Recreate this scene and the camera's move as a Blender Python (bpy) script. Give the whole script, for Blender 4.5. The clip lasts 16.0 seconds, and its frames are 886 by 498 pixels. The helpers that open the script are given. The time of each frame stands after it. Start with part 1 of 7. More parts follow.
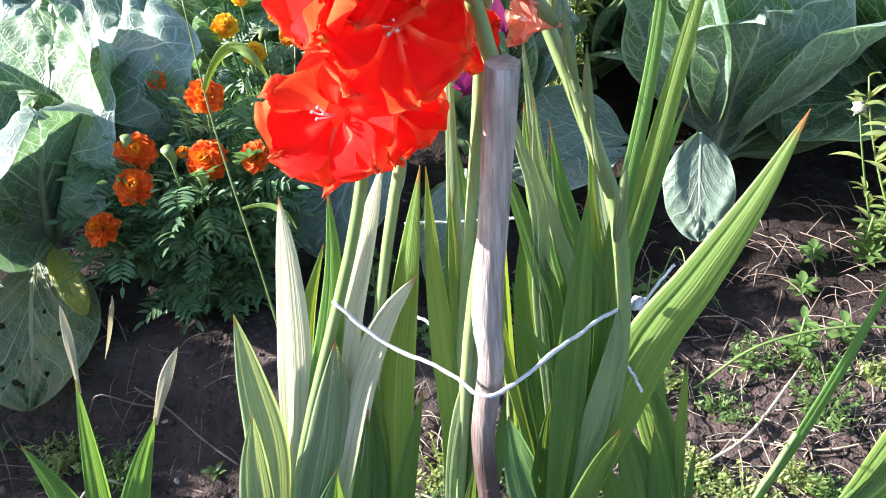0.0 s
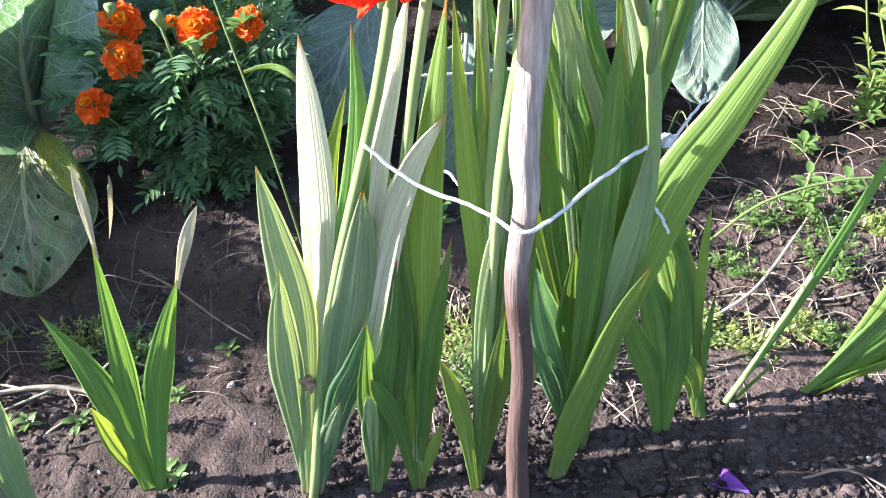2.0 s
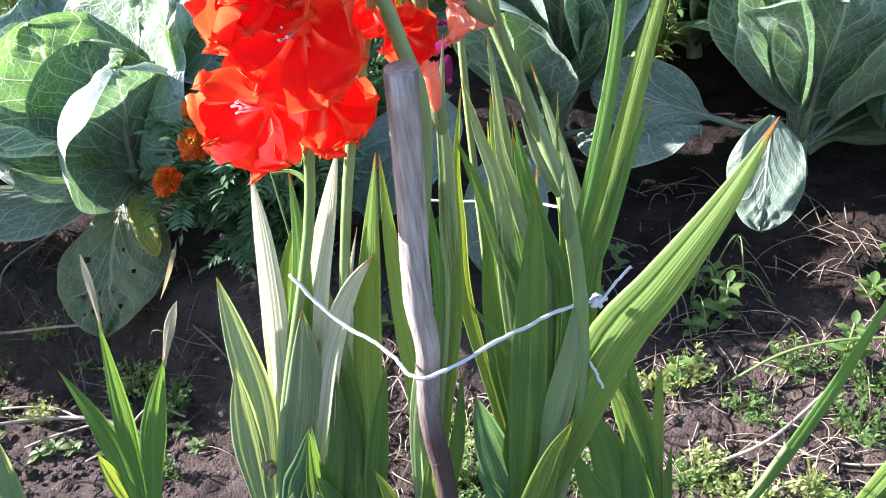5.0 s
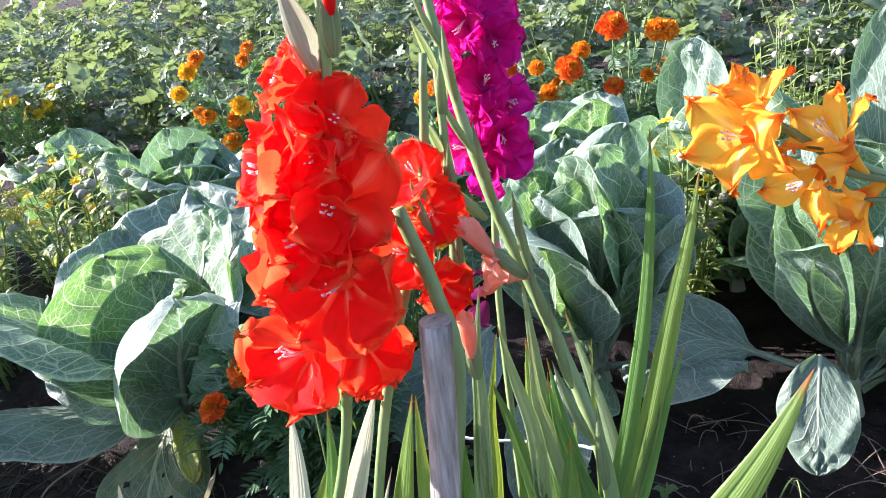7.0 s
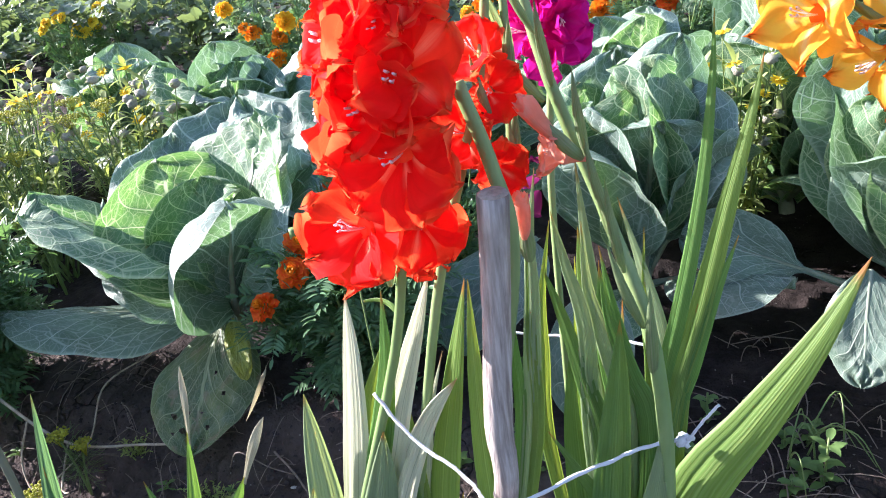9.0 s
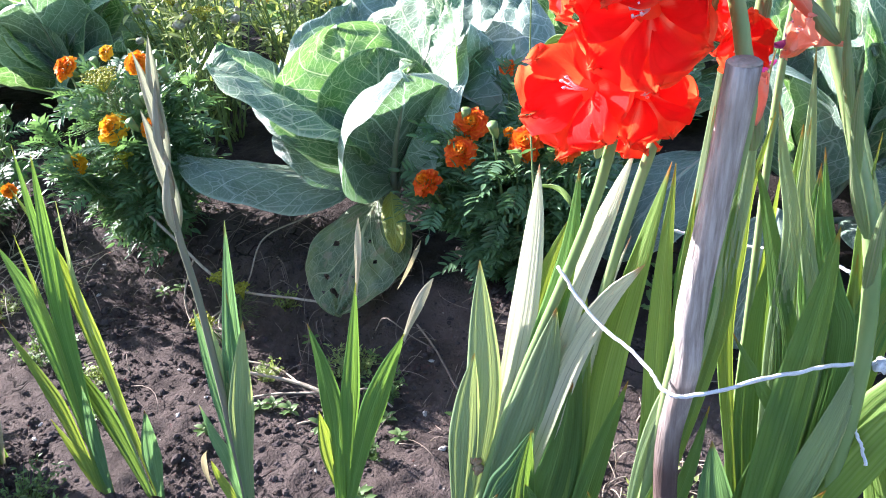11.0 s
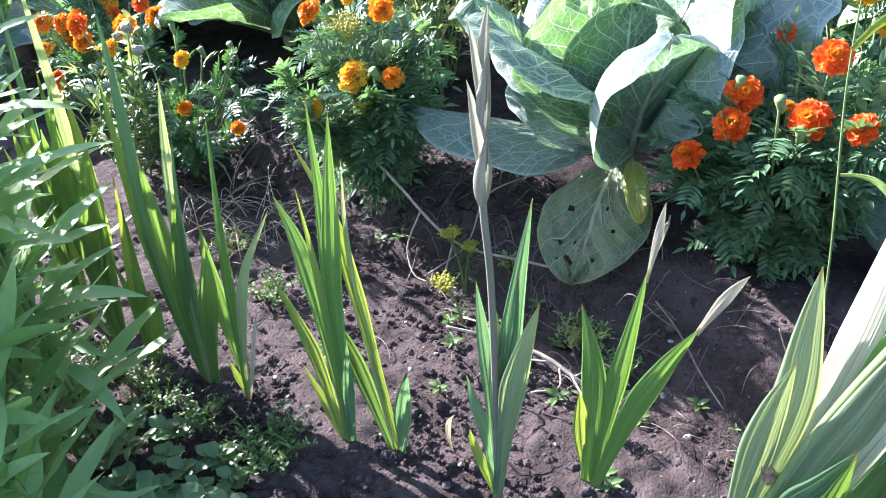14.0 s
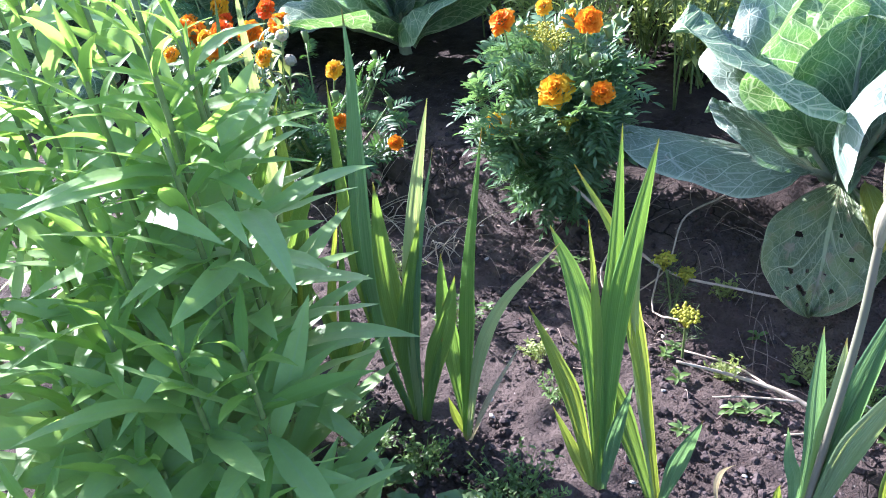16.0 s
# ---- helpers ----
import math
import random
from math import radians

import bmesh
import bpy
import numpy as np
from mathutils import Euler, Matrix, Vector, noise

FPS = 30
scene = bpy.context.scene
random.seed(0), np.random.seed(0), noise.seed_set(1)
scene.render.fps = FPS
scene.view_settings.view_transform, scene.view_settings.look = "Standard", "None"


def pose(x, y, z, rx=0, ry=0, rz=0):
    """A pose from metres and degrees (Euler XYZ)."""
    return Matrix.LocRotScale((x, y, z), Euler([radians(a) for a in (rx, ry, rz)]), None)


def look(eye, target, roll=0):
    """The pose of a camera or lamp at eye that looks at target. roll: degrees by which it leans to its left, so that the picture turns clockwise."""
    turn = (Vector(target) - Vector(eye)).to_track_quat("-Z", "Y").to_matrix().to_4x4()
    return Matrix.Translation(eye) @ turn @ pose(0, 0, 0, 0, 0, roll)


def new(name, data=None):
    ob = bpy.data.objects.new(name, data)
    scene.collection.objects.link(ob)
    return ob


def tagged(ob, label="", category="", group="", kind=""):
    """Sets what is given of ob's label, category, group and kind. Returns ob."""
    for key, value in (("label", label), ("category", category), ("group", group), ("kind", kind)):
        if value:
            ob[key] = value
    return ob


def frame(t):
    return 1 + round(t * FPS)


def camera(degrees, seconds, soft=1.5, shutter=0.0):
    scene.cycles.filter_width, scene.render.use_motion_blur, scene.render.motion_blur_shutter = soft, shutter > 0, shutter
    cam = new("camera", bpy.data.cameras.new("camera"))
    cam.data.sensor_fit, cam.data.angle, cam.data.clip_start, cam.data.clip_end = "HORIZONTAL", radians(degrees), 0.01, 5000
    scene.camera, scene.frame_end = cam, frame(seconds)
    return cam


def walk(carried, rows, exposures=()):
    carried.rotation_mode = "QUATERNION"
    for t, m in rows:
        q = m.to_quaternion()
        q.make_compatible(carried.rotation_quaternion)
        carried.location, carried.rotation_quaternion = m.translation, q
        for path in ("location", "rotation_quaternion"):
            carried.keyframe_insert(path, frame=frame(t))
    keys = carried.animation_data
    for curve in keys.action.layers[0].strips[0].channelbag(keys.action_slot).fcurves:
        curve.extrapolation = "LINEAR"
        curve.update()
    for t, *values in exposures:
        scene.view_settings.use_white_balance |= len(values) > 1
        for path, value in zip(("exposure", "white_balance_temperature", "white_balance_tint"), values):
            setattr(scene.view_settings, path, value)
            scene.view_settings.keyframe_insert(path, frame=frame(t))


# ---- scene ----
cam = camera(59.2, 16.0, 1.0)
PATH = [
    (0, (0.181, 0.263, 0.862), (0.028, 1.87, -0.318), -4.3),
    (0.5, (0.166, 0.276, 0.837), (-0.024, 1.843, -0.391), -5.0),
    (1, (0.154, 0.272, 0.827), (-0.013, 1.789, -0.466), -5.2),
    (1.5, (0.148, 0.259, 0.819), (0.034, 1.741, -0.519), -4.7),
    (2, (0.131, 0.24, 0.815), (0.038, 1.694, -0.555), -5.4),
    (2.5, (0.13, 0.241, 0.811), (0.058, 1.663, -0.594), -6.5),
    (3, (0.163, 0.265, 0.83), (0.079, 1.673, -0.588), -7.8),
    (3.5, (0.226, 0.284, 0.853), (0.032, 1.688, -0.558), -7.3),
    (3.7, (0.249, 0.286, 0.859), (-0.033, 1.691, -0.536), -7.6),
    (5.8, (0.363, 0.291, 0.896), (-0.221, 1.874, -0.178), -7.9),
    (6, (0.36, 0.292, 0.898), (-0.248, 1.904, -0.117), -7.8),
    (6.5, (0.36, 0.292, 0.905), (-0.296, 1.94, -0.018), -8.0),
    (7, (0.362, 0.289, 0.911), (-0.304, 2.014, 0.15), -8.2),
    (7.5, (0.361, 0.29, 0.901), (-0.324, 2.015, 0.155), -8.4),
    (8, (0.364, 0.288, 0.892), (-0.332, 2.006, 0.143), -8.6),
    (8.2, (0.367, 0.285, 0.887), (-0.341, 1.986, 0.11), -8.7),
    (10.3, (0.315, 0.233, 0.854), (-0.553, 1.726, -0.155), -6.5),
    (10.5, (0.312, 0.235, 0.839), (-0.602, 1.699, -0.171), -6.4),
    (11, (0.294, 0.221, 0.843), (-0.698, 1.602, -0.21), -5.6),
    (11.5, (0.291, 0.208, 0.845), (-0.781, 1.502, -0.239), -5.9),
    (12, (0.273, 0.198, 0.845), (-0.851, 1.415, -0.275), -7.4),
    (12.5, (0.264, 0.192, 0.848), (-0.907, 1.351, -0.286), -8.6),
    (13, (0.235, 0.177, 0.862), (-0.952, 1.306, -0.286), -8.3),
    (13.5, (0.182, 0.172, 0.87), (-1.015, 1.285, -0.283), -7.7),
    (14, (0.111, 0.158, 0.878), (-1.086, 1.265, -0.279), -7.5),
    (14.5, (0.017, 0.135, 0.877), (-1.183, 1.239, -0.282), -8.3),
    (15, (-0.089, 0.08, 0.891), (-1.291, 1.185, -0.264), -9.1),
    (15.5, (-0.157, 0.026, 0.892), (-1.36, 1.137, -0.257), -9.6),
    (16, (-0.213, -0.015, 0.892), (-1.406, 1.106, -0.257), -6.9),
]
EXPOSURES = [(t, e, k, tint) for (t, e, k), tint in zip(((0.0, 2.40, 6250), (1.0, 2.64, 6250), (3.5, 2.72, 6200), (6.0, 2.3, 6150), (8.2, 2.25, 6050), (10.5, 2.52, 6000), (12.5, 2.8, 5800), (14.5, 2.8, 5700), (16.0, 2.8, 5650)), (17, 17, 18, 22, 23, 20, 22, 25, 25))]
walk(cam, [(t, look(eye, target, roll)) for t, eye, target, roll in PATH], EXPOSURES)

# ---- light ----
world = bpy.data.worlds.new("sky")
scene.world = world
world.use_nodes = True
SUN = Vector((-0.90, 0.0, 0.430)).normalized()
sky = world.node_tree.nodes.new("ShaderNodeTexSky")
sky.sky_type, sky.sun_disc = "NISHITA", False
sky.sun_elevation = math.asin(SUN.z)
sky.sun_rotation = math.atan2(SUN.x, SUN.y)
sky_out = world.node_tree.nodes["Background"]
sky_out.inputs["Strength"].default_value = 0.078
world.node_tree.links.new(sky.outputs["Color"], sky_out.inputs["Color"])
sun = new("sun", bpy.data.lights.new("sun", "SUN"))
sun.data.energy, sun.data.angle, sun.data.color = 4.0, radians(0.53), (1.0, 0.95, 0.88)
sun.matrix_world = look(SUN * 30, (0, 0, 0))


# ---- node helpers ----
class Nodes:
    """One material and short ways to add nodes to it."""

    def __init__(self, name):
        self.m = bpy.data.materials.new(name)
        self.m.use_nodes = True
        self.t = self.m.node_tree
        self.t.nodes.clear()

    def put(self, socket, v):
        if isinstance(v, bpy.types.NodeSocket):
            self.t.links.new(v, socket)
        elif isinstance(v, tuple) and len(v) == 3 and socket.type == "RGBA":
            socket.default_value = (*v, 1)
        else:
            socket.default_value = v

    def uv(self):
        n = self.t.nodes.new("ShaderNodeTexCoord")
        s = self.t.nodes.new("ShaderNodeSeparateXYZ")
        self.t.links.new(n.outputs["UV"], s.inputs[0])
        return s.outputs[0], s.outputs[1], n.outputs["UV"]

    def place(self):
        return self.t.nodes.new("ShaderNodeTexCoord").outputs["Object"]

    def world_place(self):
        return self.t.nodes.new("ShaderNodeNewGeometry").outputs["Position"]

    def island(self):
        return self.t.nodes.new("ShaderNodeNewGeometry").outputs["Random Per Island"]

    def one(self):
        return self.t.nodes.new("ShaderNodeObjectInfo").outputs["Random"]

    def math(self, op, a, b=0.0, clamp=False):
        n = self.t.nodes.new("ShaderNodeMath")
        n.operation, n.use_clamp = op, clamp
        self.put(n.inputs[0], a)
        self.put(n.inputs[1], b)
        return n.outputs[0]

    def span(self, v, lo, hi, to0=0.0, to1=1.0):
        n = self.t.nodes.new("ShaderNodeMapRange")
        n.interpolation_type = "SMOOTHSTEP"
        for i, x in enumerate((v, lo, hi, to0, to1)):
            self.put(n.inputs[i], x)
        return n.outputs[0]

    def mix(self, f, a, b):
        n = self.t.nodes.new("ShaderNodeMix")
        n.data_type = "RGBA"
        self.put(n.inputs[0], f)
        self.put(n.inputs[6], a)
        self.put(n.inputs[7], b)
        return n.outputs[2]

    def noise(self, vec, scale, detail=3.0, rough=0.55):
        n = self.t.nodes.new("ShaderNodeTexNoise")
        if vec is not None:
            self.put(n.inputs["Vector"], vec)
        n.inputs["Scale"].default_value, n.inputs["Detail"].default_value, n.inputs["Roughness"].default_value = scale, detail, rough
        return n.outputs["Fac"]

    def cells(self, vec, scale, edge=False):
        n = self.t.nodes.new("ShaderNodeTexVoronoi")
        if edge:
            n.feature = "DISTANCE_TO_EDGE"
        self.put(n.inputs["Vector"], vec)
        n.inputs["Scale"].default_value = scale
        return n.outputs["Distance"]

    def stretch(self, vec, sx, sy, sz):
        n = self.t.nodes.new("ShaderNodeMapping")
        self.put(n.inputs["Vector"], vec)
        n.inputs["Scale"].default_value = (sx, sy, sz)
        return n.outputs[0]

    def bump(self, h, strength, distance):
        n = self.t.nodes.new("ShaderNodeBump")
        self.put(n.inputs["Height"], h)
        n.inputs["Strength"].default_value, n.inputs["Distance"].default_value = strength, distance
        return n.outputs[0]

    def done(self, colour, rough=0.5, bump=None, through_colour=None, thin=0.0, gloss=0.5, sheen=0.0):
        p = self.t.nodes.new("ShaderNodeBsdfPrincipled")
        self.put(p.inputs["Base Color"], colour)
        self.put(p.inputs["Roughness"], rough)
        self.put(p.inputs["Specular IOR Level"], gloss)
        p.inputs["Sheen Weight"].default_value = sheen
        if bump is not None:
            self.put(p.inputs["Normal"], bump)
        last = p.outputs[0]
        if thin:
            g = self.t.nodes.new("ShaderNodeBsdfTranslucent")
            self.put(g.inputs["Color"], through_colour)
            if bump is not None:
                self.put(g.inputs["Normal"], bump)
            x = self.t.nodes.new("ShaderNodeMixShader")
            x.inputs[0].default_value = thin
            self.t.links.new(last, x.inputs[1])
            self.t.links.new(g.outputs[0], x.inputs[2])
            last = x.outputs[0]
        out = self.t.nodes.new("ShaderNodeOutputMaterial")
        self.t.links.new(last, out.inputs[0])
        return self.m


def shade(c, k):
    return tuple(min(1.0, x * k) for x in c)


def blade_material(name, colour, pale, glow, whiten=0.0, rough=0.48, tip=True):
    """A sword-shaped leaf: fine ribs along it, uneven tone, a dry tip."""
    g = Nodes(name)
    u, v, uv = g.uv()
    ribs = g.math("ABSOLUTE", g.math("SINE", g.math("MULTIPLY", u, 40.0)))
    tone = g.noise(g.stretch(uv, 6.0, 1.2, 1.0), 2.2, 3)
    streak = g.noise(g.stretch(uv, 46.0, 1.0, 1.0), 1.0, 2)
    c = g.mix(g.span(tone, 0.3, 0.75), shade(colour, 0.8), shade(colour, 1.3))
    c = g.mix(g.math("MULTIPLY", g.span(ribs, 0.55, 1.0), 0.45), c, pale)
    c = g.mix(g.math("MULTIPLY", g.span(streak, 0.5, 0.8), 0.4), c, shade(pale, 1.1))
    # Whiter from about a third of the length up, broken by noise.
    if whiten:
        spot = g.noise(g.stretch(uv, 2.5, 3.0, 1.0), 1.4, 3)
        high = g.span(g.math("ADD", v, g.math("MULTIPLY", g.math("SUBTRACT", spot, 0.5), 0.7)), 0.32, 0.62, 0.25, 1.0)
        c = g.mix(g.math("MULTIPLY", high, whiten), c, (0.74, 0.72, 0.53))
        c = g.mix(g.math("MULTIPLY", g.span(streak, 0.62, 0.66), 0.6 * whiten), c, (0.05, 0.07, 0.05))
    wander = g.math("MULTIPLY", g.noise(g.stretch(uv, 2.0, 1.5, 1.0), 2.0, 1), 0.06)
    lines = g.span(g.math("ABSOLUTE", g.math("SINE", g.math("MULTIPLY", g.math("ADD", u, wander), 19.0))), 0.03, 0.22, 1.0, 0.0)
    c = g.mix(g.math("MULTIPLY", lines, 0.55 if whiten > 0.5 else 0.15), c, (0.13, 0.16, 0.09) if whiten > 0.5 else shade(colour, 0.5))
    mid = g.span(g.math("ABSOLUTE", g.math("SUBTRACT", u, 0.5)), 0.0, 0.035)
    c = g.mix(mid, pale, c)
    if tip:
        wob = g.math("MULTIPLY", g.noise(uv, 9.0, 2), 0.06)
        dry = g.span(g.math("ADD", v, wob), 0.965, 1.01)
        c = g.mix(dry, c, (0.36, 0.12, 0.03))
        foot = g.span(v, 0.0, 0.06, 1.0, 0.0)
        c = g.mix(g.math("MULTIPLY", foot, 0.7), c, (0.30, 0.16, 0.08))
    b = g.bump(g.math("ADD", g.math("MULTIPLY", ribs, 0.5), streak), 0.35, 0.0012)
    glow_c = g.mix(g.math("MULTIPLY", g.span(ribs, 0.55, 1.0), 0.35), glow, shade(glow, 0.6))
    glow_c = g.mix(g.math("MULTIPLY", lines, 0.5 if whiten > 0.5 else 0.25), glow_c, shade(glow, 0.4))
    return g.done(c, rough, b, glow_c, 0.36, 0.35)


def petal_material(name, colour, edge, throat, glow, dark=0.0, rim_from=0.86):
    """Gladiolus petal: v runs to the rim; streaked throat, paler ruffled rim."""
    g = Nodes(name)
    u, v, uv = g.uv()
    ray = g.noise(g.stretch(uv, 34.0, 1.4, 1.0), 1.0, 3)
    blot = g.noise(g.stretch(uv, 3.0, 2.0, 1.0), 1.6, 2)
    c = g.mix(g.span(blot, 0.35, 0.7), colour, shade(colour, 1.25))
    c = g.mix(g.math("MULTIPLY", g.span(ray, 0.55, 0.85), 0.5), c, shade(colour, 0.72))
    rim = g.math("MULTIPLY", g.span(g.math("ADD", v, g.math("MULTIPLY", blot, 0.3)), rim_from, 1.18), 0.8)
    c = g.mix(rim, c, edge)
    long = g.span(g.one(), 0.74, 0.80, 0.38, 0.95)
    mid = g.math("MULTIPLY", g.span(g.math("ABSOLUTE", g.math("SUBTRACT", u, 0.5)), 0.0, 0.16, 1.0, 0.0), g.span(v, 0.3, long, 1.0, 0.0))
    c = g.mix(g.math("MULTIPLY", mid, g.span(ray, 0.3, 0.6, 0.35, 0.85)), c, throat)
    if dark:
        c = g.mix(g.math("MULTIPLY", g.span(v, 0.05, 0.5, 1.0, 0.0), dark), c, shade(colour, 0.2))
    b = g.bump(ray, 0.3, 0.0015)
    return g.done(c, 0.7, b, g.mix(rim, glow, edge), 0.5, 0.12)


def cabbage_material(name, colour, vein, glow, thin=0.3, holes=0.0):
    """Waxy blue-green leaf: pale midrib and forking side veins, a bloom in patches."""
    g = Nodes(name)
    u, v, uv = g.uv()
    bend = g.math("MULTIPLY", g.math("SUBTRACT", g.noise(uv, 2.4, 0), 0.5), 0.26)
    a = g.math("ABSOLUTE", g.math("SUBTRACT", g.math("ADD", u, g.math("MULTIPLY", bend, 0.25)), 0.5))
    midw = g.math("MULTIPLY", g.math("SUBTRACT", 1.12, v), 0.026)
    mid = g.span(g.math("DIVIDE", a, midw), 0.6, 1.2, 1.0, 0.0)
    arch = g.math("POWER", a, 0.8)
    climb = g.math("MULTIPLY", g.math("SUBTRACT", g.math("ADD", v, bend), g.math("MULTIPLY", arch, 0.75)), 8.0)
    saw = g.math("ABSOLUTE", g.math("SUBTRACT", g.math("FRACT", climb), 0.5))
    thick = g.math("SUBTRACT", 0.068, g.math("MULTIPLY", a, 0.085))
    side = g.span(g.math("DIVIDE", saw, thick), 0.3, 1.0, 1.0, 0.0)
    fork = g.math("ADD", g.math("MULTIPLY", g.math("ADD", a, g.math("MULTIPLY", bend, 1.6)), 17.0), g.math("MULTIPLY", climb, 1.35))
    twig = g.span(g.math("ABSOLUTE", g.math("SUBTRACT", g.math("FRACT", fork), 0.5)), 0.02, 0.07, 0.22, 0.0)
    coarse = g.span(g.cells(g.stretch(uv, 1.3, 1.0, 1.0), 11.0, True), 0.006, 0.05, 0.55, 0.0)
    net = g.math("MAXIMUM", g.span(g.cells(g.stretch(uv, 1.0, 1.25, 1.0), 30.0, True), 0.010, 0.06, 0.30, 0.0), coarse)
    lines = g.math("MAXIMUM", g.math("MAXIMUM", mid, side), g.math("MAXIMUM", twig, net), True)
    tone = g.noise(uv, 3.0, 4)
    c = g.mix(g.span(tone, 0.3, 0.72), shade(colour, 0.72), shade(colour, 1.35))
    bloom = g.noise(g.place(), 24.0, 4)
    c = g.mix(g.math("MULTIPLY", g.span(bloom, 0.45, 0.75), 0.3), c, (0.22, 0.30, 0.29))
    c = g.mix(lines, c, vein)
    rim = g.span(g.math("ABSOLUTE", g.math("SUBTRACT", u, 0.5)), 0.480, 0.495)
    c = g.mix(g.math("MULTIPLY", g.math("MAXIMUM", rim, g.span(v, 0.985, 0.995)), 0.8), c, vein)
    if holes:
        rot = g.span(g.noise(uv, 6.5, 4, 0.6), 0.56, 0.62)
        c = g.mix(g.math("MULTIPLY", rot, holes), c, (0.24, 0.20, 0.12))
        c = g.mix(g.math("MULTIPLY", g.span(g.noise(uv, 3.0, 3), 0.5, 0.62), 0.5), c, (0.17, 0.20, 0.06))
    quilt = g.math("SUBTRACT", g.math("MULTIPLY", saw, 0.8), g.math("MULTIPLY", lines, 0.45))
    b = g.bump(g.math("ADD", quilt, g.math("MULTIPLY", g.noise(g.place(), 90.0, 3), 0.25)), 0.5, 0.005)
    shine = g.span(bloom, 0.4, 0.7, 0.42, 0.60)
    gl = g.mix(lines, glow, shade(vein, 1.3))
    return g.done(c, shine, b, gl, thin, 0.65)


def leaf_material(name, colour, glow, thin=0.35, rough=0.45, spread=0.35, vein=None, gloss=0.45):
    """Small leaves: each one a little different, paler along the middle."""
    g = Nodes(name)
    u, v, uv = g.uv()
    r = g.island()
    c = g.mix(r, shade(colour, 1 - spread), shade(colour, 1 + spread))
    c = g.mix(g.math("MULTIPLY", g.span(g.noise(g.place(), 60.0, 3), 0.4, 0.75), 0.5), c, shade(colour, 1.35))
    if vein:
        mid = g.span(g.math("ABSOLUTE", g.math("SUBTRACT", u, 0.5)), 0.02, 0.09, 1.0, 0.0)
        saw = g.math("ABSOLUTE", g.math("SUBTRACT", g.math("FRACT", g.math("MULTIPLY", g.math("SUBTRACT", v, g.math("ABSOLUTE", g.math("SUBTRACT", u, 0.5))), 7.0)), 0.5))
        c = g.mix(g.math("MULTIPLY", g.math("MAXIMUM", mid, g.span(saw, 0.0, 0.1, 0.5, 0.0)), 0.6), c, vein)
    b = g.bump(g.noise(g.place(), 160.0, 2), 0.3, 0.001)
    return g.done(c, rough, b, g.mix(r, shade(glow, 0.8), shade(glow, 1.15)), thin, gloss)


def plain_material(name, colour, other, scale=40.0, rough=0.7, bump=0.4, depth=0.002, stretch=(1, 1, 1), gloss=0.35, thin=0.0, glow=None):
    g = Nodes(name)
    p = g.stretch(g.place(), *stretch)
    n = g.noise(p, scale, 4)
    fine = g.noise(p, scale * 5, 3)
    c = g.mix(g.span(n, 0.3, 0.7), colour, other)
    c = g.mix(g.math("MULTIPLY", g.span(fine, 0.45, 0.75), 0.3), c, shade(colour, 0.7))
    return g.done(c, rough, g.bump(g.math("ADD", n, fine), bump, depth), glow, thin, gloss)


# ---- mesh helpers ----
def mesh_of(name, V, F, UV, mat, smooth=True):
    me = bpy.data.meshes.new(name)
    V = np.asarray(V, float)
    me.from_pydata(V.tolist(), [], [f if f[2] != f[3] else f[:3] for f in np.asarray(F).tolist()])
    if UV is not None:
        loops = np.empty(len(me.loops), int)
        me.loops.foreach_get("vertex_index", loops)
        layer = me.uv_layers.new(name="uv")
        layer.data.foreach_set("uv", np.asarray(UV, float)[loops].ravel())
    if smooth:
        me.polygons.foreach_set("use_smooth", np.ones(len(me.polygons), bool))
    me.materials.append(mat)
    me.update()
    return me


def sheet(P, wrap=False):
    """Vertices, faces and uv of a grid of points; wrap closes it across."""
    n, m = P.shape[:2]
    i, j = np.meshgrid(np.arange(n - 1), np.arange(m if wrap else m - 1), indexing="ij")
    k = (j + 1) % m
    F = np.stack([i * m + j, i * m + k, (i + 1) * m + k, (i + 1) * m + j], -1).reshape(-1, 4)
    s, u = np.meshgrid(np.linspace(0, 1, n), np.linspace(0, 1, m), indexing="ij")
    return P.reshape(-1, 3), F, np.stack([u, s], -1).reshape(-1, 2)


class Heap:
    """Several pieces gathered into one mesh."""

    def __init__(self):
        self.V, self.F, self.U, self.n = [], [], [], 0

    def add(self, piece, m=None):
        V, F, U = piece
        if m is not None:
            a = np.array(m)
            V = V @ a[:3, :3].T + a[:3, 3]
        self.V.append(V)
        self.F.append(F + self.n)
        self.U.append(U)
        self.n += len(V)
        return self

    def piece(self):
        return np.concatenate(self.V), np.concatenate(self.F), np.concatenate(self.U)

    def mesh(self, name, mat, smooth=True):
        return mesh_of(name, *self.piece(), mat, smooth)


def bez(p0, p1, p2, n):
    s = np.linspace(0, 1, n)[:, None]
    p0, p1, p2 = (np.asarray(p, float) for p in (p0, p1, p2))
    return (1 - s) ** 2 * p0 + 2 * s * (1 - s) * p1 + s**2 * p2


def cubic(p0, p1, p2, p3, n):
    s = np.linspace(0, 1, n)[:, None]
    return (1 - s) ** 3 * p0 + 3 * s * (1 - s) ** 2 * p1 + 3 * s**2 * (1 - s) * p2 + s**3 * p3


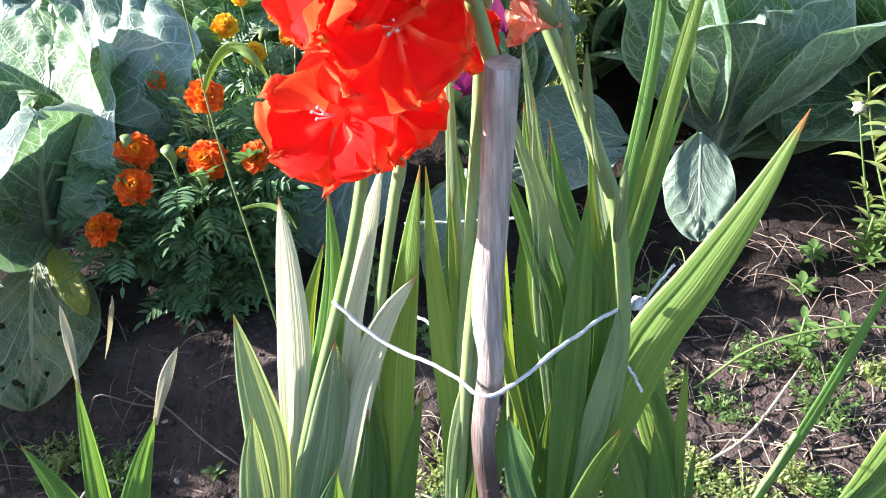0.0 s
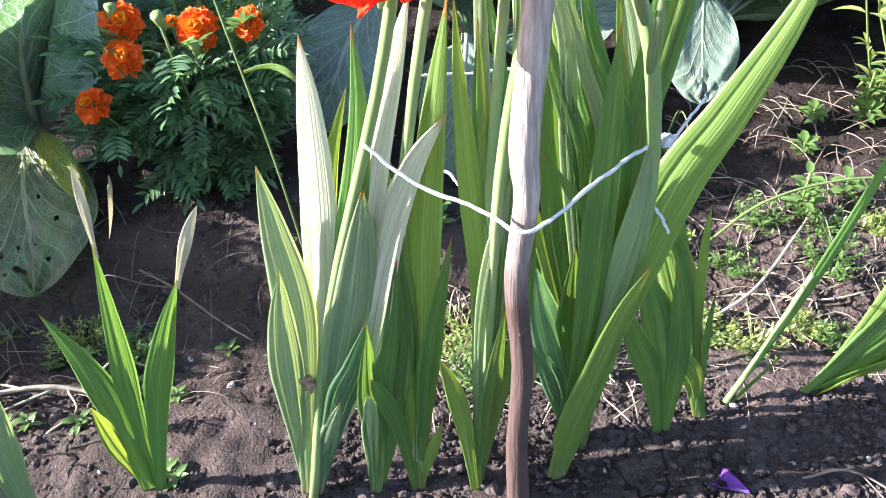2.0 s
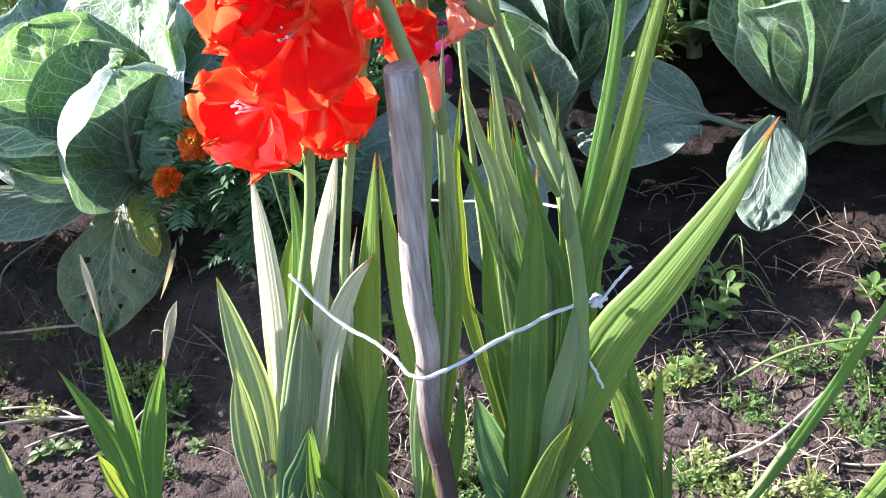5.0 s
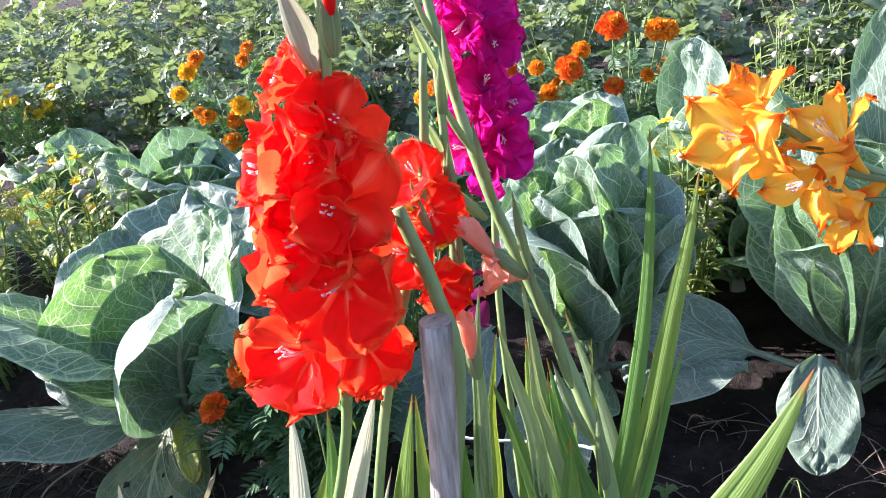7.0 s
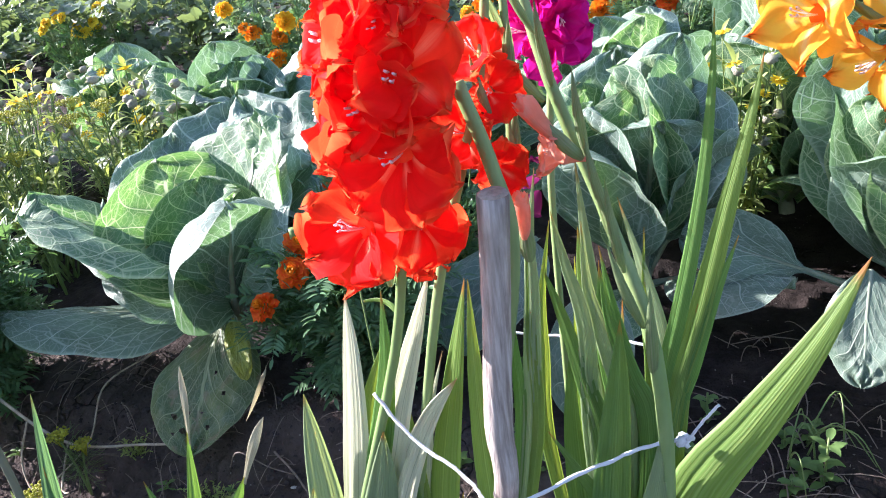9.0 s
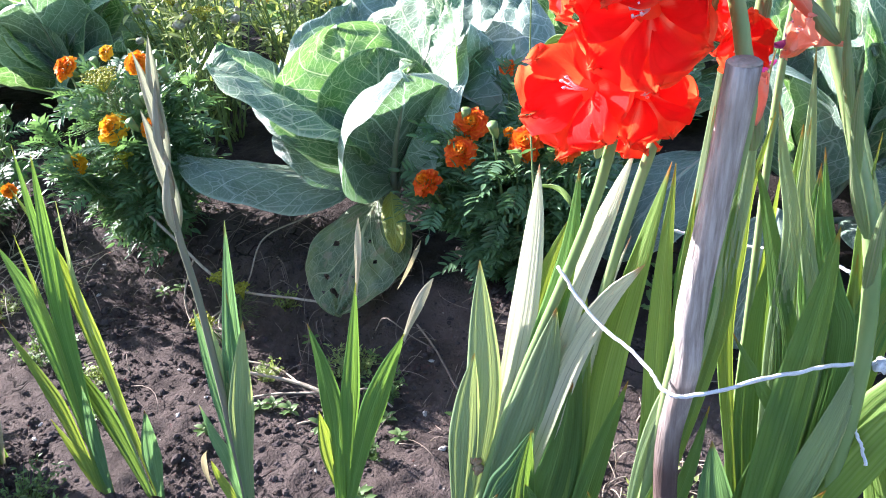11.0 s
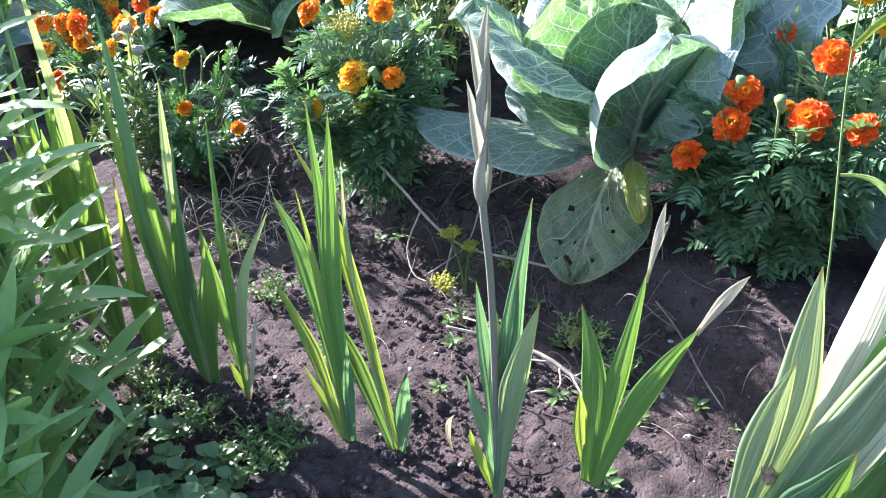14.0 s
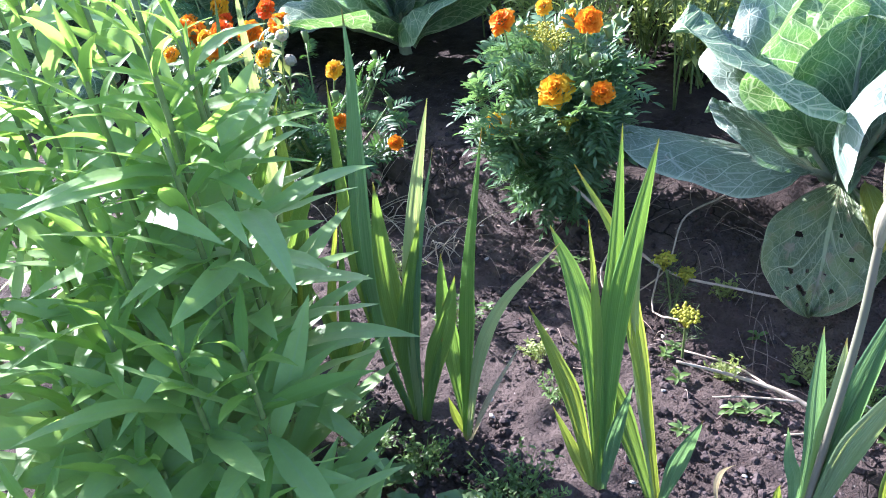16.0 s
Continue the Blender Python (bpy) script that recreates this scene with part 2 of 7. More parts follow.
def smooth_line(points, n):
    """A smooth line through a few points."""
    p = np.asarray(points, float)
    q = np.concatenate([[2 * p[0] - p[1]], p, [2 * p[-1] - p[-2]]])
    out = []
    for t in np.linspace(0, len(p) - 1 - 1e-6, n):
        i, f = int(t), t - int(t)
        a, b, c, d = q[i : i + 4]
        out.append(0.5 * (2 * b + (c - a) * f + (2 * a - 5 * b + 4 * c - d) * f**2 + (3 * b - a - 3 * c + d) * f**3))
    return np.array(out)


def unit(v):
    v = np.asarray(v, float)
    return v / (np.linalg.norm(v, axis=-1, keepdims=True) + 1e-12)


def tube(line, radii, sides=7, lumps=0.0, seed=0):
    line = np.asarray(line, float)
    radii = np.broadcast_to(np.interp(np.linspace(0, 1, len(line)), np.linspace(0, 1, np.size(radii)), np.atleast_1d(radii)), (len(line),))
    t = unit(np.gradient(line, axis=0))
    ref = np.array([0.0, 1.0, 0.0]) if abs(t[len(t) // 2][1]) < 0.8 else np.array([1.0, 0.0, 0.0])
    a = unit(np.cross(t, ref))
    b = np.cross(t, a)
    th = np.linspace(0, 2 * np.pi, sides, endpoint=False)
    r = radii[:, None] * np.ones(sides)
    if lumps:
        r = r * (1 + lumps * (np.random.default_rng(seed).random(r.shape) - 0.5))
    P = line[:, None] + r[..., None] * (np.cos(th)[None, :, None] * a[:, None] + np.sin(th)[None, :, None] * b[:, None])
    V, F, U = sheet(P, True)
    n = len(V)
    V = np.concatenate([V, [line[0], line[-1]]])
    m, last = sides, (len(line) - 1) * sides
    caps = [[n, (j + 1) % m, j, j] for j in range(m)] + [[n + 1, last + j, last + (j + 1) % m, last + (j + 1) % m] for j in range(m)]
    return V, np.concatenate([F, caps]), np.concatenate([U, [[0.5, 0], [0.5, 1]]])


def blade(p0, p1, p2, width, face=0.0, twist=0.0, foot=0.24, n=18, fold=0.12, pleat=0.09, blunt=2.0, line=None):
    """A pleated sword leaf along a bent line. face: degrees by which its flat side turns from -y."""
    line = bez(p0, p1, p2, n) if line is None else line
    n = len(line)
    s = np.linspace(0, 1, n)
    t = unit(np.gradient(line, axis=0))
    ang = np.radians(face + twist * s)
    nor = np.stack([np.sin(ang), -np.cos(ang), 0 * ang], -1)
    side = unit(np.cross(nor, t))
    nor = np.cross(t, side)
    w = 1.12 * width * (foot + (1 - foot) * ease(s, 0.02, 0.52)) * np.clip(1 - np.clip((s - 0.42) / 0.58, 0, 1) ** blunt, 0, 1) ** 0.95
    w[-1] = 0.0006
    u = np.linspace(-1, 1, 9)
    zig = np.array([0, 1, -0.4, 0.8, 0, 0.7, -0.5, 1, 0.0])
    lift = fold * np.abs(u)[None] * w[:, None] - pleat * zig[None] * w[:, None]
    P = line[:, None] + side[:, None] * (u[None] * w[:, None] / 2)[..., None] - nor[:, None] * lift[..., None]
    return sheet(P)


def lance(length, width, arch=0.2, n=6, fold=0.3, m=3, wave=0.0, seed=0, peak=0.42):
    """A small leaf from the origin along +y, its face to +z."""
    s = np.linspace(0, 1, n)
    w = width / 2 * np.sin(np.pi * s ** (math.log(0.5) / math.log(peak))) ** 0.85 + 0.0004
    w[-1] = 0.0003
    u = np.linspace(-1, 1, m)
    y = length * s[:, None] * np.ones(m)
    z = arch * length * (s - s**2 * 1.6)[:, None] + fold * np.abs(u)[None] * w[:, None]
    if wave:
        z = z + wave * w[:, None] * np.abs(u)[None] * np.sin(s[:, None] * 17 + seed + u[None] * 2)
    return sheet(np.stack([u[None] * w[:, None], y, z], -1))


def part(name, me, parent, label="", at=None, kind=""):
    ob = new(name, me)
    ob.parent = parent
    if at is not None:
        ob.matrix_local = at
    return tagged(ob, label, "", "", kind)


def thing(name, at, label, category, group="", kind=""):
    ob = new(name)
    ob.empty_display_size = 0.02
    ob.location = at
    return tagged(ob, label, category, group, kind)


def solo(name, me, label, category, group="", kind="", at=None):
    ob = new(name, me)
    if at is not None:
        ob.matrix_world = at
    return tagged(ob, label, category, group, kind)


def facing(at, way, spin=0.0, scale=1.0):
    """A place whose +z looks along way."""
    q = Vector(way).to_track_quat("Z", "Y").to_matrix().to_4x4()
    return Matrix.Translation(at) @ q @ Matrix.Rotation(radians(spin), 4, "Z") @ Matrix.Scale(scale, 4)


def ease(v, lo, hi):
    t = np.clip((v - lo) / (hi - lo), 0, 1)
    return t * t * (3 - 2 * t)


def ground_z(x, y):
    """The bed: level along the row, a low bank under the cabbages."""
    left = 1 - 0.82 * ease(x, -0.15, 0.35)
    bank = 0.085 * ease(y, 0.93, 1.10) * left
    dip = -0.022 * np.exp(-(((y - 0.93) / 0.07) ** 2))
    return bank + dip + 0.012 * np.sin(x * 2.3 + 0.4) * np.sin(y * 2.9) * ease(y, 0.9, 1.4)


def on_ground(x, y, lift=0.0):
    return (x, y, float(ground_z(np.float64(x), np.float64(y))) + lift)

# ---- materials ----
BLADE = blade_material("gladiolus_leaf", (0.125, 0.230, 0.050), (0.28, 0.38, 0.11), (0.42, 0.54, 0.05))
BLADE_DARK = blade_material("gladiolus_leaf_dark", (0.085, 0.175, 0.046), (0.18, 0.29, 0.09), (0.26, 0.43, 0.05))
BLADE_GREY = blade_material("gladiolus_leaf_grey", (0.17, 0.27, 0.12), (0.33, 0.42, 0.22), (0.46, 0.58, 0.16), 0.12)
BLADE_PALE = blade_material("gladiolus_leaf_whitish", (0.36, 0.41, 0.21), (0.55, 0.57, 0.36), (0.82, 0.80, 0.46), 0.7, 0.42)
BLADE_YOUNG = blade_material("gladiolus_leaf_young", (0.10, 0.23, 0.050), (0.24, 0.38, 0.11), (0.22, 0.40, 0.05))
BLADE_BLUE = blade_material("gladiolus_leaf_bluish", (0.09, 0.19, 0.09), (0.20, 0.32, 0.17), (0.22, 0.42, 0.13))
BLADE_DRY = blade_material("gladiolus_leaf_dry", (0.42, 0.36, 0.22), (0.55, 0.48, 0.32), (0.5, 0.42, 0.22), 0.6, 0.6, False)
STALK = plain_material("flower_stalk", (0.17, 0.26, 0.09), (0.25, 0.33, 0.14), 30.0, 0.45, 0.25, 0.001, (1, 1, 0.15))
STALK_ROSE = plain_material("bud_stalk", (0.17, 0.18, 0.12), (0.24, 0.19, 0.16), 24.0, 0.5, 0.25, 0.001, (1, 1, 0.2))
SPATHE = blade_material("bud_sheath", (0.17, 0.25, 0.11), (0.34, 0.36, 0.23), (0.36, 0.46, 0.16), 0.0, 0.45, False)
SPATHE_PALE = blade_material("bud_sheath_pale", (0.28, 0.28, 0.20), (0.45, 0.38, 0.32), (0.40, 0.42, 0.28), 0.0, 0.45, False)
RED = petal_material("petal_red", (0.86, 0.014, 0.010), (0.96, 0.20, 0.07), (0.95, 0.45, 0.26), (1.0, 0.075, 0.02))
ORANGE = petal_material("petal_orange", (1.0, 0.50, 0.045), (0.96, 0.20, 0.02), (1.0, 0.86, 0.40), (1.0, 0.62, 0.08), 0.0, 0.58)
PURPLE = petal_material("petal_purple", (0.60, 0.006, 0.235), (0.68, 0.03, 0.34), (0.6, 0.05, 0.3), (0.84, 0.02, 0.37), 0.6)
WILTED = petal_material("petal_wilted", (0.14, 0.012, 0.07), (0.20, 0.02, 0.10), (0.2, 0.03, 0.1), (0.20, 0.02, 0.10), 0.4)
SALMON = petal_material("petal_salmon", (0.84, 0.34, 0.23), (0.88, 0.50, 0.38), (0.9, 0.6, 0.5), (0.95, 0.42, 0.28))
ANTHER = plain_material("stamen_pale", (0.85, 0.75, 0.72), (0.75, 0.55, 0.6), 80.0, 0.5, 0.1)
CABBAGE = cabbage_material("cabbage_leaf", (0.105, 0.200, 0.108), (0.50, 0.60, 0.35), (0.15, 0.34, 0.055), 0.32)
CABBAGE_BLUE = cabbage_material("cabbage_leaf_waxy", (0.150, 0.222, 0.172), (0.43, 0.53, 0.41), (0.17, 0.36, 0.10), 0.25)
CABBAGE_OLD = cabbage_material("cabbage_leaf_old", (0.100, 0.150, 0.065), (0.30, 0.36, 0.18), (0.20, 0.32, 0.06), 0.25, 0.85)
CABBAGE_SOFT = cabbage_material("cabbage_leaf_limp", (0.11, 0.175, 0.13), (0.30, 0.38, 0.27), (0.16, 0.32, 0.12), 0.25)
CABBAGE_YELLOW = cabbage_material("cabbage_leaf_yellow", (0.34, 0.36, 0.05), (0.45, 0.48, 0.15), (0.5, 0.5, 0.06), 0.3)
CABBAGE_STEM = plain_material("cabbage_stem", (0.22, 0.26, 0.17), (0.33, 0.36, 0.26), 25.0, 0.6, 0.4)


def marigold_material(name, inner, outer, rim):
    g = Nodes(name)
    u, v, uv = g.uv()
    r = g.island()
    c = g.mix(g.span(v, 0.1, 0.8), inner, outer)
    c = g.mix(g.math("MULTIPLY", g.span(v, 0.72, 1.0), 0.85), c, rim)
    c = g.mix(g.math("MULTIPLY", r, 0.35), c, rim)
    s = g.t.nodes.new("ShaderNodeSeparateXYZ")
    g.put(s.inputs[0], g.place())
    out = g.math("SQRT", g.math("ADD", g.math("MULTIPLY", s.outputs[0], s.outputs[0]), g.math("MULTIPLY", s.outputs[1], s.outputs[1])))
    c = g.mix(g.span(out, 0.003, 0.010, 0.7, 0.0), c, inner)
    return g.done(c, 0.6, None, g.mix(g.span(v, 0.3, 1.0), outer, rim), 0.3, 0.2)


FLOWER_RED = marigold_material("marigold_red", (0.94, 0.42, 0.01), (0.80, 0.040, 0.008), (0.93, 0.24, 0.012))
FLOWER_ORANGE = marigold_material("marigold_orange", (0.80, 0.14, 0.004), (0.86, 0.24, 0.006), (0.92, 0.38, 0.015))
FLOWER_GOLD = marigold_material("marigold_gold", (0.88, 0.36, 0.006), (0.90, 0.44, 0.012), (0.92, 0.58, 0.03))
FLOWER_YELLOW = marigold_material("daisy_yellow", (0.86, 0.52, 0.02), (0.90, 0.66, 0.03), (0.92, 0.74, 0.08))
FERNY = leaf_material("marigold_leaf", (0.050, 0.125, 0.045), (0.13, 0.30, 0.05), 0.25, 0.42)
# Lit copy of the marigold leaf: the light is in its brighter colour.
FERNY_LIT = leaf_material("marigold_leaf_lit", (0.098, 0.188, 0.090), (0.19, 0.36, 0.09), 0.3, 0.42)
HERB = leaf_material("herb_leaf", (0.25, 0.31, 0.11), (0.46, 0.56, 0.12), 0.4, 0.5)
DILL = leaf_material("dill_leaf", (0.10, 0.16, 0.06), (0.26, 0.38, 0.08), 0.3, 0.5)
UMBEL = leaf_material("dill_umbel", (0.36, 0.36, 0.03), (0.5, 0.5, 0.05), 0.3, 0.6)
SEEDHEAD = plain_material("seed_head", (0.33, 0.32, 0.24), (0.44, 0.41, 0.33), 200.0, 0.9, 0.8, 0.003)
TOPS = leaf_material("potato_leaf", (0.130, 0.180, 0.110), (0.28, 0.38, 0.11), 0.32, 0.36, 0.55, (0.20, 0.26, 0.15), 0.7)
LILY = leaf_material("lance_leaf", (0.225, 0.375, 0.125), (0.34, 0.55, 0.12), 0.36, 0.5, 0.15, (0.24, 0.38, 0.18), 0.45)
LILY_YOUNG = leaf_material("lance_leaf_young", (0.15, 0.29, 0.07), (0.32, 0.54, 0.08), 0.5, 0.55, 0.15, (0.20, 0.35, 0.11), 0.35)
WEED = leaf_material("weed_leaf", (0.10, 0.175, 0.05), (0.24, 0.38, 0.07), 0.3, 0.5, 0.45)
COVER = leaf_material("round_weed_leaf", (0.11, 0.19, 0.07), (0.24, 0.40, 0.10), 0.25, 0.45, 0.35, (0.14, 0.2, 0.1))
GREEN_STEM = plain_material("green_stem", (0.11, 0.18, 0.05), (0.18, 0.24, 0.08), 40.0, 0.5, 0.2)
STRAW = plain_material("dry_stem", (0.36, 0.29, 0.21), (0.52, 0.44, 0.34), 60.0, 0.8, 0.4)
STRAW_DARK = plain_material("dead_stem", (0.17, 0.13, 0.10), (0.27, 0.21, 0.17), 60.0, 0.8, 0.4)
PEBBLE = plain_material("pebble_stone", (0.34, 0.32, 0.30), (0.48, 0.46, 0.43), 60.0, 0.8, 0.5)
CLOD = plain_material("soil_clod", (0.045, 0.036, 0.035), (0.100, 0.079, 0.075), 45.0, 0.95, 0.9, 0.003, gloss=0.15)
TWINE = plain_material("white_twine", (0.74, 0.76, 0.82), (0.82, 0.83, 0.86), 220.0, 0.55, 0.9, 0.0015)
LUMP_BROWN = plain_material("brown_lump_surface", (0.30, 0.20, 0.11), (0.42, 0.31, 0.19), 150.0, 0.85, 0.8, 0.003)
VIOLET = petal_material("fallen_petal", (0.28, 0.10, 0.50), (0.45, 0.02, 0.22), (0.6, 0.5, 0.7), (0.35, 0.12, 0.55))


def soil_material():
    g = Nodes("garden_soil")
    p = g.world_place()
    big = g.noise(p, 2.6, 4)
    mid = g.noise(p, 14.0, 5, 0.65)
    fine = g.noise(p, 90.0, 5, 0.7)
    c = g.mix(g.span(mid, 0.32, 0.7), (0.052, 0.039, 0.035), (0.138, 0.107, 0.095))
    c = g.mix(g.math("MULTIPLY", g.span(big, 0.42, 0.66), 0.55), c, (0.134, 0.104, 0.093))
    c = g.mix(g.math("MULTIPLY", g.span(fine, 0.58, 0.8), 0.5), c, (0.200, 0.166, 0.150))
    c = g.mix(g.math("MULTIPLY", g.span(fine, 0.3, 0.42, 1.0, 0.0), 0.6), c, (0.026, 0.021, 0.021))
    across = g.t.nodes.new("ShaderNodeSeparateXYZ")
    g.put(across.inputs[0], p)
    # Shade under the cabbages put into the soil colour, past about y 1.1.
    shade_mask = g.span(g.math("ADD", across.outputs[1], g.math("MULTIPLY", g.math("SUBTRACT", big, 0.5), 0.30)), 1.09, 1.22)
    c = g.mix(g.math("MULTIPLY", shade_mask, 0.85), c, g.mix(g.span(mid, 0.35, 0.7), (0.014, 0.010, 0.009), (0.046, 0.034, 0.030)))
    # Sunlit patch right of the clump, mixed in as paler soil colour.
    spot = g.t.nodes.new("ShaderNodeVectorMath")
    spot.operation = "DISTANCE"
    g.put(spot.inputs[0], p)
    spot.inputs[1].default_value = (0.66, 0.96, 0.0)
    sun_patch = g.span(g.math("ADD", spot.outputs["Value"], g.math("MULTIPLY", g.math("SUBTRACT", mid, 0.5), 0.5)), 0.16, 0.36, 1.0, 0.0)
    c = g.mix(g.math("MULTIPLY", sun_patch, 0.75), c, g.mix(g.span(fine, 0.35, 0.7), (0.105, 0.074, 0.066), (0.235, 0.175, 0.158)))
    bits = g.span(g.cells(p, 75.0), 0.10, 0.16, 1.0, 0.0)
    c = g.mix(g.math("MULTIPLY", bits, g.span(g.noise(p, 31.0, 1), 0.56, 0.6, 0.0, 0.55)), c, (0.36, 0.33, 0.29))
    warp = g.t.nodes.new("ShaderNodeVectorMath")
    warp.operation = "MULTIPLY_ADD"
    n = g.t.nodes.new("ShaderNodeTexNoise")
    g.put(n.inputs["Vector"], p)
    n.inputs["Scale"].default_value = 22.0
    g.t.links.new(n.outputs["Color"], warp.inputs[0])
    warp.inputs[1].default_value = (0.05, 0.05, 0.05)
    g.put(warp.inputs[2], p)
    crack = g.span(g.cells(warp.outputs[0], 17.0, True), 0.0, 0.05)
    where = g.span(g.noise(p, 4.6, 3), 0.50, 0.62)
    crack = g.math("MAXIMUM", crack, g.math("SUBTRACT", 1.0, where))
    c = g.mix(crack, (0.030, 0.024, 0.022), c)
    h = g.math("ADD", g.math("MULTIPLY", mid, 1.4), g.math("ADD", fine, g.math("MULTIPLY", crack, 1.3)))
    grit = g.noise(p, 260.0, 3, 0.7)
    return g.done(c, 0.93, g.bump(g.math("ADD", h, g.math("MULTIPLY", grit, 0.7)), 1.0, 0.014), None, 0.0, 0.18)


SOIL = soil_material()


def stake_material():
    g = Nodes("weathered_stake")
    p = g.place()
    grain = g.noise(g.stretch(p, 1.0, 1.0, 0.07), 190.0, 5, 0.65)
    blot = g.noise(g.stretch(p, 1.0, 1.0, 0.35), 26.0, 4)
    c = g.mix(g.span(grain, 0.3, 0.72), (0.23, 0.185, 0.165), (0.52, 0.465, 0.43))
    c = g.mix(g.math("MULTIPLY", g.span(blot, 0.52, 0.66), 0.7), c, (0.17, 0.125, 0.115))
    s = g.t.nodes.new("ShaderNodeSeparateXYZ")
    g.put(s.inputs[0], p)
    bark = g.span(g.math("ADD", s.outputs[2], g.math("MULTIPLY", blot, 0.22)), 0.40, 0.56, 1.0, 0.0)
    c = g.mix(bark, c, g.mix(grain, (0.045, 0.030, 0.026), (0.13, 0.085, 0.075)))
    top = g.math("MULTIPLY", g.span(s.outputs[2], 0.58, 0.66), g.span(blot, 0.38, 0.55))
    c = g.mix(g.math("MULTIPLY", top, 0.65), c, (0.12, 0.085, 0.06))
    return g.done(c, 0.82, g.bump(g.math("ADD", grain, blot), 0.7, 0.004), None, 0.0, 0.25)


STAKE = stake_material()

# ---- ground ----
def spaced(lo, hi, fine, outer, grow=1.28):
    mid = np.arange(lo, hi, fine)
    step, up, down = fine, [mid[-1]], [mid[0]]
    while up[-1] < outer:
        step *= grow
        up.append(up[-1] + step)
        down.append(down[-1] - step)
    return np.concatenate([down[:0:-1], mid, up[1:]])


def build_ground():
    xs, ys = spaced(-2.3, 1.25, 0.0085, 160.0), spaced(0.15, 1.75, 0.0085, 160.0)
    X, Y = np.meshgrid(xs, ys)
    Z = ground_z(X, Y)
    near = np.clip(1.6 - np.hypot(X + 0.4, Y - 0.8) / 3.0, 0, 1)
    lump = np.zeros_like(Z)
    for row in range(Z.shape[0]):
        for col in range(Z.shape[1]):
            if near[row, col] > 0:
                x, y = X[row, col], Y[row, col]
                big = noise.noise((x * 7, y * 7, 3.1))
                clod = abs(noise.noise((x * 24, y * 24, 0.7)))
                fine = noise.noise((x * 62, y * 62, 5.3))
                lump[row, col] = 0.010 * big + 0.010 * (0.30 - clod) * (0.75 + big) + 0.0045 * fine + 0.004 * noise.cell((x * 38 + fine, y * 38 + clod, 9.1)) * (0.4 + big)
    Z = Z + near * lump
    V, F, U = sheet(np.stack([X, Y, Z], -1))
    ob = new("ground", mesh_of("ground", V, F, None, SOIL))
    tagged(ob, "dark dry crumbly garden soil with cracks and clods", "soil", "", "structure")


build_ground()


# ---- stake and twine ----
def build_stake():
    root = thing("wooden_stake", (0.160, 0.690, 0.0), "weathered grey round wooden stake with dark bark low down", "stake")
    line = smooth_line([(0.002, 0.000, -0.05), (0.000, 0.004, 0.10), (0.006, 0.012, 0.22), (0.001, 0.018, 0.33), (0.010, 0.020, 0.42), (0.008, 0.023, 0.47), (0.016, 0.026, 0.57), (0.023, 0.029, 0.668)], 46)
    rad = np.array([0.0135, 0.0112, 0.0102, 0.0104, 0.0102, 0.0116, 0.0108, 0.0114])
    V, F, U = tube(line, rad, 18, 0.05, 2)
    me = mesh_of("pole", V, F, U, STAKE)
    part("pole", me, root)
    for z, a in ((0.395, 200), (0.47, 250), (0.27, 300), (0.545, 280)):
        c = line[np.argmin(abs(line[:, 2] - z))]
        d = np.array([math.cos(radians(a)), math.sin(radians(a)), 0.25]) * 0.013
        part("knot", mesh_of("knot", *tube(np.array([c, c + d * 0.62, c + d * 0.80]), (0.010, 0.007, 0.002), 9, 0.2, int(z * 100)), STAKE), root, "stub of a cut side branch")
    th = np.linspace(0, 2 * np.pi, 18, endpoint=False)
    rings = [line[-1] + np.stack([np.cos(th), np.sin(th), 0 * th], -1) * r + [0, 0, z] for r, z in ((0.0112, 0.0005), (0.009, 0.0022), (0.007, 0.0017), (0.001, 0.0027))]
    cut = plain_material("cut_wood", (0.26, 0.20, 0.15), (0.42, 0.34, 0.27), 90.0, 0.85, 0.7)
    part("cut_end", mesh_of("cut_end", *sheet(np.array(rings), True), cut), root, "rough sawn top end")


build_stake()


def twisted(points, r, n, seed):
    line = smooth_line(points, n)
    rng = np.random.default_rng(seed)
    wob = np.cumsum(rng.normal(0, 0.00035, (n, 3)), 0)
    return line + (wob - np.linspace(0, 1, n)[:, None] * wob[-1])


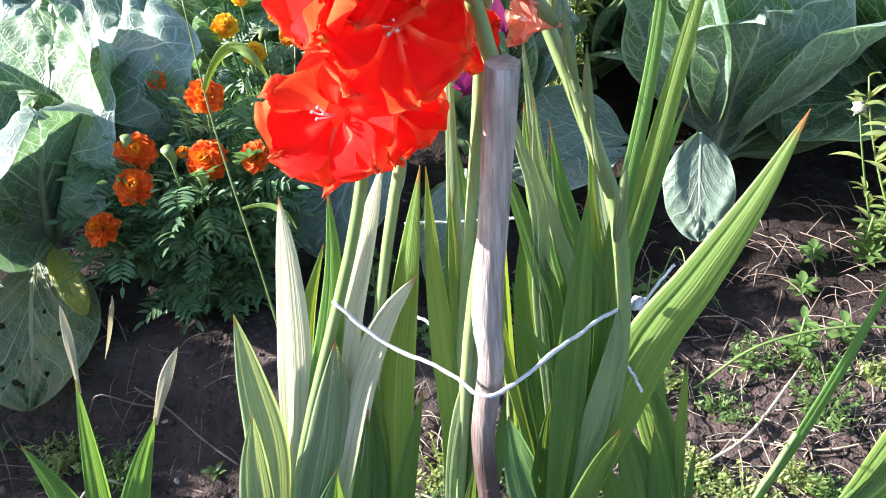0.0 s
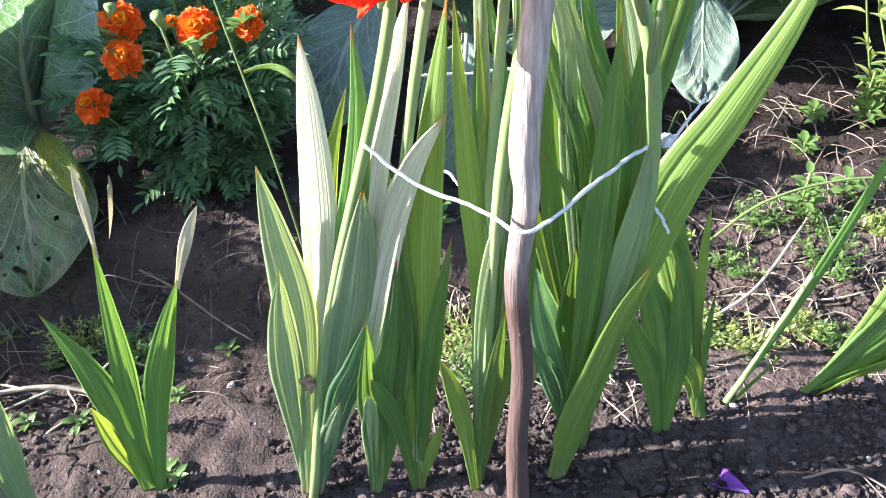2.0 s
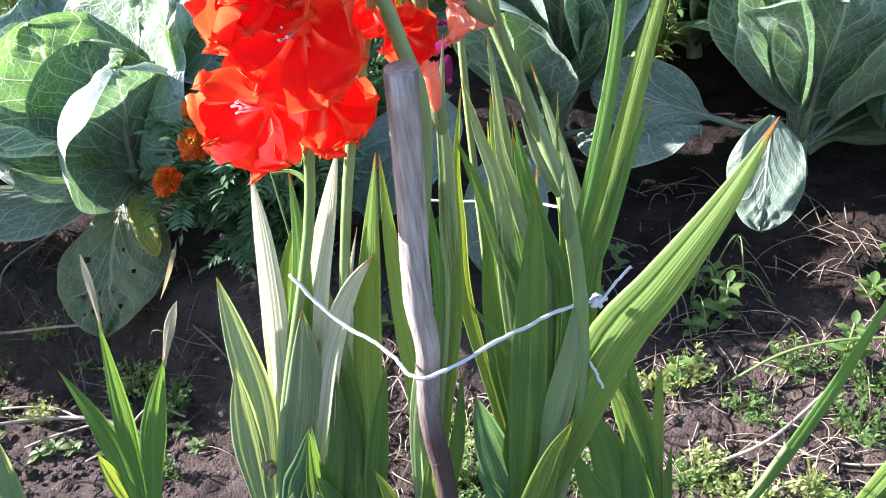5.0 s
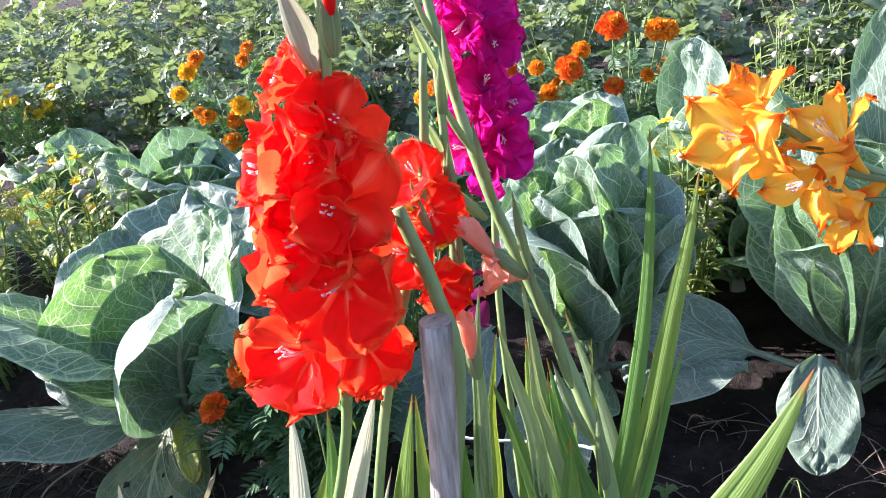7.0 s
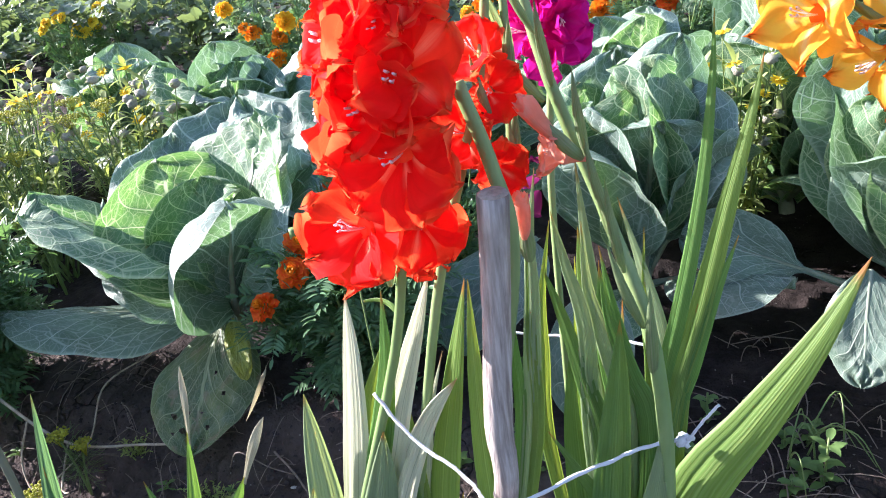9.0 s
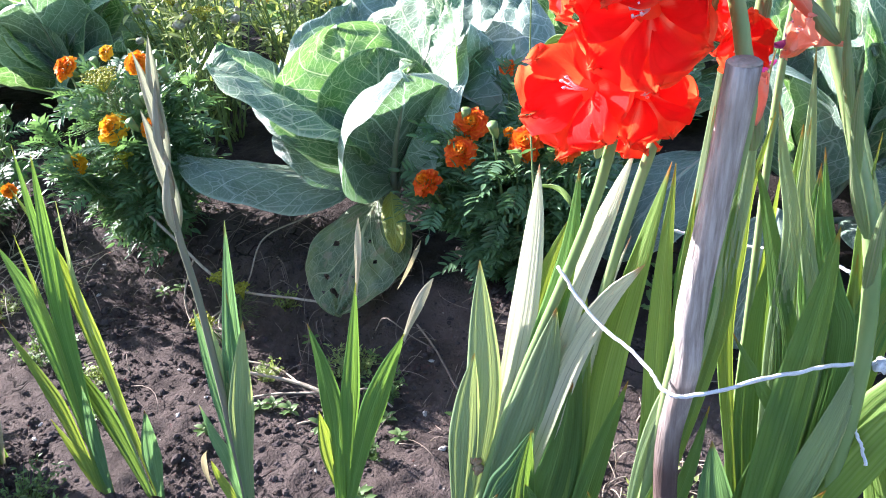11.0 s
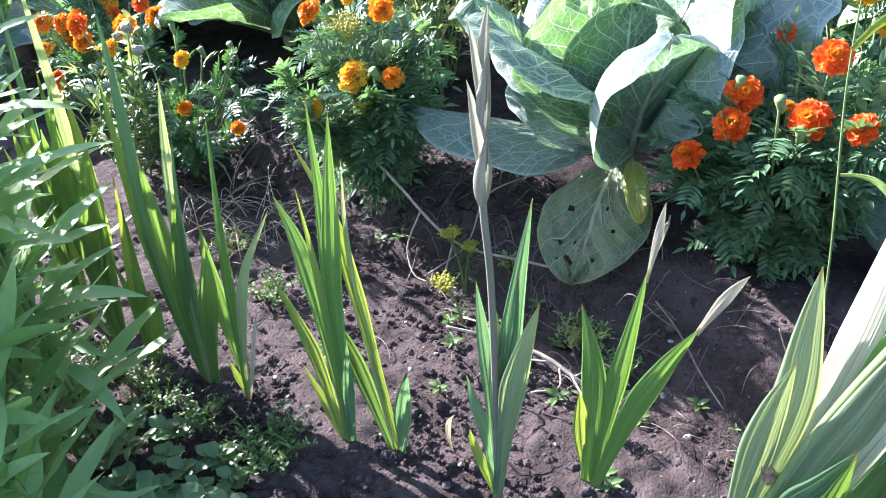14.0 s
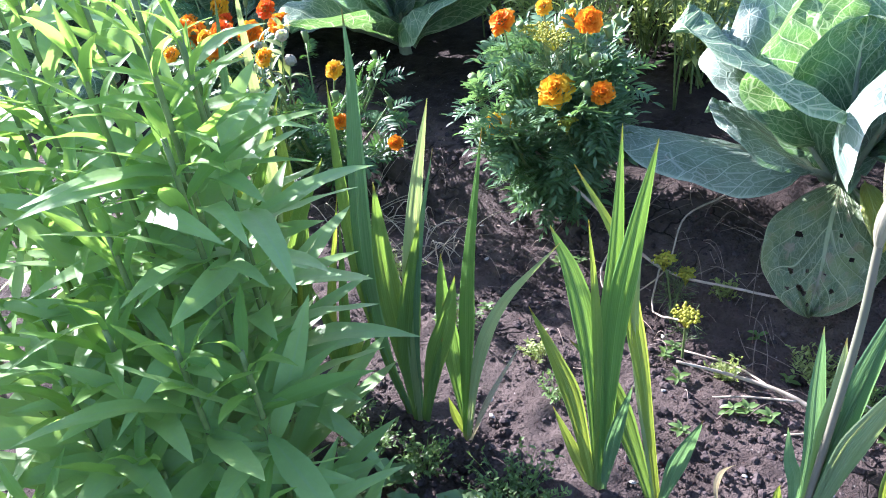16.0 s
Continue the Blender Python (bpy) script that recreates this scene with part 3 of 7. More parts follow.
def build_twine():
    root = thing("twine", (0.17, 0.70, 0.39), "thin white plastic twine tied round the gladiolus clump", "twine")
    o = np.array([0.17, 0.70, 0.39])
    loops = (
        ("front_strand", [(0.043, 0.738, 0.463), (0.085, 0.722, 0.433), (0.135, 0.705, 0.414), (0.160, 0.688, 0.405), (0.184, 0.696, 0.404), (0.235, 0.745, 0.406), (0.275, 0.785, 0.404), (0.300, 0.803, 0.403)]),
        ("back_strand", [(0.268, 0.925, 0.397), (0.235, 0.95, 0.394), (0.143, 0.952, 0.393), (0.078, 0.94, 0.399)]),
        ("loose_end", [(0.300, 0.803, 0.403), (0.306, 0.797, 0.41), (0.316, 0.799, 0.430), (0.328, 0.803, 0.444)]),
        ("loose_end", [(0.293, 0.792, 0.338), (0.299, 0.786, 0.328), (0.308, 0.780, 0.312)]),
        ("loose_end", [(0.093, 0.85, 0.348), (0.11, 0.83, 0.352), (0.128, 0.80, 0.330)]),
    )
    for i, (name, pts) in enumerate(loops):
        n = 70 if "strand" in name else 20
        line = twisted(np.array(pts) - o, 0.002, n, i)
        part(name, mesh_of(name, *tube(line, 0.0017 if "strand" in name else 0.0014, 6, 0.5, i), TWINE), root)
    h = Heap()
    rng = np.random.default_rng(8)
    for k in range(5):
        a = rng.normal(0, 0.0028, (4, 3)) + np.array([0.300, 0.803, 0.403]) - o
        h.add(tube(smooth_line(a, 12), 0.0024, 6, 0.3, k))
    part("knot", h.mesh("knot", TWINE), root)


build_twine()


# ---- gladiolus parts ----
def petal_piece(L, W, seed, recurve=0.9, ruffle=0.10, pinch=0.3, point=2.6):
    """A petal from the throat at the origin out along +y, opening to +z."""
    rng = np.random.default_rng(seed)
    n, m = 15, 19
    s, u = 1 - (1 - np.linspace(0, 1, n)[:, None]) ** 1.35, np.linspace(-1, 1, m)[None]
    a = np.radians(70) - recurve * np.radians(84) * s**0.9
    ds = np.diff(s[:, 0], prepend=0.0)[:, None] * L
    y, z = np.cumsum(np.cos(a) * ds, 0), np.cumsum(np.sin(a) * ds, 0)
    k = np.clip((s - 0.58) / 0.42, 0, 1)
    w = W / 2 * (0.20 + 0.80 * np.sin(np.pi / 2 * np.clip(s / 0.58, 0, 1)) ** 1.2) * np.sqrt(np.clip(1 - k**point, 0.012, 1)) ** (1.0 if point > 2 else 1.7)
    ph = rng.random(6) * 6.28
    edge = np.abs(u) ** 1.8
    far = np.maximum(edge, s**4)
    turn = np.arctan2(u * 0.9, 1.15 - s)
    wave = ruffle * L * s**1.3 * far * (0.75 * np.sin(turn * 4.3 + ph[0]) + 0.60 * np.sin(turn * 8.7 + ph[1]) + 0.45 * np.sin(turn * 17 + ph[2]))
    wave = wave + ruffle * 0.35 * L * s * np.sin(u * 3.1 + ph[3] + s * 3)
    nick = 1 + 0.09 * far * np.sin(turn * 13 + ph[4])
    X = u * w * nick
    Y = y + 0 * u - 0.05 * L * s**4 * u**2 + 0.06 * L * s**4 * np.sin(turn * 9 + ph[5])
    Z = z + pinch * w * u**2 - 0.10 * w * (1 - np.abs(u)) ** 2 + wave
    return sheet(np.stack([X + 0 * s, Y, Z], -1))


PETALS = {}


def petal_mesh(mat, kind, seed):
    key = (mat.name, kind, seed % 7)
    if key not in PETALS:
        L, W = {"wide": (0.050, 0.056), "narrow": (0.051, 0.046), "half": (0.047, 0.040), "pointed": (0.060, 0.041), "cone": (0.056, 0.036)}[kind]
        recurve, ruffle = {"half": (0.55, 0.11), "pointed": (0.82, 0.11), "cone": (0.50, 0.09)}.get(kind, (0.90, 0.15))
        PETALS[key] = mesh_of("petal", *petal_piece(L, W, seed % 7 + 11, recurve, ruffle, point=1.3 if kind in ("pointed", "cone") else 2.6), mat)
    return PETALS[key]


STAMEN = {}


def stamen_mesh():
    if "m" not in STAMEN:
        h = Heap()
        for k in range(4):
            a = k * 1.5
            end = np.array([0.004 * math.cos(a), 0.008 + 0.004 * math.sin(a), 0.030])
            h.add(tube(bez((0, 0, 0), (0, 0.0, 0.015), end, 6), 0.0007, 4))
            h.add(tube(np.array([end, end + [0.002, 0.001, 0.005]]), (0.0014, 0.001), 4))
        STAMEN["m"] = h.mesh("stamen", ANTHER)
    return STAMEN["m"]


def tube_mesh(mat):
    key = "tube" + mat.name
    if key not in STAMEN:
        STAMEN[key] = mesh_of("flower_tube", *tube(np.array([[0, 0, -0.040], [0, 0, -0.022], [0, 0, -0.006], [0, 0, 0.004]]), (0.003, 0.0045, 0.0075, 0.011), 9), mat)
    return STAMEN[key]


def floret(root, at, way, mat, scale=1.0, seed=0, spin=0.0, half=False, shape=None):
    """One open flower: six ruffled petals, a tube behind and pale stamens."""
    f = new("floret")
    f.empty_display_size = 0.01
    f.parent = root
    back = 0.022 * scale * np.array(unit(way))
    f.matrix_local = facing(tuple(np.array(at) - back), way, spin, scale * 0.86)
    for k in range(6):
        kind = shape if shape else "half" if half else ("wide" if k % 2 else "narrow")
        tilt = Matrix.Rotation(radians(60 * k + (seed * 37 + k * 53) % 29 - 14), 4, "Z") @ Matrix.Translation((0, 0.006, 0.0 if k % 2 else 0.003)) @ Matrix.Rotation(radians((-4 if k % 2 else 6) + (seed * 29 + k * 31) % 37 - 18), 4, "X")
        part("petal", petal_mesh(mat, kind, seed + k), f, "", tilt)
    part("stamen", stamen_mesh(), f, "pale stamens")
    part("flower_tube", tube_mesh(mat), f)
    return f


def sheath_piece(L, W, seed=0):
    """A pointed green sheath, open along one side, along +z."""
    s, th = np.linspace(0, 1, 9)[:, None], np.linspace(-2.5, 2.5, 9)[None]
    r = W / 2 * np.sin(np.pi * (s * 0.9 + 0.07) ** 0.8) ** 0.8 * (1 - 0.55 * s**3)
    r = r * np.where(s > 0.99, 0.1, 1)
    return sheet(np.stack([r * np.sin(th), -r * np.cos(th) * 0.8 + 0.10 * L * s**2, L * s + 0 * th], -1))


BUDS = {}


def bud(root, at, way, L, W, tip=None, spin=0.0, mat=SPATHE):
    """A green bud sheath; tip: the petal colour that shows at its end."""
    W = W * 0.85 if tip is not None else (W * 1.2 if mat is SPATHE_PALE else W * 0.6)
    key = (round(L, 3), round(W, 3), mat.name)
    if key not in BUDS:
        BUDS[key] = mesh_of("bud_sheath", *sheath_piece(L, W), mat)
    b = part("bud", BUDS[key], root, "", facing(at, way, spin))
    if tip is not None:
        k2 = key + (tip.name,)
        if k2 not in BUDS:
            h = Heap()
            n, m = 9, 12
            s, th = np.linspace(0, 1, n)[:, None], np.linspace(0, 2 * np.pi, m, endpoint=False)[None]
            r = W * 0.42 * (0.6 + 0.9 * s**1.3 - 0.35 * s**4) * (1 + 0.20 * s * np.sin(th * 3 + s * 4))
            h.add(sheet(np.stack([r * np.cos(th), r * np.sin(th) + 0.1 * L * s**2, L * (0.45 + 0.85 * s) + 0.07 * L * s * np.sin(th * 3)], -1), True))
            h.add(sheet(np.stack([r * 0.6 * np.cos(th + 0.6), r * 0.6 * np.sin(th + 0.6) + 0.1 * L * s**2, L * (0.45 + 0.92 * s) + 0.05 * L * s * np.sin(th * 3 + 2)], -1), True))
            BUDS[k2] = h.mesh("furled_petals", tip)
        part("furled_petals", BUDS[k2], b, "half-open petals")
    return b


def gladiolus(at, label, leaves, mat=BLADE, group="gladiolus row", stems=(), foot=0.012, tight=0.62, turn=0):
    """leaves: tip x, y, z, bow x, bow y, width, face, material or None. stems: line, thickness, material."""
    o = np.array(at, float)
    root = thing("gladiolus", tuple(o), label, "gladiolus", group)
    axis = unit(np.mean([unit(np.array(q[:3]) - o) for q in leaves], 0))
    for i, (x, y, z, bx, by, w, face, own) in enumerate(leaves):
        tip = np.array([x, y, z]) - o
        off = ((i * 0.618) % 1 - 0.5) * foot * 0.7
        p0 = np.array([off, ((i * 0.37) % 1 - 0.5) * 0.008, -0.012])
        size = float(np.linalg.norm(tip))
        up = unit(tight * axis + (1 - tight) * tip / size)
        c1 = p0 + up * 0.34 * size
        c2 = tip * 0.66 + np.array([bx * 1.5, by, ((i * 0.29) % 1 - 0.4) * 0.02])
        if turn:
            c2 = c2 + np.array([0.09 * size * (((i * 0.53) % 1) - 0.5), 0.05 * size * (((i * 0.71) % 1) - 0.5), 0.0])
        line = cubic(p0, c1, c2, tip, 20)
        part("leaf", mesh_of("leaf", *blade(None, None, None, w, face + turn, ((i * 41) % 44) - 22, line=line), own or mat), root)
    for line, r, m in stems:
        pts = smooth_line(np.array(line, float) - o, 24)
        part("stem", mesh_of("stem", *tube(pts, r, 8), m), root)
    return root, o


def sword_plant(at, label, group="gladiolus row"):
    return thing("gladiolus", at, label, "gladiolus", group), np.array(at, float)


def stems(root, o, rows):
    for line, r, m in rows:
        part("stem", mesh_of("stem", *tube(smooth_line(np.array(line, float) - o, 24), r, 8), m), root)


def sword(root, pts, width, face, mat, foot=0.40):
    """One sword leaf on a plant, along a smooth line from its foot through a few points to its tip."""
    twist = ((len(root.children) * 41) % 44) - 22
    part("leaf", mesh_of("leaf", *blade(None, None, None, width, face, twist, foot, blunt=1.5, line=smooth_line(pts, 24)), mat), root)


# ---- the tied gladiolus clump ----
g, o = sword_plant((-0.083, 0.704, 0.000), "tall gladiolus with whitish silvery green leaves and red flowers")
stems(g, o, [([(-0.074, 0.695, 0.0), (-0.02, 0.74, 0.25), (0.060, 0.765, 0.50), (0.098, 0.750, 0.66), (0.124, 0.737, 0.80), (0.136, 0.737, 0.915)], (0.0055, 0.005, 0.0045, 0.003), STALK)])
sword(g, ((0.001, -0.004, -0.012), (0.022, 0.021, 0.148), (0.035, 0.038, 0.275), (0.033, 0.050, 0.359), (0.030, 0.060, 0.428)), 0.0386, 2, BLADE_GREY)
sword(g, ((0.001, 0.004, -0.012), (0.013, 0.016, 0.158), (0.022, 0.026, 0.258), (0.033, 0.033, 0.331)), 0.0337, 8, BLADE_GREY)
sword(g, ((0.004, -0.004, -0.012), (0.050, 0.039, 0.228), (0.070, 0.061, 0.361), (0.079, 0.079, 0.464), (0.082, 0.090, 0.529)), 0.0360, -26, BLADE_PALE)
sword(g, ((0.006, 0.004, -0.012), (0.070, 0.037, 0.246), (0.104, 0.056, 0.375), (0.121, 0.069, 0.461), (0.126, 0.081, 0.541)), 0.0252, -10, BLADE_YOUNG)
sword(g, ((0.007, -0.004, -0.012), (0.067, 0.032, 0.197), (0.103, 0.053, 0.329), (0.128, 0.068, 0.426), (0.153, 0.080, 0.503), (0.172, 0.090, 0.561)), 0.0320, -26, BLADE_PALE)
sword(g, ((0.007, 0.004, -0.012), (0.058, 0.019, 0.157), (0.089, 0.031, 0.259), (0.109, 0.042, 0.347), (0.118, 0.049, 0.406)), 0.0424, 5, BLADE_GREY)
sword(g, ((0.009, -0.004, -0.012), (0.059, 0.011, 0.141), (0.086, 0.016, 0.206), (0.105, 0.021, 0.269)), 0.0336, 16, BLADE_BLUE)
sword(g, ((0.004, 0.004, -0.012), (0.040, 0.005, 0.098), (0.065, 0.008, 0.163)), 0.0207, 0, BLADE_GREY)
sword(g, ((0.005, -0.004, -0.012), (0.055, 0.045, 0.237), (0.080, 0.072, 0.377), (0.093, 0.081, 0.426), (0.112, 0.091, 0.480)), 0.0186, 18, BLADE)
sword(g, ((0.009, 0.004, -0.012), (0.058, 0.016, 0.117), (0.089, 0.028, 0.203), (0.110, 0.040, 0.287), (0.132, 0.050, 0.357), (0.163, 0.059, 0.423), (0.194, 0.065, 0.466)), 0.0410, -26, BLADE_PALE, 0.10)
RED_AT = (
    ((0.072, 0.712, 0.635), (-0.25, -0.92, 0.18), 1.18, 0),
    ((0.119, 0.745, 0.624), (0.45, -0.80, 0.10), 0.90, 1),
    ((0.100, 0.770, 0.578), (0.10, -0.75, -0.65), 0.72, 2),
    ((0.131, 0.703, 0.698), (0.30, -0.92, 0.10), 1.22, 3),
    ((0.078, 0.712, 0.725), (-0.78, -0.60, 0.12), 1.16, 4),
    ((0.140, 0.708, 0.758), (0.42, -0.85, 0.22), 1.10, 5),
    ((0.088, 0.714, 0.784), (-0.72, -0.62, 0.28), 1.08, 6),
    ((0.112, 0.700, 0.742), (-0.10, -0.95, 0.25), 1.02, 7),
    ((0.140, 0.724, 0.812), (0.40, -0.70, 0.55), 0.80, 8),
    ((0.110, 0.725, 0.838), (-0.60, -0.50, 0.62), 0.76, 9),
    ((0.122, 0.712, 0.790), (0.00, -0.90, 0.42), 0.86, 10),
)
for at, way, size, seed in RED_AT:
    floret(g, tuple(np.array(at) - o - [0.006, 0, 0]), way, RED, size * 0.96, seed, seed * 23, size < 0.8)
bud(g, tuple(np.array((0.136, 0.735, 0.845)) - o), (0.20, -0.2, 0.95), 0.055, 0.016, RED)
bud(g, tuple(np.array((0.122, 0.735, 0.838)) - o), (-0.10, -0.15, 0.97), 0.060, 0.018, None, 120, SPATHE_PALE)
for k in range(5):
    bud(g, tuple(np.array((0.134 + 0.002 * k, 0.737, 0.890 + 0.018 * k)) - o), (0.3 * (-1) ** k, -0.2, 0.9), 0.036 - 0.004 * k, 0.011, None, 90 * k)
for at in ((0.070, 0.757, 0.565), (0.085, 0.764, 0.590)):
    bud(g, tuple(np.array(at) - o), (0.25, -0.3, 0.9), 0.066, 0.018, None)
# Snail-like brown lump on a leaf, shaped as a crumpled husk.
husk = tube(smooth_line([(-0.006, 0, -0.006), (0.003, -0.002, -0.003), (-0.003, 0.001, 0.003), (0.005, 0, 0.008)], 16), (0.002, 0.0062, 0.0045, 0.0066, 0.0015), 11, 0.7, 4)
solo("brown_lump", mesh_of("brown_lump", *husk, LUMP_BROWN), "small crumpled brown snail-like lump stuck on a leaf", "husk", at=Matrix.Translation((-0.052, 0.728, 0.176)))

g, o = sword_plant((-0.004, 0.704, 0.000), "gladiolus with short curled lower leaves and a second red spike")
stems(g, o, [([(0.0, 0.705, 0.0), (0.05, 0.76, 0.30), (0.100, 0.785, 0.55), (0.150, 0.805, 0.72), (0.165, 0.815, 0.83)], (0.0055, 0.005, 0.0045, 0.003), STALK)])
sword(g, ((0.001, -0.004, -0.012), (0.015, 0.006, 0.127), (0.019, 0.010, 0.194), (0.027, 0.013, 0.270)), 0.0276, 16, BLADE_DARK)
sword(g, ((0.002, 0.004, -0.012), (0.032, 0.018, 0.149), (0.050, 0.030, 0.246), (0.060, 0.040, 0.330)), 0.0301, 14, BLADE_DARK)
sword(g, ((-0.001, -0.004, -0.012), (0.007, 0.002, 0.090), (0.015, 0.003, 0.154), (0.016, 0.004, 0.179)), 0.0175, -2, BLADE_GREY)
sword(g, ((0.003, 0.004, -0.012), (0.033, 0.016, 0.108), (0.052, 0.031, 0.207), (0.057, 0.044, 0.294), (0.059, 0.056, 0.371)), 0.0313, 8, BLADE_DARK)
for at, way, size, seed in (((0.150, 0.795, 0.748), (-0.2, -0.8, 0.5), 0.66, 12), ((0.135, 0.790, 0.684), (0.0, -0.9, 0.2), 0.74, 13), ((0.162, 0.800, 0.714), (0.55, -0.75, 0.1), 0.66, 14), ((0.163, 0.795, 0.652), (0.5, -0.8, -0.1), 0.60, 15)):
    floret(g, tuple(np.array(at) - o), way, RED, size, seed, seed * 31)
bud(g, tuple(np.array((0.158, 0.800, 0.690)) - o), (-0.1, -0.35, 0.9), 0.060, 0.017)

g, o = sword_plant((0.046, 0.706, 0.000), "gladiolus with broad upright green leaves")
sword(g, ((0.001, -0.004, -0.012), (0.023, 0.038, 0.212), (0.035, 0.062, 0.346), (0.053, 0.083, 0.459), (0.070, 0.099, 0.548)), 0.0314, -2, BLADE)
sword(g, ((-0.001, 0.004, -0.012), (0.004, 0.023, 0.146), (0.003, 0.041, 0.256), (0.005, 0.056, 0.349), (0.009, 0.068, 0.423)), 0.0408, 4, BLADE)
sword(g, ((-0.003, 0.000, -0.012), (0.006, 0.006, 0.041), (0.000, 0.012, 0.062), (0.011, 0.050, 0.252), (0.018, 0.073, 0.366), (0.025, 0.083, 0.415), (0.040, 0.094, 0.471)), 0.0133, -26, BLADE_PALE)
sword(g, ((0.002, 0.004, -0.012), (0.023, 0.021, 0.147), (0.042, 0.036, 0.256), (0.061, 0.048, 0.345)), 0.0240, 18, BLADE_DARK)
sword(g, ((-0.001, -0.004, -0.012), (-0.009, 0.003, 0.116), (-0.022, 0.005, 0.176), (-0.029, 0.006, 0.198)), 0.0185, 16, BLADE_DARK)
sword(g, ((0.002, 0.004, -0.012), (0.023, 0.003, 0.070), (0.038, 0.005, 0.125)), 0.0128, 2, BLADE)

g, o = sword_plant((0.114, 0.701, 0.000), "slender gladiolus with green buds opening salmon")
stems(g, o, [([(0.116, 0.712, 0.0), (0.140, 0.77, 0.35), (0.163, 0.800, 0.587), (0.168, 0.820, 0.70), (0.165, 0.840, 0.830)], (0.0052, 0.0048, 0.0042, 0.003), STALK),
                 ([(0.118, 0.712, 0.0), (0.15, 0.75, 0.40), (0.181, 0.752, 0.600), (0.172, 0.755, 0.670), (0.152, 0.757, 0.735)], (0.005, 0.0055, 0.0060, 0.0055), STALK)])
sword(g, ((-0.001, -0.004, -0.012), (0.011, 0.031, 0.172), (0.018, 0.053, 0.293), (0.012, 0.070, 0.388), (0.008, 0.085, 0.472), (0.007, 0.099, 0.550)), 0.0234, -2, BLADE)
sword(g, ((0.000, 0.004, -0.012), (0.017, 0.039, 0.207), (0.027, 0.060, 0.315), (0.027, 0.074, 0.392), (0.025, 0.088, 0.462), (0.025, 0.100, 0.529)), 0.0156, 2, BLADE)
sword(g, ((0.000, -0.004, -0.012), (0.024, 0.041, 0.204), (0.030, 0.062, 0.312), (0.034, 0.079, 0.394), (0.039, 0.099, 0.493)), 0.0114, -6, BLADE_YOUNG)
sword(g, ((0.001, 0.004, -0.012), (0.023, 0.013, 0.165), (0.038, 0.022, 0.278)), 0.0204, 16, BLADE_DARK)
sword(g, ((-0.001, -0.004, -0.012), (-0.008, 0.006, 0.113), (-0.017, 0.009, 0.183), (-0.027, 0.011, 0.226)), 0.0199, 6, BLADE)
sword(g, ((0.001, 0.004, -0.012), (0.012, 0.027, 0.224), (0.026, 0.039, 0.323), (0.038, 0.045, 0.372), (0.048, 0.050, 0.417)), 0.0138, -2, BLADE_GREY)
sword(g, ((0.002, 0.000, -0.012), (0.013, 0.025, 0.133), (0.014, 0.049, 0.245), (0.027, 0.074, 0.372), (0.021, 0.090, 0.450), (0.027, 0.105, 0.526), (0.028, 0.119, 0.595)), 0.0116, -4, BLADE_YOUNG)
sword(g, ((0.000, 0.004, -0.012), (0.033, 0.023, 0.150), (0.057, 0.038, 0.256), (0.068, 0.052, 0.347)), 0.0178, 14, BLADE_DARK)
sword(g, ((0.000, 0.000, -0.012), (0.027, 0.040, 0.209), (0.046, 0.080, 0.399), (0.042, 0.096, 0.482), (0.035, 0.106, 0.531), (0.031, 0.113, 0.565)), 0.0116, 0, BLADE_YOUNG)
sword(g, ((0.000, 0.000, -0.012), (0.035, 0.040, 0.210), (0.062, 0.080, 0.401), (0.059, 0.097, 0.483), (0.058, 0.108, 0.538), (0.057, 0.117, 0.586)), 0.0115, 14, BLADE)
sword(g, ((0.000, 0.000, -0.012), (0.031, 0.040, 0.210), (0.054, 0.080, 0.400), (0.060, 0.105, 0.523), (0.060, 0.116, 0.581), (0.066, 0.128, 0.642)), 0.0157, 8, BLADE_GREY)
sword(g, ((0.000, 0.000, -0.012), (0.016, 0.043, 0.224), (0.025, 0.086, 0.429), (0.027, 0.105, 0.527), (0.028, 0.122, 0.608), (0.029, 0.136, 0.678)), 0.0118, 4, BLADE_GREY)
bud(g, tuple(np.array((0.180, 0.795, 0.575)) - o), (0.0, -0.2, 0.98), 0.046, 0.017, SALMON)
for k in range(6):
    bud(g, tuple(np.array((0.166, 0.822 + 0.003 * k, 0.640 + 0.034 * k)) - o), (0.18 * (-1) ** k, -0.2, 0.95), 0.066 - 0.004 * k, 0.016, None, 180 * k)

g, o = sword_plant((0.202, 0.710, 0.000), "large gladiolus with a broad leaf leaning outward")
sword(g, ((0.001, -0.004, -0.012), (0.030, 0.031, 0.122), (0.062, 0.055, 0.219), (0.108, 0.086, 0.346), (0.151, 0.104, 0.415), (0.195, 0.123, 0.491), (0.229, 0.141, 0.564)), 0.0470, -4, BLADE)
sword(g, ((0.007, 0.004, -0.012), (0.026, 0.027, 0.159), (0.037, 0.048, 0.282), (0.043, 0.066, 0.390), (0.047, 0.079, 0.467), (0.048, 0.089, 0.522)), 0.0343, 15, BLADE_DARK)
sword(g, ((0.004, -0.004, -0.012), (0.036, 0.034, 0.168), (0.064, 0.057, 0.284), (0.079, 0.073, 0.367), (0.085, 0.087, 0.435)), 0.0268, 0, BLADE_GREY)
sword(g, ((0.004, 0.000, -0.012), (0.015, 0.004, 0.046), (0.017, 0.007, 0.072), (0.044, 0.018, 0.179), (0.065, 0.026, 0.259), (0.083, 0.031, 0.308)), 0.0344, 2, BLADE)

g, o = sword_plant((0.237, 0.750, 0.000), "gladiolus with a long arching spike of salmon buds")
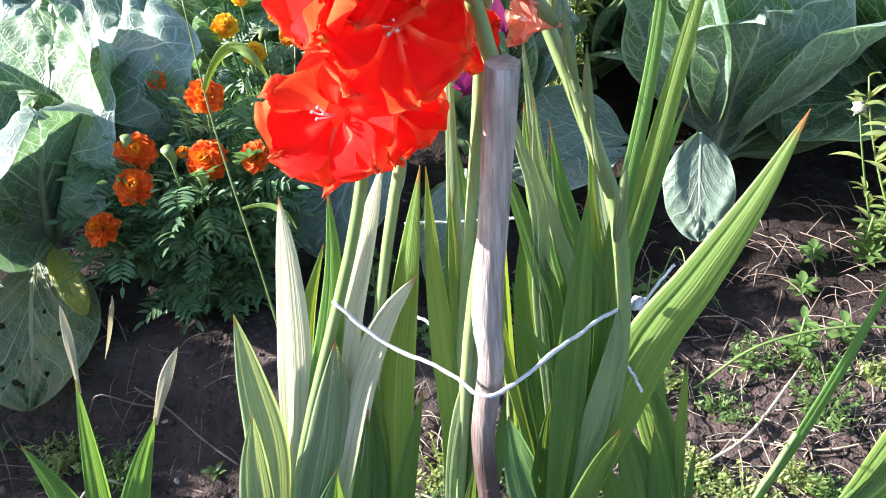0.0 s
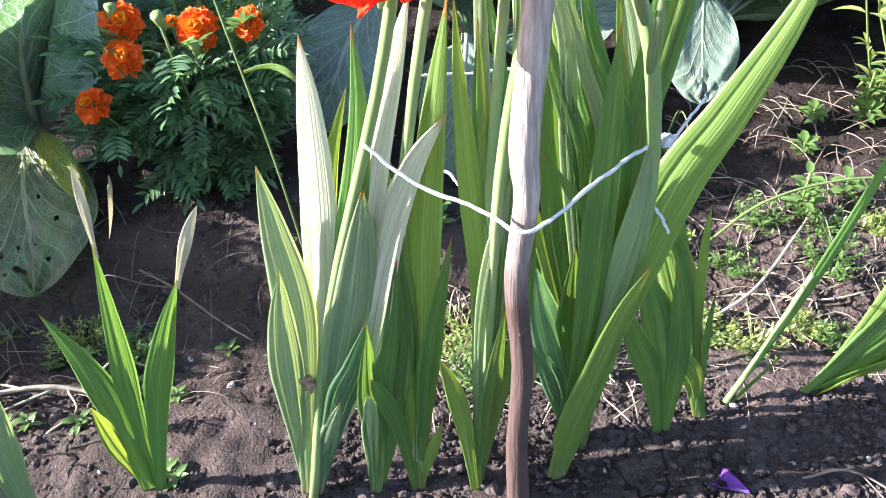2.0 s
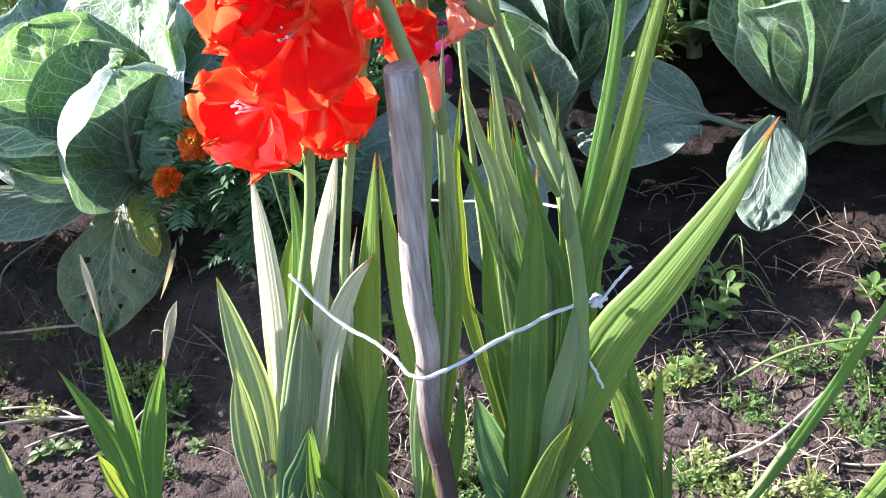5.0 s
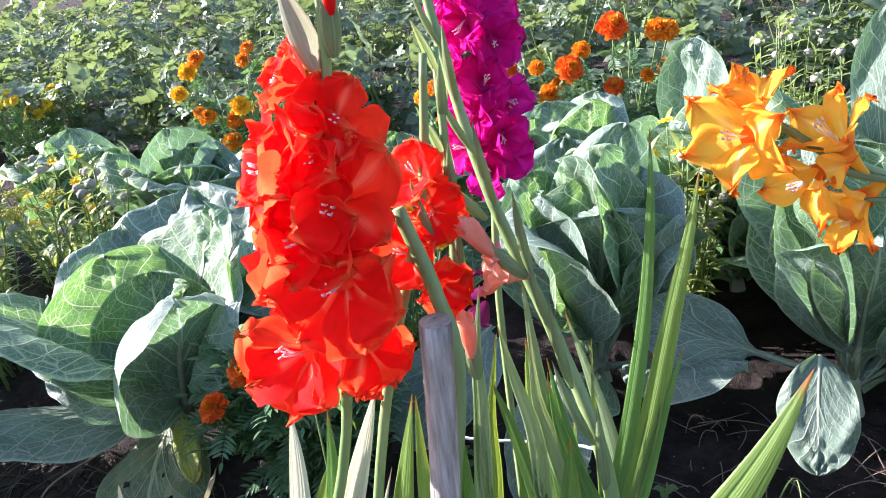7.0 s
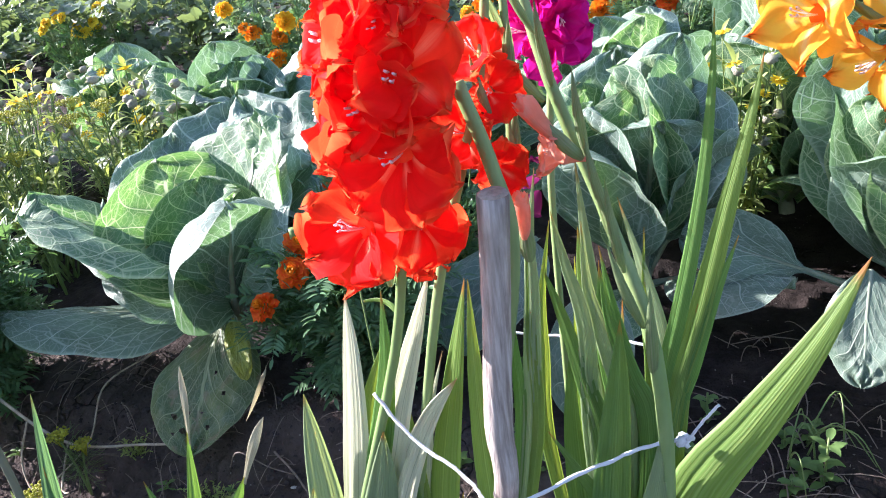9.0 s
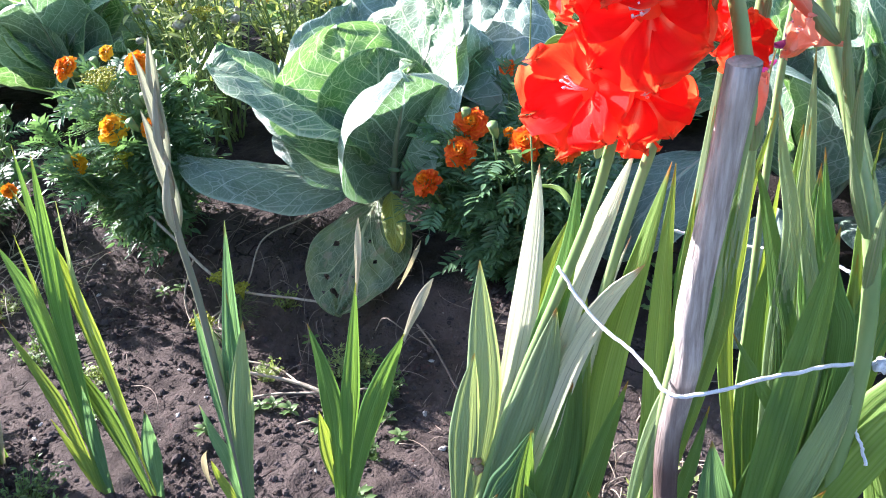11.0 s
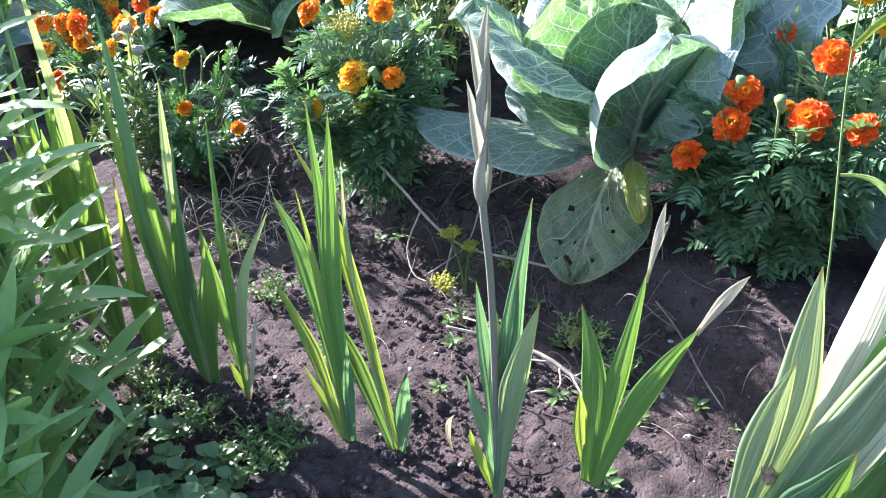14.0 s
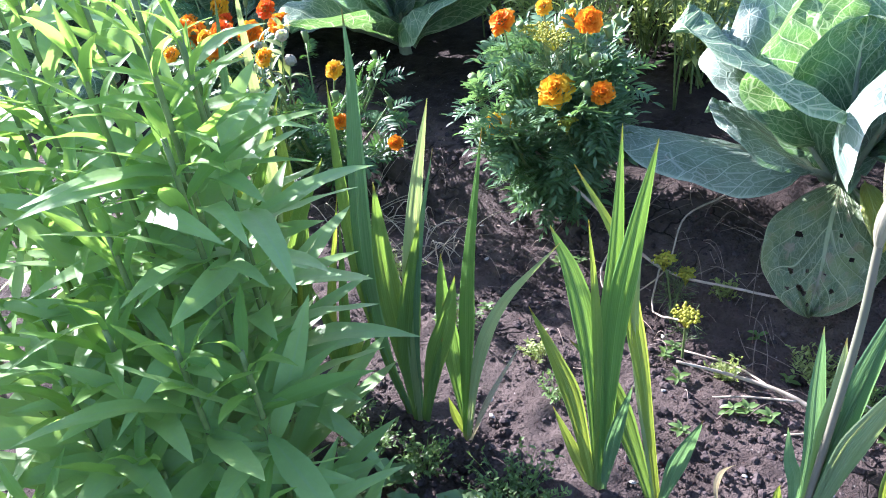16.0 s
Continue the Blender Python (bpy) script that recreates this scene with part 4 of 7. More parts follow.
stems(g, o, [([(0.240, 0.766, 0.0), (0.285, 0.785, 0.28), (0.279, 0.802, 0.476), (0.239, 0.830, 0.594), (0.189, 0.850, 0.718), (0.150, 0.880, 0.860), (0.135, 0.900, 0.960)], (0.0072, 0.0068, 0.0060, 0.0046, 0.0032), STALK)])
sword(g, ((-0.002, -0.004, -0.012), (-0.022, 0.012, 0.121), (-0.042, 0.021, 0.214), (-0.054, 0.028, 0.282)), 0.0409, 12, BLADE_BLUE)
sword(g, ((-0.001, 0.004, -0.012), (-0.012, 0.020, 0.144), (-0.013, 0.031, 0.225), (-0.013, 0.040, 0.289)), 0.0356, 16, BLADE_DARK)
sword(g, ((-0.003, -0.004, -0.012), (-0.034, 0.005, 0.125), (-0.057, 0.007, 0.185)), 0.0233, 10, BLADE_BLUE)
sword(g, ((0.000, 0.004, -0.012), (-0.013, 0.035, 0.194), (-0.027, 0.055, 0.307), (-0.036, 0.072, 0.398), (-0.037, 0.087, 0.481)), 0.0313, 14, BLADE_DARK)
sword(g, ((-0.002, -0.004, -0.012), (-0.021, 0.032, 0.160), (-0.028, 0.055, 0.276), (-0.034, 0.073, 0.364)), 0.0338, 18, BLADE_DARK)
sword(g, ((0.001, 0.004, -0.012), (0.005, 0.050, 0.227), (0.002, 0.088, 0.399), (-0.019, 0.102, 0.466), (-0.030, 0.114, 0.518), (-0.036, 0.125, 0.567)), 0.0264, -2, BLADE)
sword(g, ((0.001, -0.004, -0.012), (0.013, 0.043, 0.216), (0.019, 0.078, 0.392), (0.009, 0.090, 0.449), (-0.003, 0.100, 0.500), (-0.015, 0.111, 0.556)), 0.0177, 0, BLADE_YOUNG)
sword(g, ((0.000, 0.004, -0.012), (-0.008, 0.016, 0.267), (0.003, 0.020, 0.326), (-0.021, 0.022, 0.371), (-0.049, 0.025, 0.415)), 0.0165, 14, BLADE_DARK)
sword(g, ((0.001, -0.004, -0.012), (0.019, 0.037, 0.186), (0.031, 0.059, 0.296), (0.036, 0.077, 0.385), (0.026, 0.095, 0.474)), 0.0227, 4, BLADE)
sword(g, ((0.001, 0.000, -0.012), (0.023, 0.039, 0.206), (0.034, 0.078, 0.392), (0.054, 0.100, 0.502), (0.068, 0.120, 0.599), (0.074, 0.138, 0.689), (0.074, 0.149, 0.745)), 0.0137, -2, BLADE_YOUNG)
sword(g, ((-0.004, 0.000, -0.012), (0.029, 0.039, 0.207), (0.046, 0.079, 0.394), (0.069, 0.099, 0.494), (0.088, 0.118, 0.590), (0.103, 0.132, 0.662), (0.111, 0.142, 0.712)), 0.0188, -4, BLADE)
sword(g, ((0.004, 0.000, -0.012), (0.031, 0.039, 0.207), (0.051, 0.079, 0.394), (0.066, 0.091, 0.453), (0.083, 0.104, 0.519), (0.099, 0.114, 0.571)), 0.0154, 0, BLADE_YOUNG)
sword(g, ((-0.001, 0.000, -0.012), (0.002, 0.031, 0.194), (-0.008, 0.062, 0.368), (-0.025, 0.073, 0.432), (-0.046, 0.085, 0.499), (-0.063, 0.093, 0.544)), 0.0196, 16, BLADE_DARK)
sword(g, ((-0.006, 0.000, -0.012), (0.016, 0.038, 0.200), (0.021, 0.076, 0.379), (-0.002, 0.088, 0.441), (-0.022, 0.097, 0.486), (-0.030, 0.107, 0.537)), 0.0170, 2, BLADE)
sword(g, ((0.002, 0.000, -0.012), (0.021, 0.041, 0.197), (0.030, 0.082, 0.375), (0.029, 0.098, 0.443), (0.023, 0.109, 0.494), (0.022, 0.125, 0.569)), 0.0105, -2, BLADE)
sword(g, ((-0.003, 0.000, -0.012), (0.022, 0.036, 0.202), (0.031, 0.073, 0.384), (0.014, 0.084, 0.440), (-0.004, 0.093, 0.491), (-0.014, 0.103, 0.541)), 0.0195, -2, BLADE_YOUNG)
sword(g, ((0.000, 0.000, -0.012), (-0.006, 0.032, 0.199), (-0.020, 0.064, 0.377), (-0.024, 0.082, 0.485), (-0.041, 0.093, 0.546), (-0.053, 0.101, 0.593)), 0.0163, 0, BLADE_GREY)
sword(g, ((0.000, 0.000, -0.012), (0.012, 0.036, 0.201), (0.016, 0.073, 0.382), (-0.005, 0.087, 0.460), (-0.023, 0.098, 0.515), (-0.029, 0.110, 0.580)), 0.0195, 8, BLADE_GREY)
sword(g, ((0.000, 0.000, -0.012), (-0.027, 0.032, 0.195), (-0.062, 0.063, 0.371), (-0.064, 0.078, 0.460), (-0.063, 0.087, 0.513), (-0.054, 0.099, 0.585)), 0.0144, 12, BLADE)
sword(g, ((0.000, 0.000, -0.012), (0.007, 0.037, 0.196), (0.005, 0.074, 0.372), (-0.007, 0.086, 0.430), (-0.015, 0.095, 0.477), (-0.015, 0.109, 0.543)), 0.0121, 0, BLADE_YOUNG)
sword(g, ((0.000, 0.000, -0.012), (0.005, 0.036, 0.173), (0.003, 0.072, 0.326), (-0.015, 0.100, 0.455), (-0.027, 0.119, 0.543), (-0.038, 0.138, 0.627)), 0.0202, 5, BLADE_GREY)
sword(g, ((0.000, 0.000, -0.012), (0.029, 0.042, 0.203), (0.049, 0.085, 0.386), (0.038, 0.102, 0.464), (0.024, 0.115, 0.521), (-0.001, 0.131, 0.594)), 0.0207, -6, BLADE_GREY)
sword(g, ((0.000, 0.000, -0.012), (0.029, 0.034, 0.182), (0.050, 0.069, 0.344), (0.057, 0.084, 0.420), (0.064, 0.094, 0.469), (0.069, 0.102, 0.510)), 0.0167, 6, BLADE)
for at, way, L, W, m in (((0.222, 0.818, 0.655), (-0.60, -0.35, 0.72), 0.052, 0.019, SALMON), ((0.190, 0.838, 0.695), (-0.62, -0.30, 0.72), 0.050, 0.016, SALMON),
                         ((0.252, 0.812, 0.560), (-0.15, -0.25, 0.95), 0.090, 0.017, None), ((0.268, 0.802, 0.515), (-0.30, -0.30, 0.90), 0.095, 0.018, None), ((0.276, 0.800, 0.470), (0.0, -0.25, 0.95), 0.095, 0.018, None), ((0.240, 0.822, 0.600), (-0.25, -0.2, 0.95), 0.080, 0.017, None), ((0.222, 0.835, 0.650), (-0.10, -0.25, 0.95), 0.075, 0.016, None), ((0.196, 0.842, 0.705), (-0.12, -0.25, 0.95), 0.072, 0.017, None), ((0.184, 0.848, 0.745), (-0.45, -0.2, 0.88), 0.068, 0.015, None),
                         ((0.170, 0.860, 0.785), (-0.05, -0.2, 0.95), 0.062, 0.014, None), ((0.160, 0.870, 0.825), (-0.40, -0.2, 0.9), 0.056, 0.013, None), ((0.150, 0.880, 0.865), (-0.02, -0.2, 0.95), 0.05, 0.012, None)):
    bud(g, tuple(np.array(at) - o), way, L, W, m)
floret(g, tuple(np.array((0.200, 0.806, 0.660)) - o), (-0.82, -0.45, 0.22), SALMON, 0.60, 21, 15, True)

g, o = gladiolus((0.192, 0.850, -0.008), "gladiolus with a dense magenta purple flower spike", [
    (0.228, 0.930, 0.46, 0.006, 0.02, 0.022, -15, BLADE_DARK), (0.180, 0.940, 0.50, -0.004, 0.02, 0.016, 30, BLADE),
], BLADE, stems=[([(0.192, 0.850, 0.0), (0.180, 0.880, 0.35), (0.172, 0.905, 0.60), (0.176, 0.935, 0.75), (0.166, 0.965, 0.90), (0.160, 0.98, 1.06)], (0.004, 0.0035, 0.0035, 0.003), STALK)])
for i in range(30):
    z = 0.715 + 0.0092 * i
    dx = 0.024 * math.sin(i * 2.4)
    yy = 0.905 + (z - 0.73) * 0.20 - 0.012 * math.cos(i * 2.4)
    floret(g, tuple(np.array((0.178 + dx - (z - 0.73) * 0.10, yy, z)) - o), (dx * 30, -0.8 + 0.2 * math.sin(i * 5.1), 0.10 + 0.3 * math.sin(i * 3.3)), PURPLE, 0.60, 30 + i, i * 40, i % 3 == 0)
wilt = petal_mesh(WILTED, "half", 3)
for i, (x, y, z) in enumerate(((0.176, 0.893, 0.630), (0.170, 0.893, 0.612), (0.163, 0.895, 0.592), (0.180, 0.897, 0.650))):
    part("withered_flower", wilt, g, "shrivelled dark purple flower", facing(tuple(np.array((x, y, z)) - o), (-0.3, -0.7, -0.6), i * 70, 0.62))

g, o = sword_plant((0.338, 0.771, 0.000), "gladiolus with crowded dark green leaves")
sword(g, ((-0.002, -0.004, -0.012), (-0.021, 0.005, 0.097), (-0.044, 0.008, 0.157), (-0.059, 0.011, 0.211)), 0.0312, 14, BLADE_DARK)
sword(g, ((-0.000, 0.004, -0.012), (-0.013, 0.013, 0.131), (-0.031, 0.021, 0.210), (-0.049, 0.028, 0.283)), 0.0321, 10, BLADE_DARK)
sword(g, ((0.002, -0.004, -0.012), (0.008, 0.011, 0.090), (0.003, 0.020, 0.169), (-0.008, 0.029, 0.241)), 0.0284, 2, BLADE_DARK)
g, o = sword_plant((0.392, 0.786, -0.000), "gladiolus with slanting green leaves and a narrow side shoot")
sword(g, ((-0.003, -0.004, -0.012), (-0.032, 0.017, 0.128), (-0.058, 0.030, 0.228), (-0.076, 0.036, 0.277), (-0.093, 0.044, 0.339)), 0.0361, 4, BLADE)
sword(g, ((-0.002, 0.004, -0.012), (-0.040, 0.009, 0.118), (-0.074, 0.015, 0.193), (-0.099, 0.020, 0.252)), 0.0296, 14, BLADE_DARK)
sword(g, ((-0.000, -0.004, -0.012), (-0.033, 0.019, 0.146), (-0.054, 0.032, 0.246), (-0.064, 0.042, 0.326)), 0.0210, -6, BLADE_YOUNG)
sword(g, ((-0.002, 0.004, -0.012), (-0.024, 0.002, 0.084), (-0.066, 0.002, 0.123), (-0.103, 0.003, 0.133)), 0.0220, 8, BLADE)
sword(g, ((-0.007, -0.004, -0.012), (-0.026, 0.018, 0.151), (-0.032, 0.031, 0.260), (-0.032, 0.037, 0.307)), 0.0113, 2, BLADE)
sword(g, ((-0.005, 0.004, -0.012), (-0.015, 0.011, 0.138), (-0.016, 0.017, 0.210)), 0.0098, 18, BLADE_DARK)
g, o = gladiolus((0.417, 0.803, -0.010), "single thin gladiolus shoot leaning far outward", [
    (0.560, 0.870, 0.43, 0.012, 0.0, 0.013, 10, BLADE_YOUNG),
    (0.484, 0.820, 0.082, 0.004, 0.0, 0.016, 30, BLADE_DARK),
], BLADE, stems=[([(0.417, 0.803, -0.01), (0.452, 0.818, 0.075), (0.49, 0.835, 0.19)], (0.004, 0.003), STALK)])
g, o = gladiolus((0.508, 0.816, -0.012), "gladiolus fallen over sideways with dark leaves", [
    (0.720, 0.860, 0.32, 0.0, 0.0, 0.036, -14, BLADE_DARK),
    (0.740, 0.840, 0.22, 0.01, -0.01, 0.036, 6, BLADE_DARK),
    (0.700, 0.800, 0.12, 0.01, 0.0, 0.030, 25, BLADE),
    (0.640, 0.820, 0.085, 0.01, 0.0, 0.024, 60, BLADE),
    (0.700, 0.880, 0.40, -0.01, 0.0, 0.028, -25, BLADE),
], BLADE_DARK, foot=0.02)

# the orange spike leans in from its own plant
g, o = gladiolus((0.745, 0.985, -0.006), "gladiolus with a bent spike of orange yellow flowers", [
    (0.86, 1.02, 0.45, 0.0, 0.0, 0.032, 10, BLADE), (0.80, 1.04, 0.52, 0.0, 0.02, 0.030, -10, BLADE_DARK), (0.92, 0.99, 0.36, 0.02, 0.0, 0.03, 20, BLADE),
], BLADE, stems=[([(0.745, 0.985, 0.0), (0.72, 0.97, 0.35), (0.645, 0.945, 0.585), (0.55, 0.925, 0.665), (0.479, 0.917, 0.695), (0.430, 0.907, 0.724), (0.400, 0.902, 0.745)], (0.008, 0.0065, 0.0045, 0.003), STALK)])
for at, way, size, seed, shape in (
    ((0.374, 0.880, 0.738), (-0.42, -0.84, 0.10), 0.98, 41, "pointed"),
    ((0.384, 0.893, 0.768), (-0.20, -0.15, 0.95), 0.78, 42, "cone"),
    ((0.436, 0.897, 0.738), (-0.60, -0.13, 0.77), 0.92, 43, "cone"),
    ((0.420, 0.888, 0.700), (-0.70, -0.62, -0.32), 0.84, 44, "pointed"),
    ((0.452, 0.893, 0.675), (-0.70, -0.58, -0.42), 0.92, 47, "cone"),
):
    floret(g, tuple(np.array(at) - o), way, ORANGE, size, seed, seed * 19, shape=shape)
for at, way in (((0.448, 0.902, 0.712), (-0.80, -0.15, 0.52)), ((0.485, 0.910, 0.694), (-0.90, -0.25, 0.22)), ((0.515, 0.910, 0.678), (-0.92, -0.3, 0.05))):
    bud(g, tuple(np.array(at) - o), way, 0.062, 0.016)

# ---- young gladioli along the row ----
g, o = sword_plant((-0.267, 0.715, 0.000), "young gladiolus with three bright green leaves, tips dried")
sword(g, ((-0.005, -0.004, -0.012), (-0.005, 0.015, 0.125), (-0.015, 0.025, 0.209), (-0.033, 0.033, 0.276)), 0.0328, 20, BLADE_YOUNG)
sword(g, ((0.002, 0.004, -0.012), (0.016, 0.021, 0.140), (0.028, 0.035, 0.236), (0.041, 0.052, 0.347)), 0.0232, 12, BLADE_YOUNG)
sword(g, ((0.006, -0.004, -0.012), (0.042, 0.020, 0.133), (0.077, 0.034, 0.230), (0.109, 0.045, 0.302)), 0.0284, 18, BLADE_YOUNG)
sword(g, ((-0.006, 0.004, -0.012), (-0.014, 0.005, 0.088), (-0.020, 0.009, 0.155)), 0.0224, 28, BLADE)
for pts, w in ((((0.106, 0.044, 0.292), (0.128, 0.053, 0.350), (0.149, 0.057, 0.382)), 0.011), (((0.040, 0.050, 0.330), (0.046, 0.059, 0.390), (0.050, 0.064, 0.429)), 0.009)):
    part("dry_tip", mesh_of("dry_tip", *blade(*pts, w, -20, 40, 0.5), BLADE_DRY), g, "withered straw-coloured leaf tip")

g, o = gladiolus((-0.346, 0.618, -0.002), "slim gladiolus with a tall closed bud spike", [
    (-0.318, 0.660, 0.375, -0.004, 0.01, 0.018, 10, BLADE_BLUE),
    (-0.356, 0.655, 0.250, -0.010, 0.01, 0.016, 30, BLADE_BLUE),
    (-0.372, 0.610, 0.130, -0.010, 0.0, 0.016, 15, BLADE),
    (-0.300, 0.600, 0.045, 0.008, 0.0, 0.012, -20, BLADE_DRY),
], BLADE_BLUE, stems=[([(-0.346, 0.620, 0.0), (-0.343, 0.632, 0.20), (-0.342, 0.640, 0.36), (-0.346, 0.643, 0.46), (-0.352, 0.660, 0.58)], (0.0042, 0.0042, 0.004, 0.0035), STALK_ROSE)])
sword(g, ((0.000, 0.000, -0.012), (-0.008, 0.017, 0.172), (-0.020, 0.026, 0.264), (-0.030, 0.034, 0.338)), 0.0196, 30, BLADE_BLUE, 0.3)
sword(g, ((0.000, 0.000, -0.012), (0.008, 0.021, 0.179), (0.019, 0.037, 0.309), (0.040, 0.055, 0.462)), 0.0278, 22, BLADE_BLUE, 0.3)
sword(g, ((0.000, 0.000, -0.012), (0.023, 0.010, 0.172), (0.043, 0.016, 0.268), (0.070, 0.022, 0.363)), 0.0290, 30, BLADE_GREY, 0.3)
sword(g, ((0.000, 0.000, -0.012), (-0.013, 0.004, 0.124), (-0.025, 0.005, 0.163), (-0.035, 0.006, 0.210)), 0.0158, 40, BLADE_BLUE, 0.3)
sword(g, ((0.000, 0.000, -0.012), (0.000, 0.018, 0.178), (0.000, 0.026, 0.259), (-0.007, 0.033, 0.336)), 0.0209, 26, BLADE_GREY, 0.3)
for i, (x, z, L) in enumerate(((-0.346, 0.455, 0.070), (-0.347, 0.490, 0.085), (-0.349, 0.520, 0.085), (-0.351, 0.550, 0.080), (-0.353, 0.580, 0.065))):
    bud(g, tuple(np.array((x, 0.642 + 0.006 * i, z)) - o), (-0.04 + 0.03 * (-1) ** i, 0.10, 1), L * 1.1, 0.0185 - 0.0018 * i, None, 90 + 180 * i, SPATHE_PALE)

g, o = sword_plant((-0.578, 0.561, 0.000), "young gladiolus with a fan of long bright leaves")
sword(g, ((-0.004, -0.004, -0.012), (-0.043, 0.007, 0.121), (-0.077, 0.011, 0.191), (-0.120, 0.015, 0.257)), 0.0274, 28, BLADE)
sword(g, ((-0.003, 0.004, -0.012), (-0.034, 0.025, 0.212), (-0.066, 0.037, 0.308), (-0.105, 0.044, 0.369)), 0.0293, 20, BLADE_YOUNG)
sword(g, ((-0.000, -0.004, -0.012), (-0.017, 0.032, 0.216), (-0.021, 0.055, 0.364), (-0.031, 0.076, 0.509)), 0.0206, 16, BLADE_YOUNG)
sword(g, ((0.001, 0.004, -0.012), (-0.006, 0.036, 0.256), (0.002, 0.053, 0.382), (0.015, 0.071, 0.507)), 0.0266, 14, BLADE_YOUNG)
sword(g, ((-0.003, -0.004, -0.012), (-0.022, 0.024, 0.201), (-0.035, 0.036, 0.296), (-0.053, 0.047, 0.395)), 0.0121, 22, BLADE)
sword(g, ((0.001, 0.004, -0.012), (0.016, 0.007, 0.111), (0.034, 0.013, 0.212)), 0.0180, 32, BLADE_BLUE)
sword(g, ((-0.004, -0.004, -0.012), (-0.039, 0.001, 0.045), (-0.076, 0.003, 0.113)), 0.0173, 28, BLADE)

g, o = sword_plant((-0.509, 0.593, 0.000), "gladiolus shoot with a dark leaf leaning across its neighbour")
sword(g, ((-0.002, -0.004, -0.012), (-0.048, 0.004, 0.087), (-0.093, 0.009, 0.171), (-0.146, 0.010, 0.203)), 0.0296, 34, BLADE_DARK)
sword(g, ((-0.001, 0.004, -0.012), (-0.038, 0.019, 0.158), (-0.067, 0.031, 0.258), (-0.098, 0.042, 0.354), (-0.167, 0.052, 0.435)), 0.0212, 22, BLADE)
sword(g, ((0.000, -0.004, -0.012), (-0.054, 0.022, 0.186), (-0.070, 0.039, 0.329), (-0.066, 0.052, 0.436)), 0.0087, 20, BLADE_GREY)
sword(g, ((0.001, 0.004, -0.012), (0.022, 0.004, 0.094), (0.044, 0.007, 0.183)), 0.0234, 30, BLADE_BLUE)

g, o = sword_plant((-0.780, 0.524, 0.000), "small gladiolus with narrow bright leaves, one drooping dry")
sword(g, ((-0.003, -0.004, -0.012), (-0.009, 0.021, 0.153), (-0.008, 0.041, 0.290), (0.012, 0.067, 0.482)), 0.0249, 16, BLADE_YOUNG)
sword(g, ((-0.004, 0.004, -0.012), (-0.028, 0.014, 0.116), (-0.047, 0.025, 0.206), (-0.050, 0.035, 0.294)), 0.0276, 22, BLADE_YOUNG)
sword(g, ((0.001, -0.004, -0.012), (0.015, 0.016, 0.137), (0.052, 0.030, 0.252), (0.137, 0.046, 0.380)), 0.0172, 20, BLADE_GREY)
sword(g, ((-0.003, 0.004, -0.012), (-0.022, 0.001, 0.022), (-0.036, 0.003, 0.058)), 0.0145, 24, BLADE)
sword(g, ((0.003, -0.004, -0.012), (0.039, 0.005, 0.094), (0.099, 0.011, 0.229)), 0.0077, 20, BLADE_DRY)

g, o = sword_plant((-0.857, 0.502, 0.000), "gladiolus with dark sword leaves and a green bud spike")
sword(g, ((-0.005, -0.004, -0.012), (-0.072, 0.011, 0.082), (-0.112, 0.032, 0.228), (-0.119, 0.054, 0.388), (-0.117, 0.070, 0.500), (-0.125, 0.083, 0.592)), 0.0340, 22, BLADE_BLUE)
sword(g, ((-0.006, 0.004, -0.012), (-0.037, 0.016, 0.132), (-0.064, 0.032, 0.267), (-0.074, 0.045, 0.376)), 0.0345, 32, BLADE_DARK)
sword(g, ((-0.001, -0.004, -0.012), (-0.022, 0.013, 0.107), (-0.010, 0.028, 0.232), (0.009, 0.042, 0.347)), 0.0326, 36, BLADE_DARK)
sword(g, ((0.002, 0.004, -0.012), (0.030, 0.015, 0.122), (0.057, 0.026, 0.213), (0.072, 0.035, 0.291)), 0.0295, 34, BLADE_DARK)
sword(g, ((-0.001, -0.004, -0.012), (-0.015, 0.018, 0.129), (-0.014, 0.038, 0.273), (0.002, 0.056, 0.404), (0.022, 0.071, 0.510)), 0.0241, 20, BLADE_GREY)
sword(g, ((0.000, 0.004, -0.012), (-0.006, 0.024, 0.173), (0.006, 0.045, 0.324), (0.030, 0.063, 0.450)), 0.0098, 16, BLADE_BLUE)
sword(g, ((-0.011, -0.004, -0.012), (-0.085, 0.015, 0.108), (-0.131, 0.032, 0.230), (-0.156, 0.051, 0.361), (-0.166, 0.069, 0.492)), 0.0232, 30, BLADE_DARK)
sword(g, ((0.006, 0.004, -0.012), (0.030, 0.012, 0.102), (0.048, 0.022, 0.181)), 0.0139, 36, BLADE_DARK)

g, o = sword_plant((-1.002, 0.484, 0.000), "small pale gladiolus standing between the larger ones")
sword(g, ((-0.004, -0.004, -0.012), (0.001, 0.017, 0.138), (0.014, 0.037, 0.310)), 0.0213, 20, BLADE_YOUNG)
sword(g, ((0.000, 0.004, -0.012), (0.038, 0.009, 0.073), (0.065, 0.017, 0.145)), 0.0151, 24, BLADE_YOUNG)
sword(g, ((-0.004, -0.004, -0.012), (-0.034, 0.011, 0.089), (0.014, 0.041, 0.346)), 0.0178, 32, BLADE)
sword(g, ((-0.006, 0.004, -0.012), (-0.035, 0.005, 0.043), (-0.056, 0.010, 0.079)), 0.0136, 32, BLADE)

g, o = sword_plant((-1.074, 0.456, 0.000), "gladiolus with dark leaning leaves among the weeds")
sword(g, ((-0.008, -0.004, -0.012), (-0.042, 0.015, 0.124), (-0.086, 0.035, 0.288), (-0.211, 0.048, 0.401)), 0.0390, 30, BLADE_DARK)
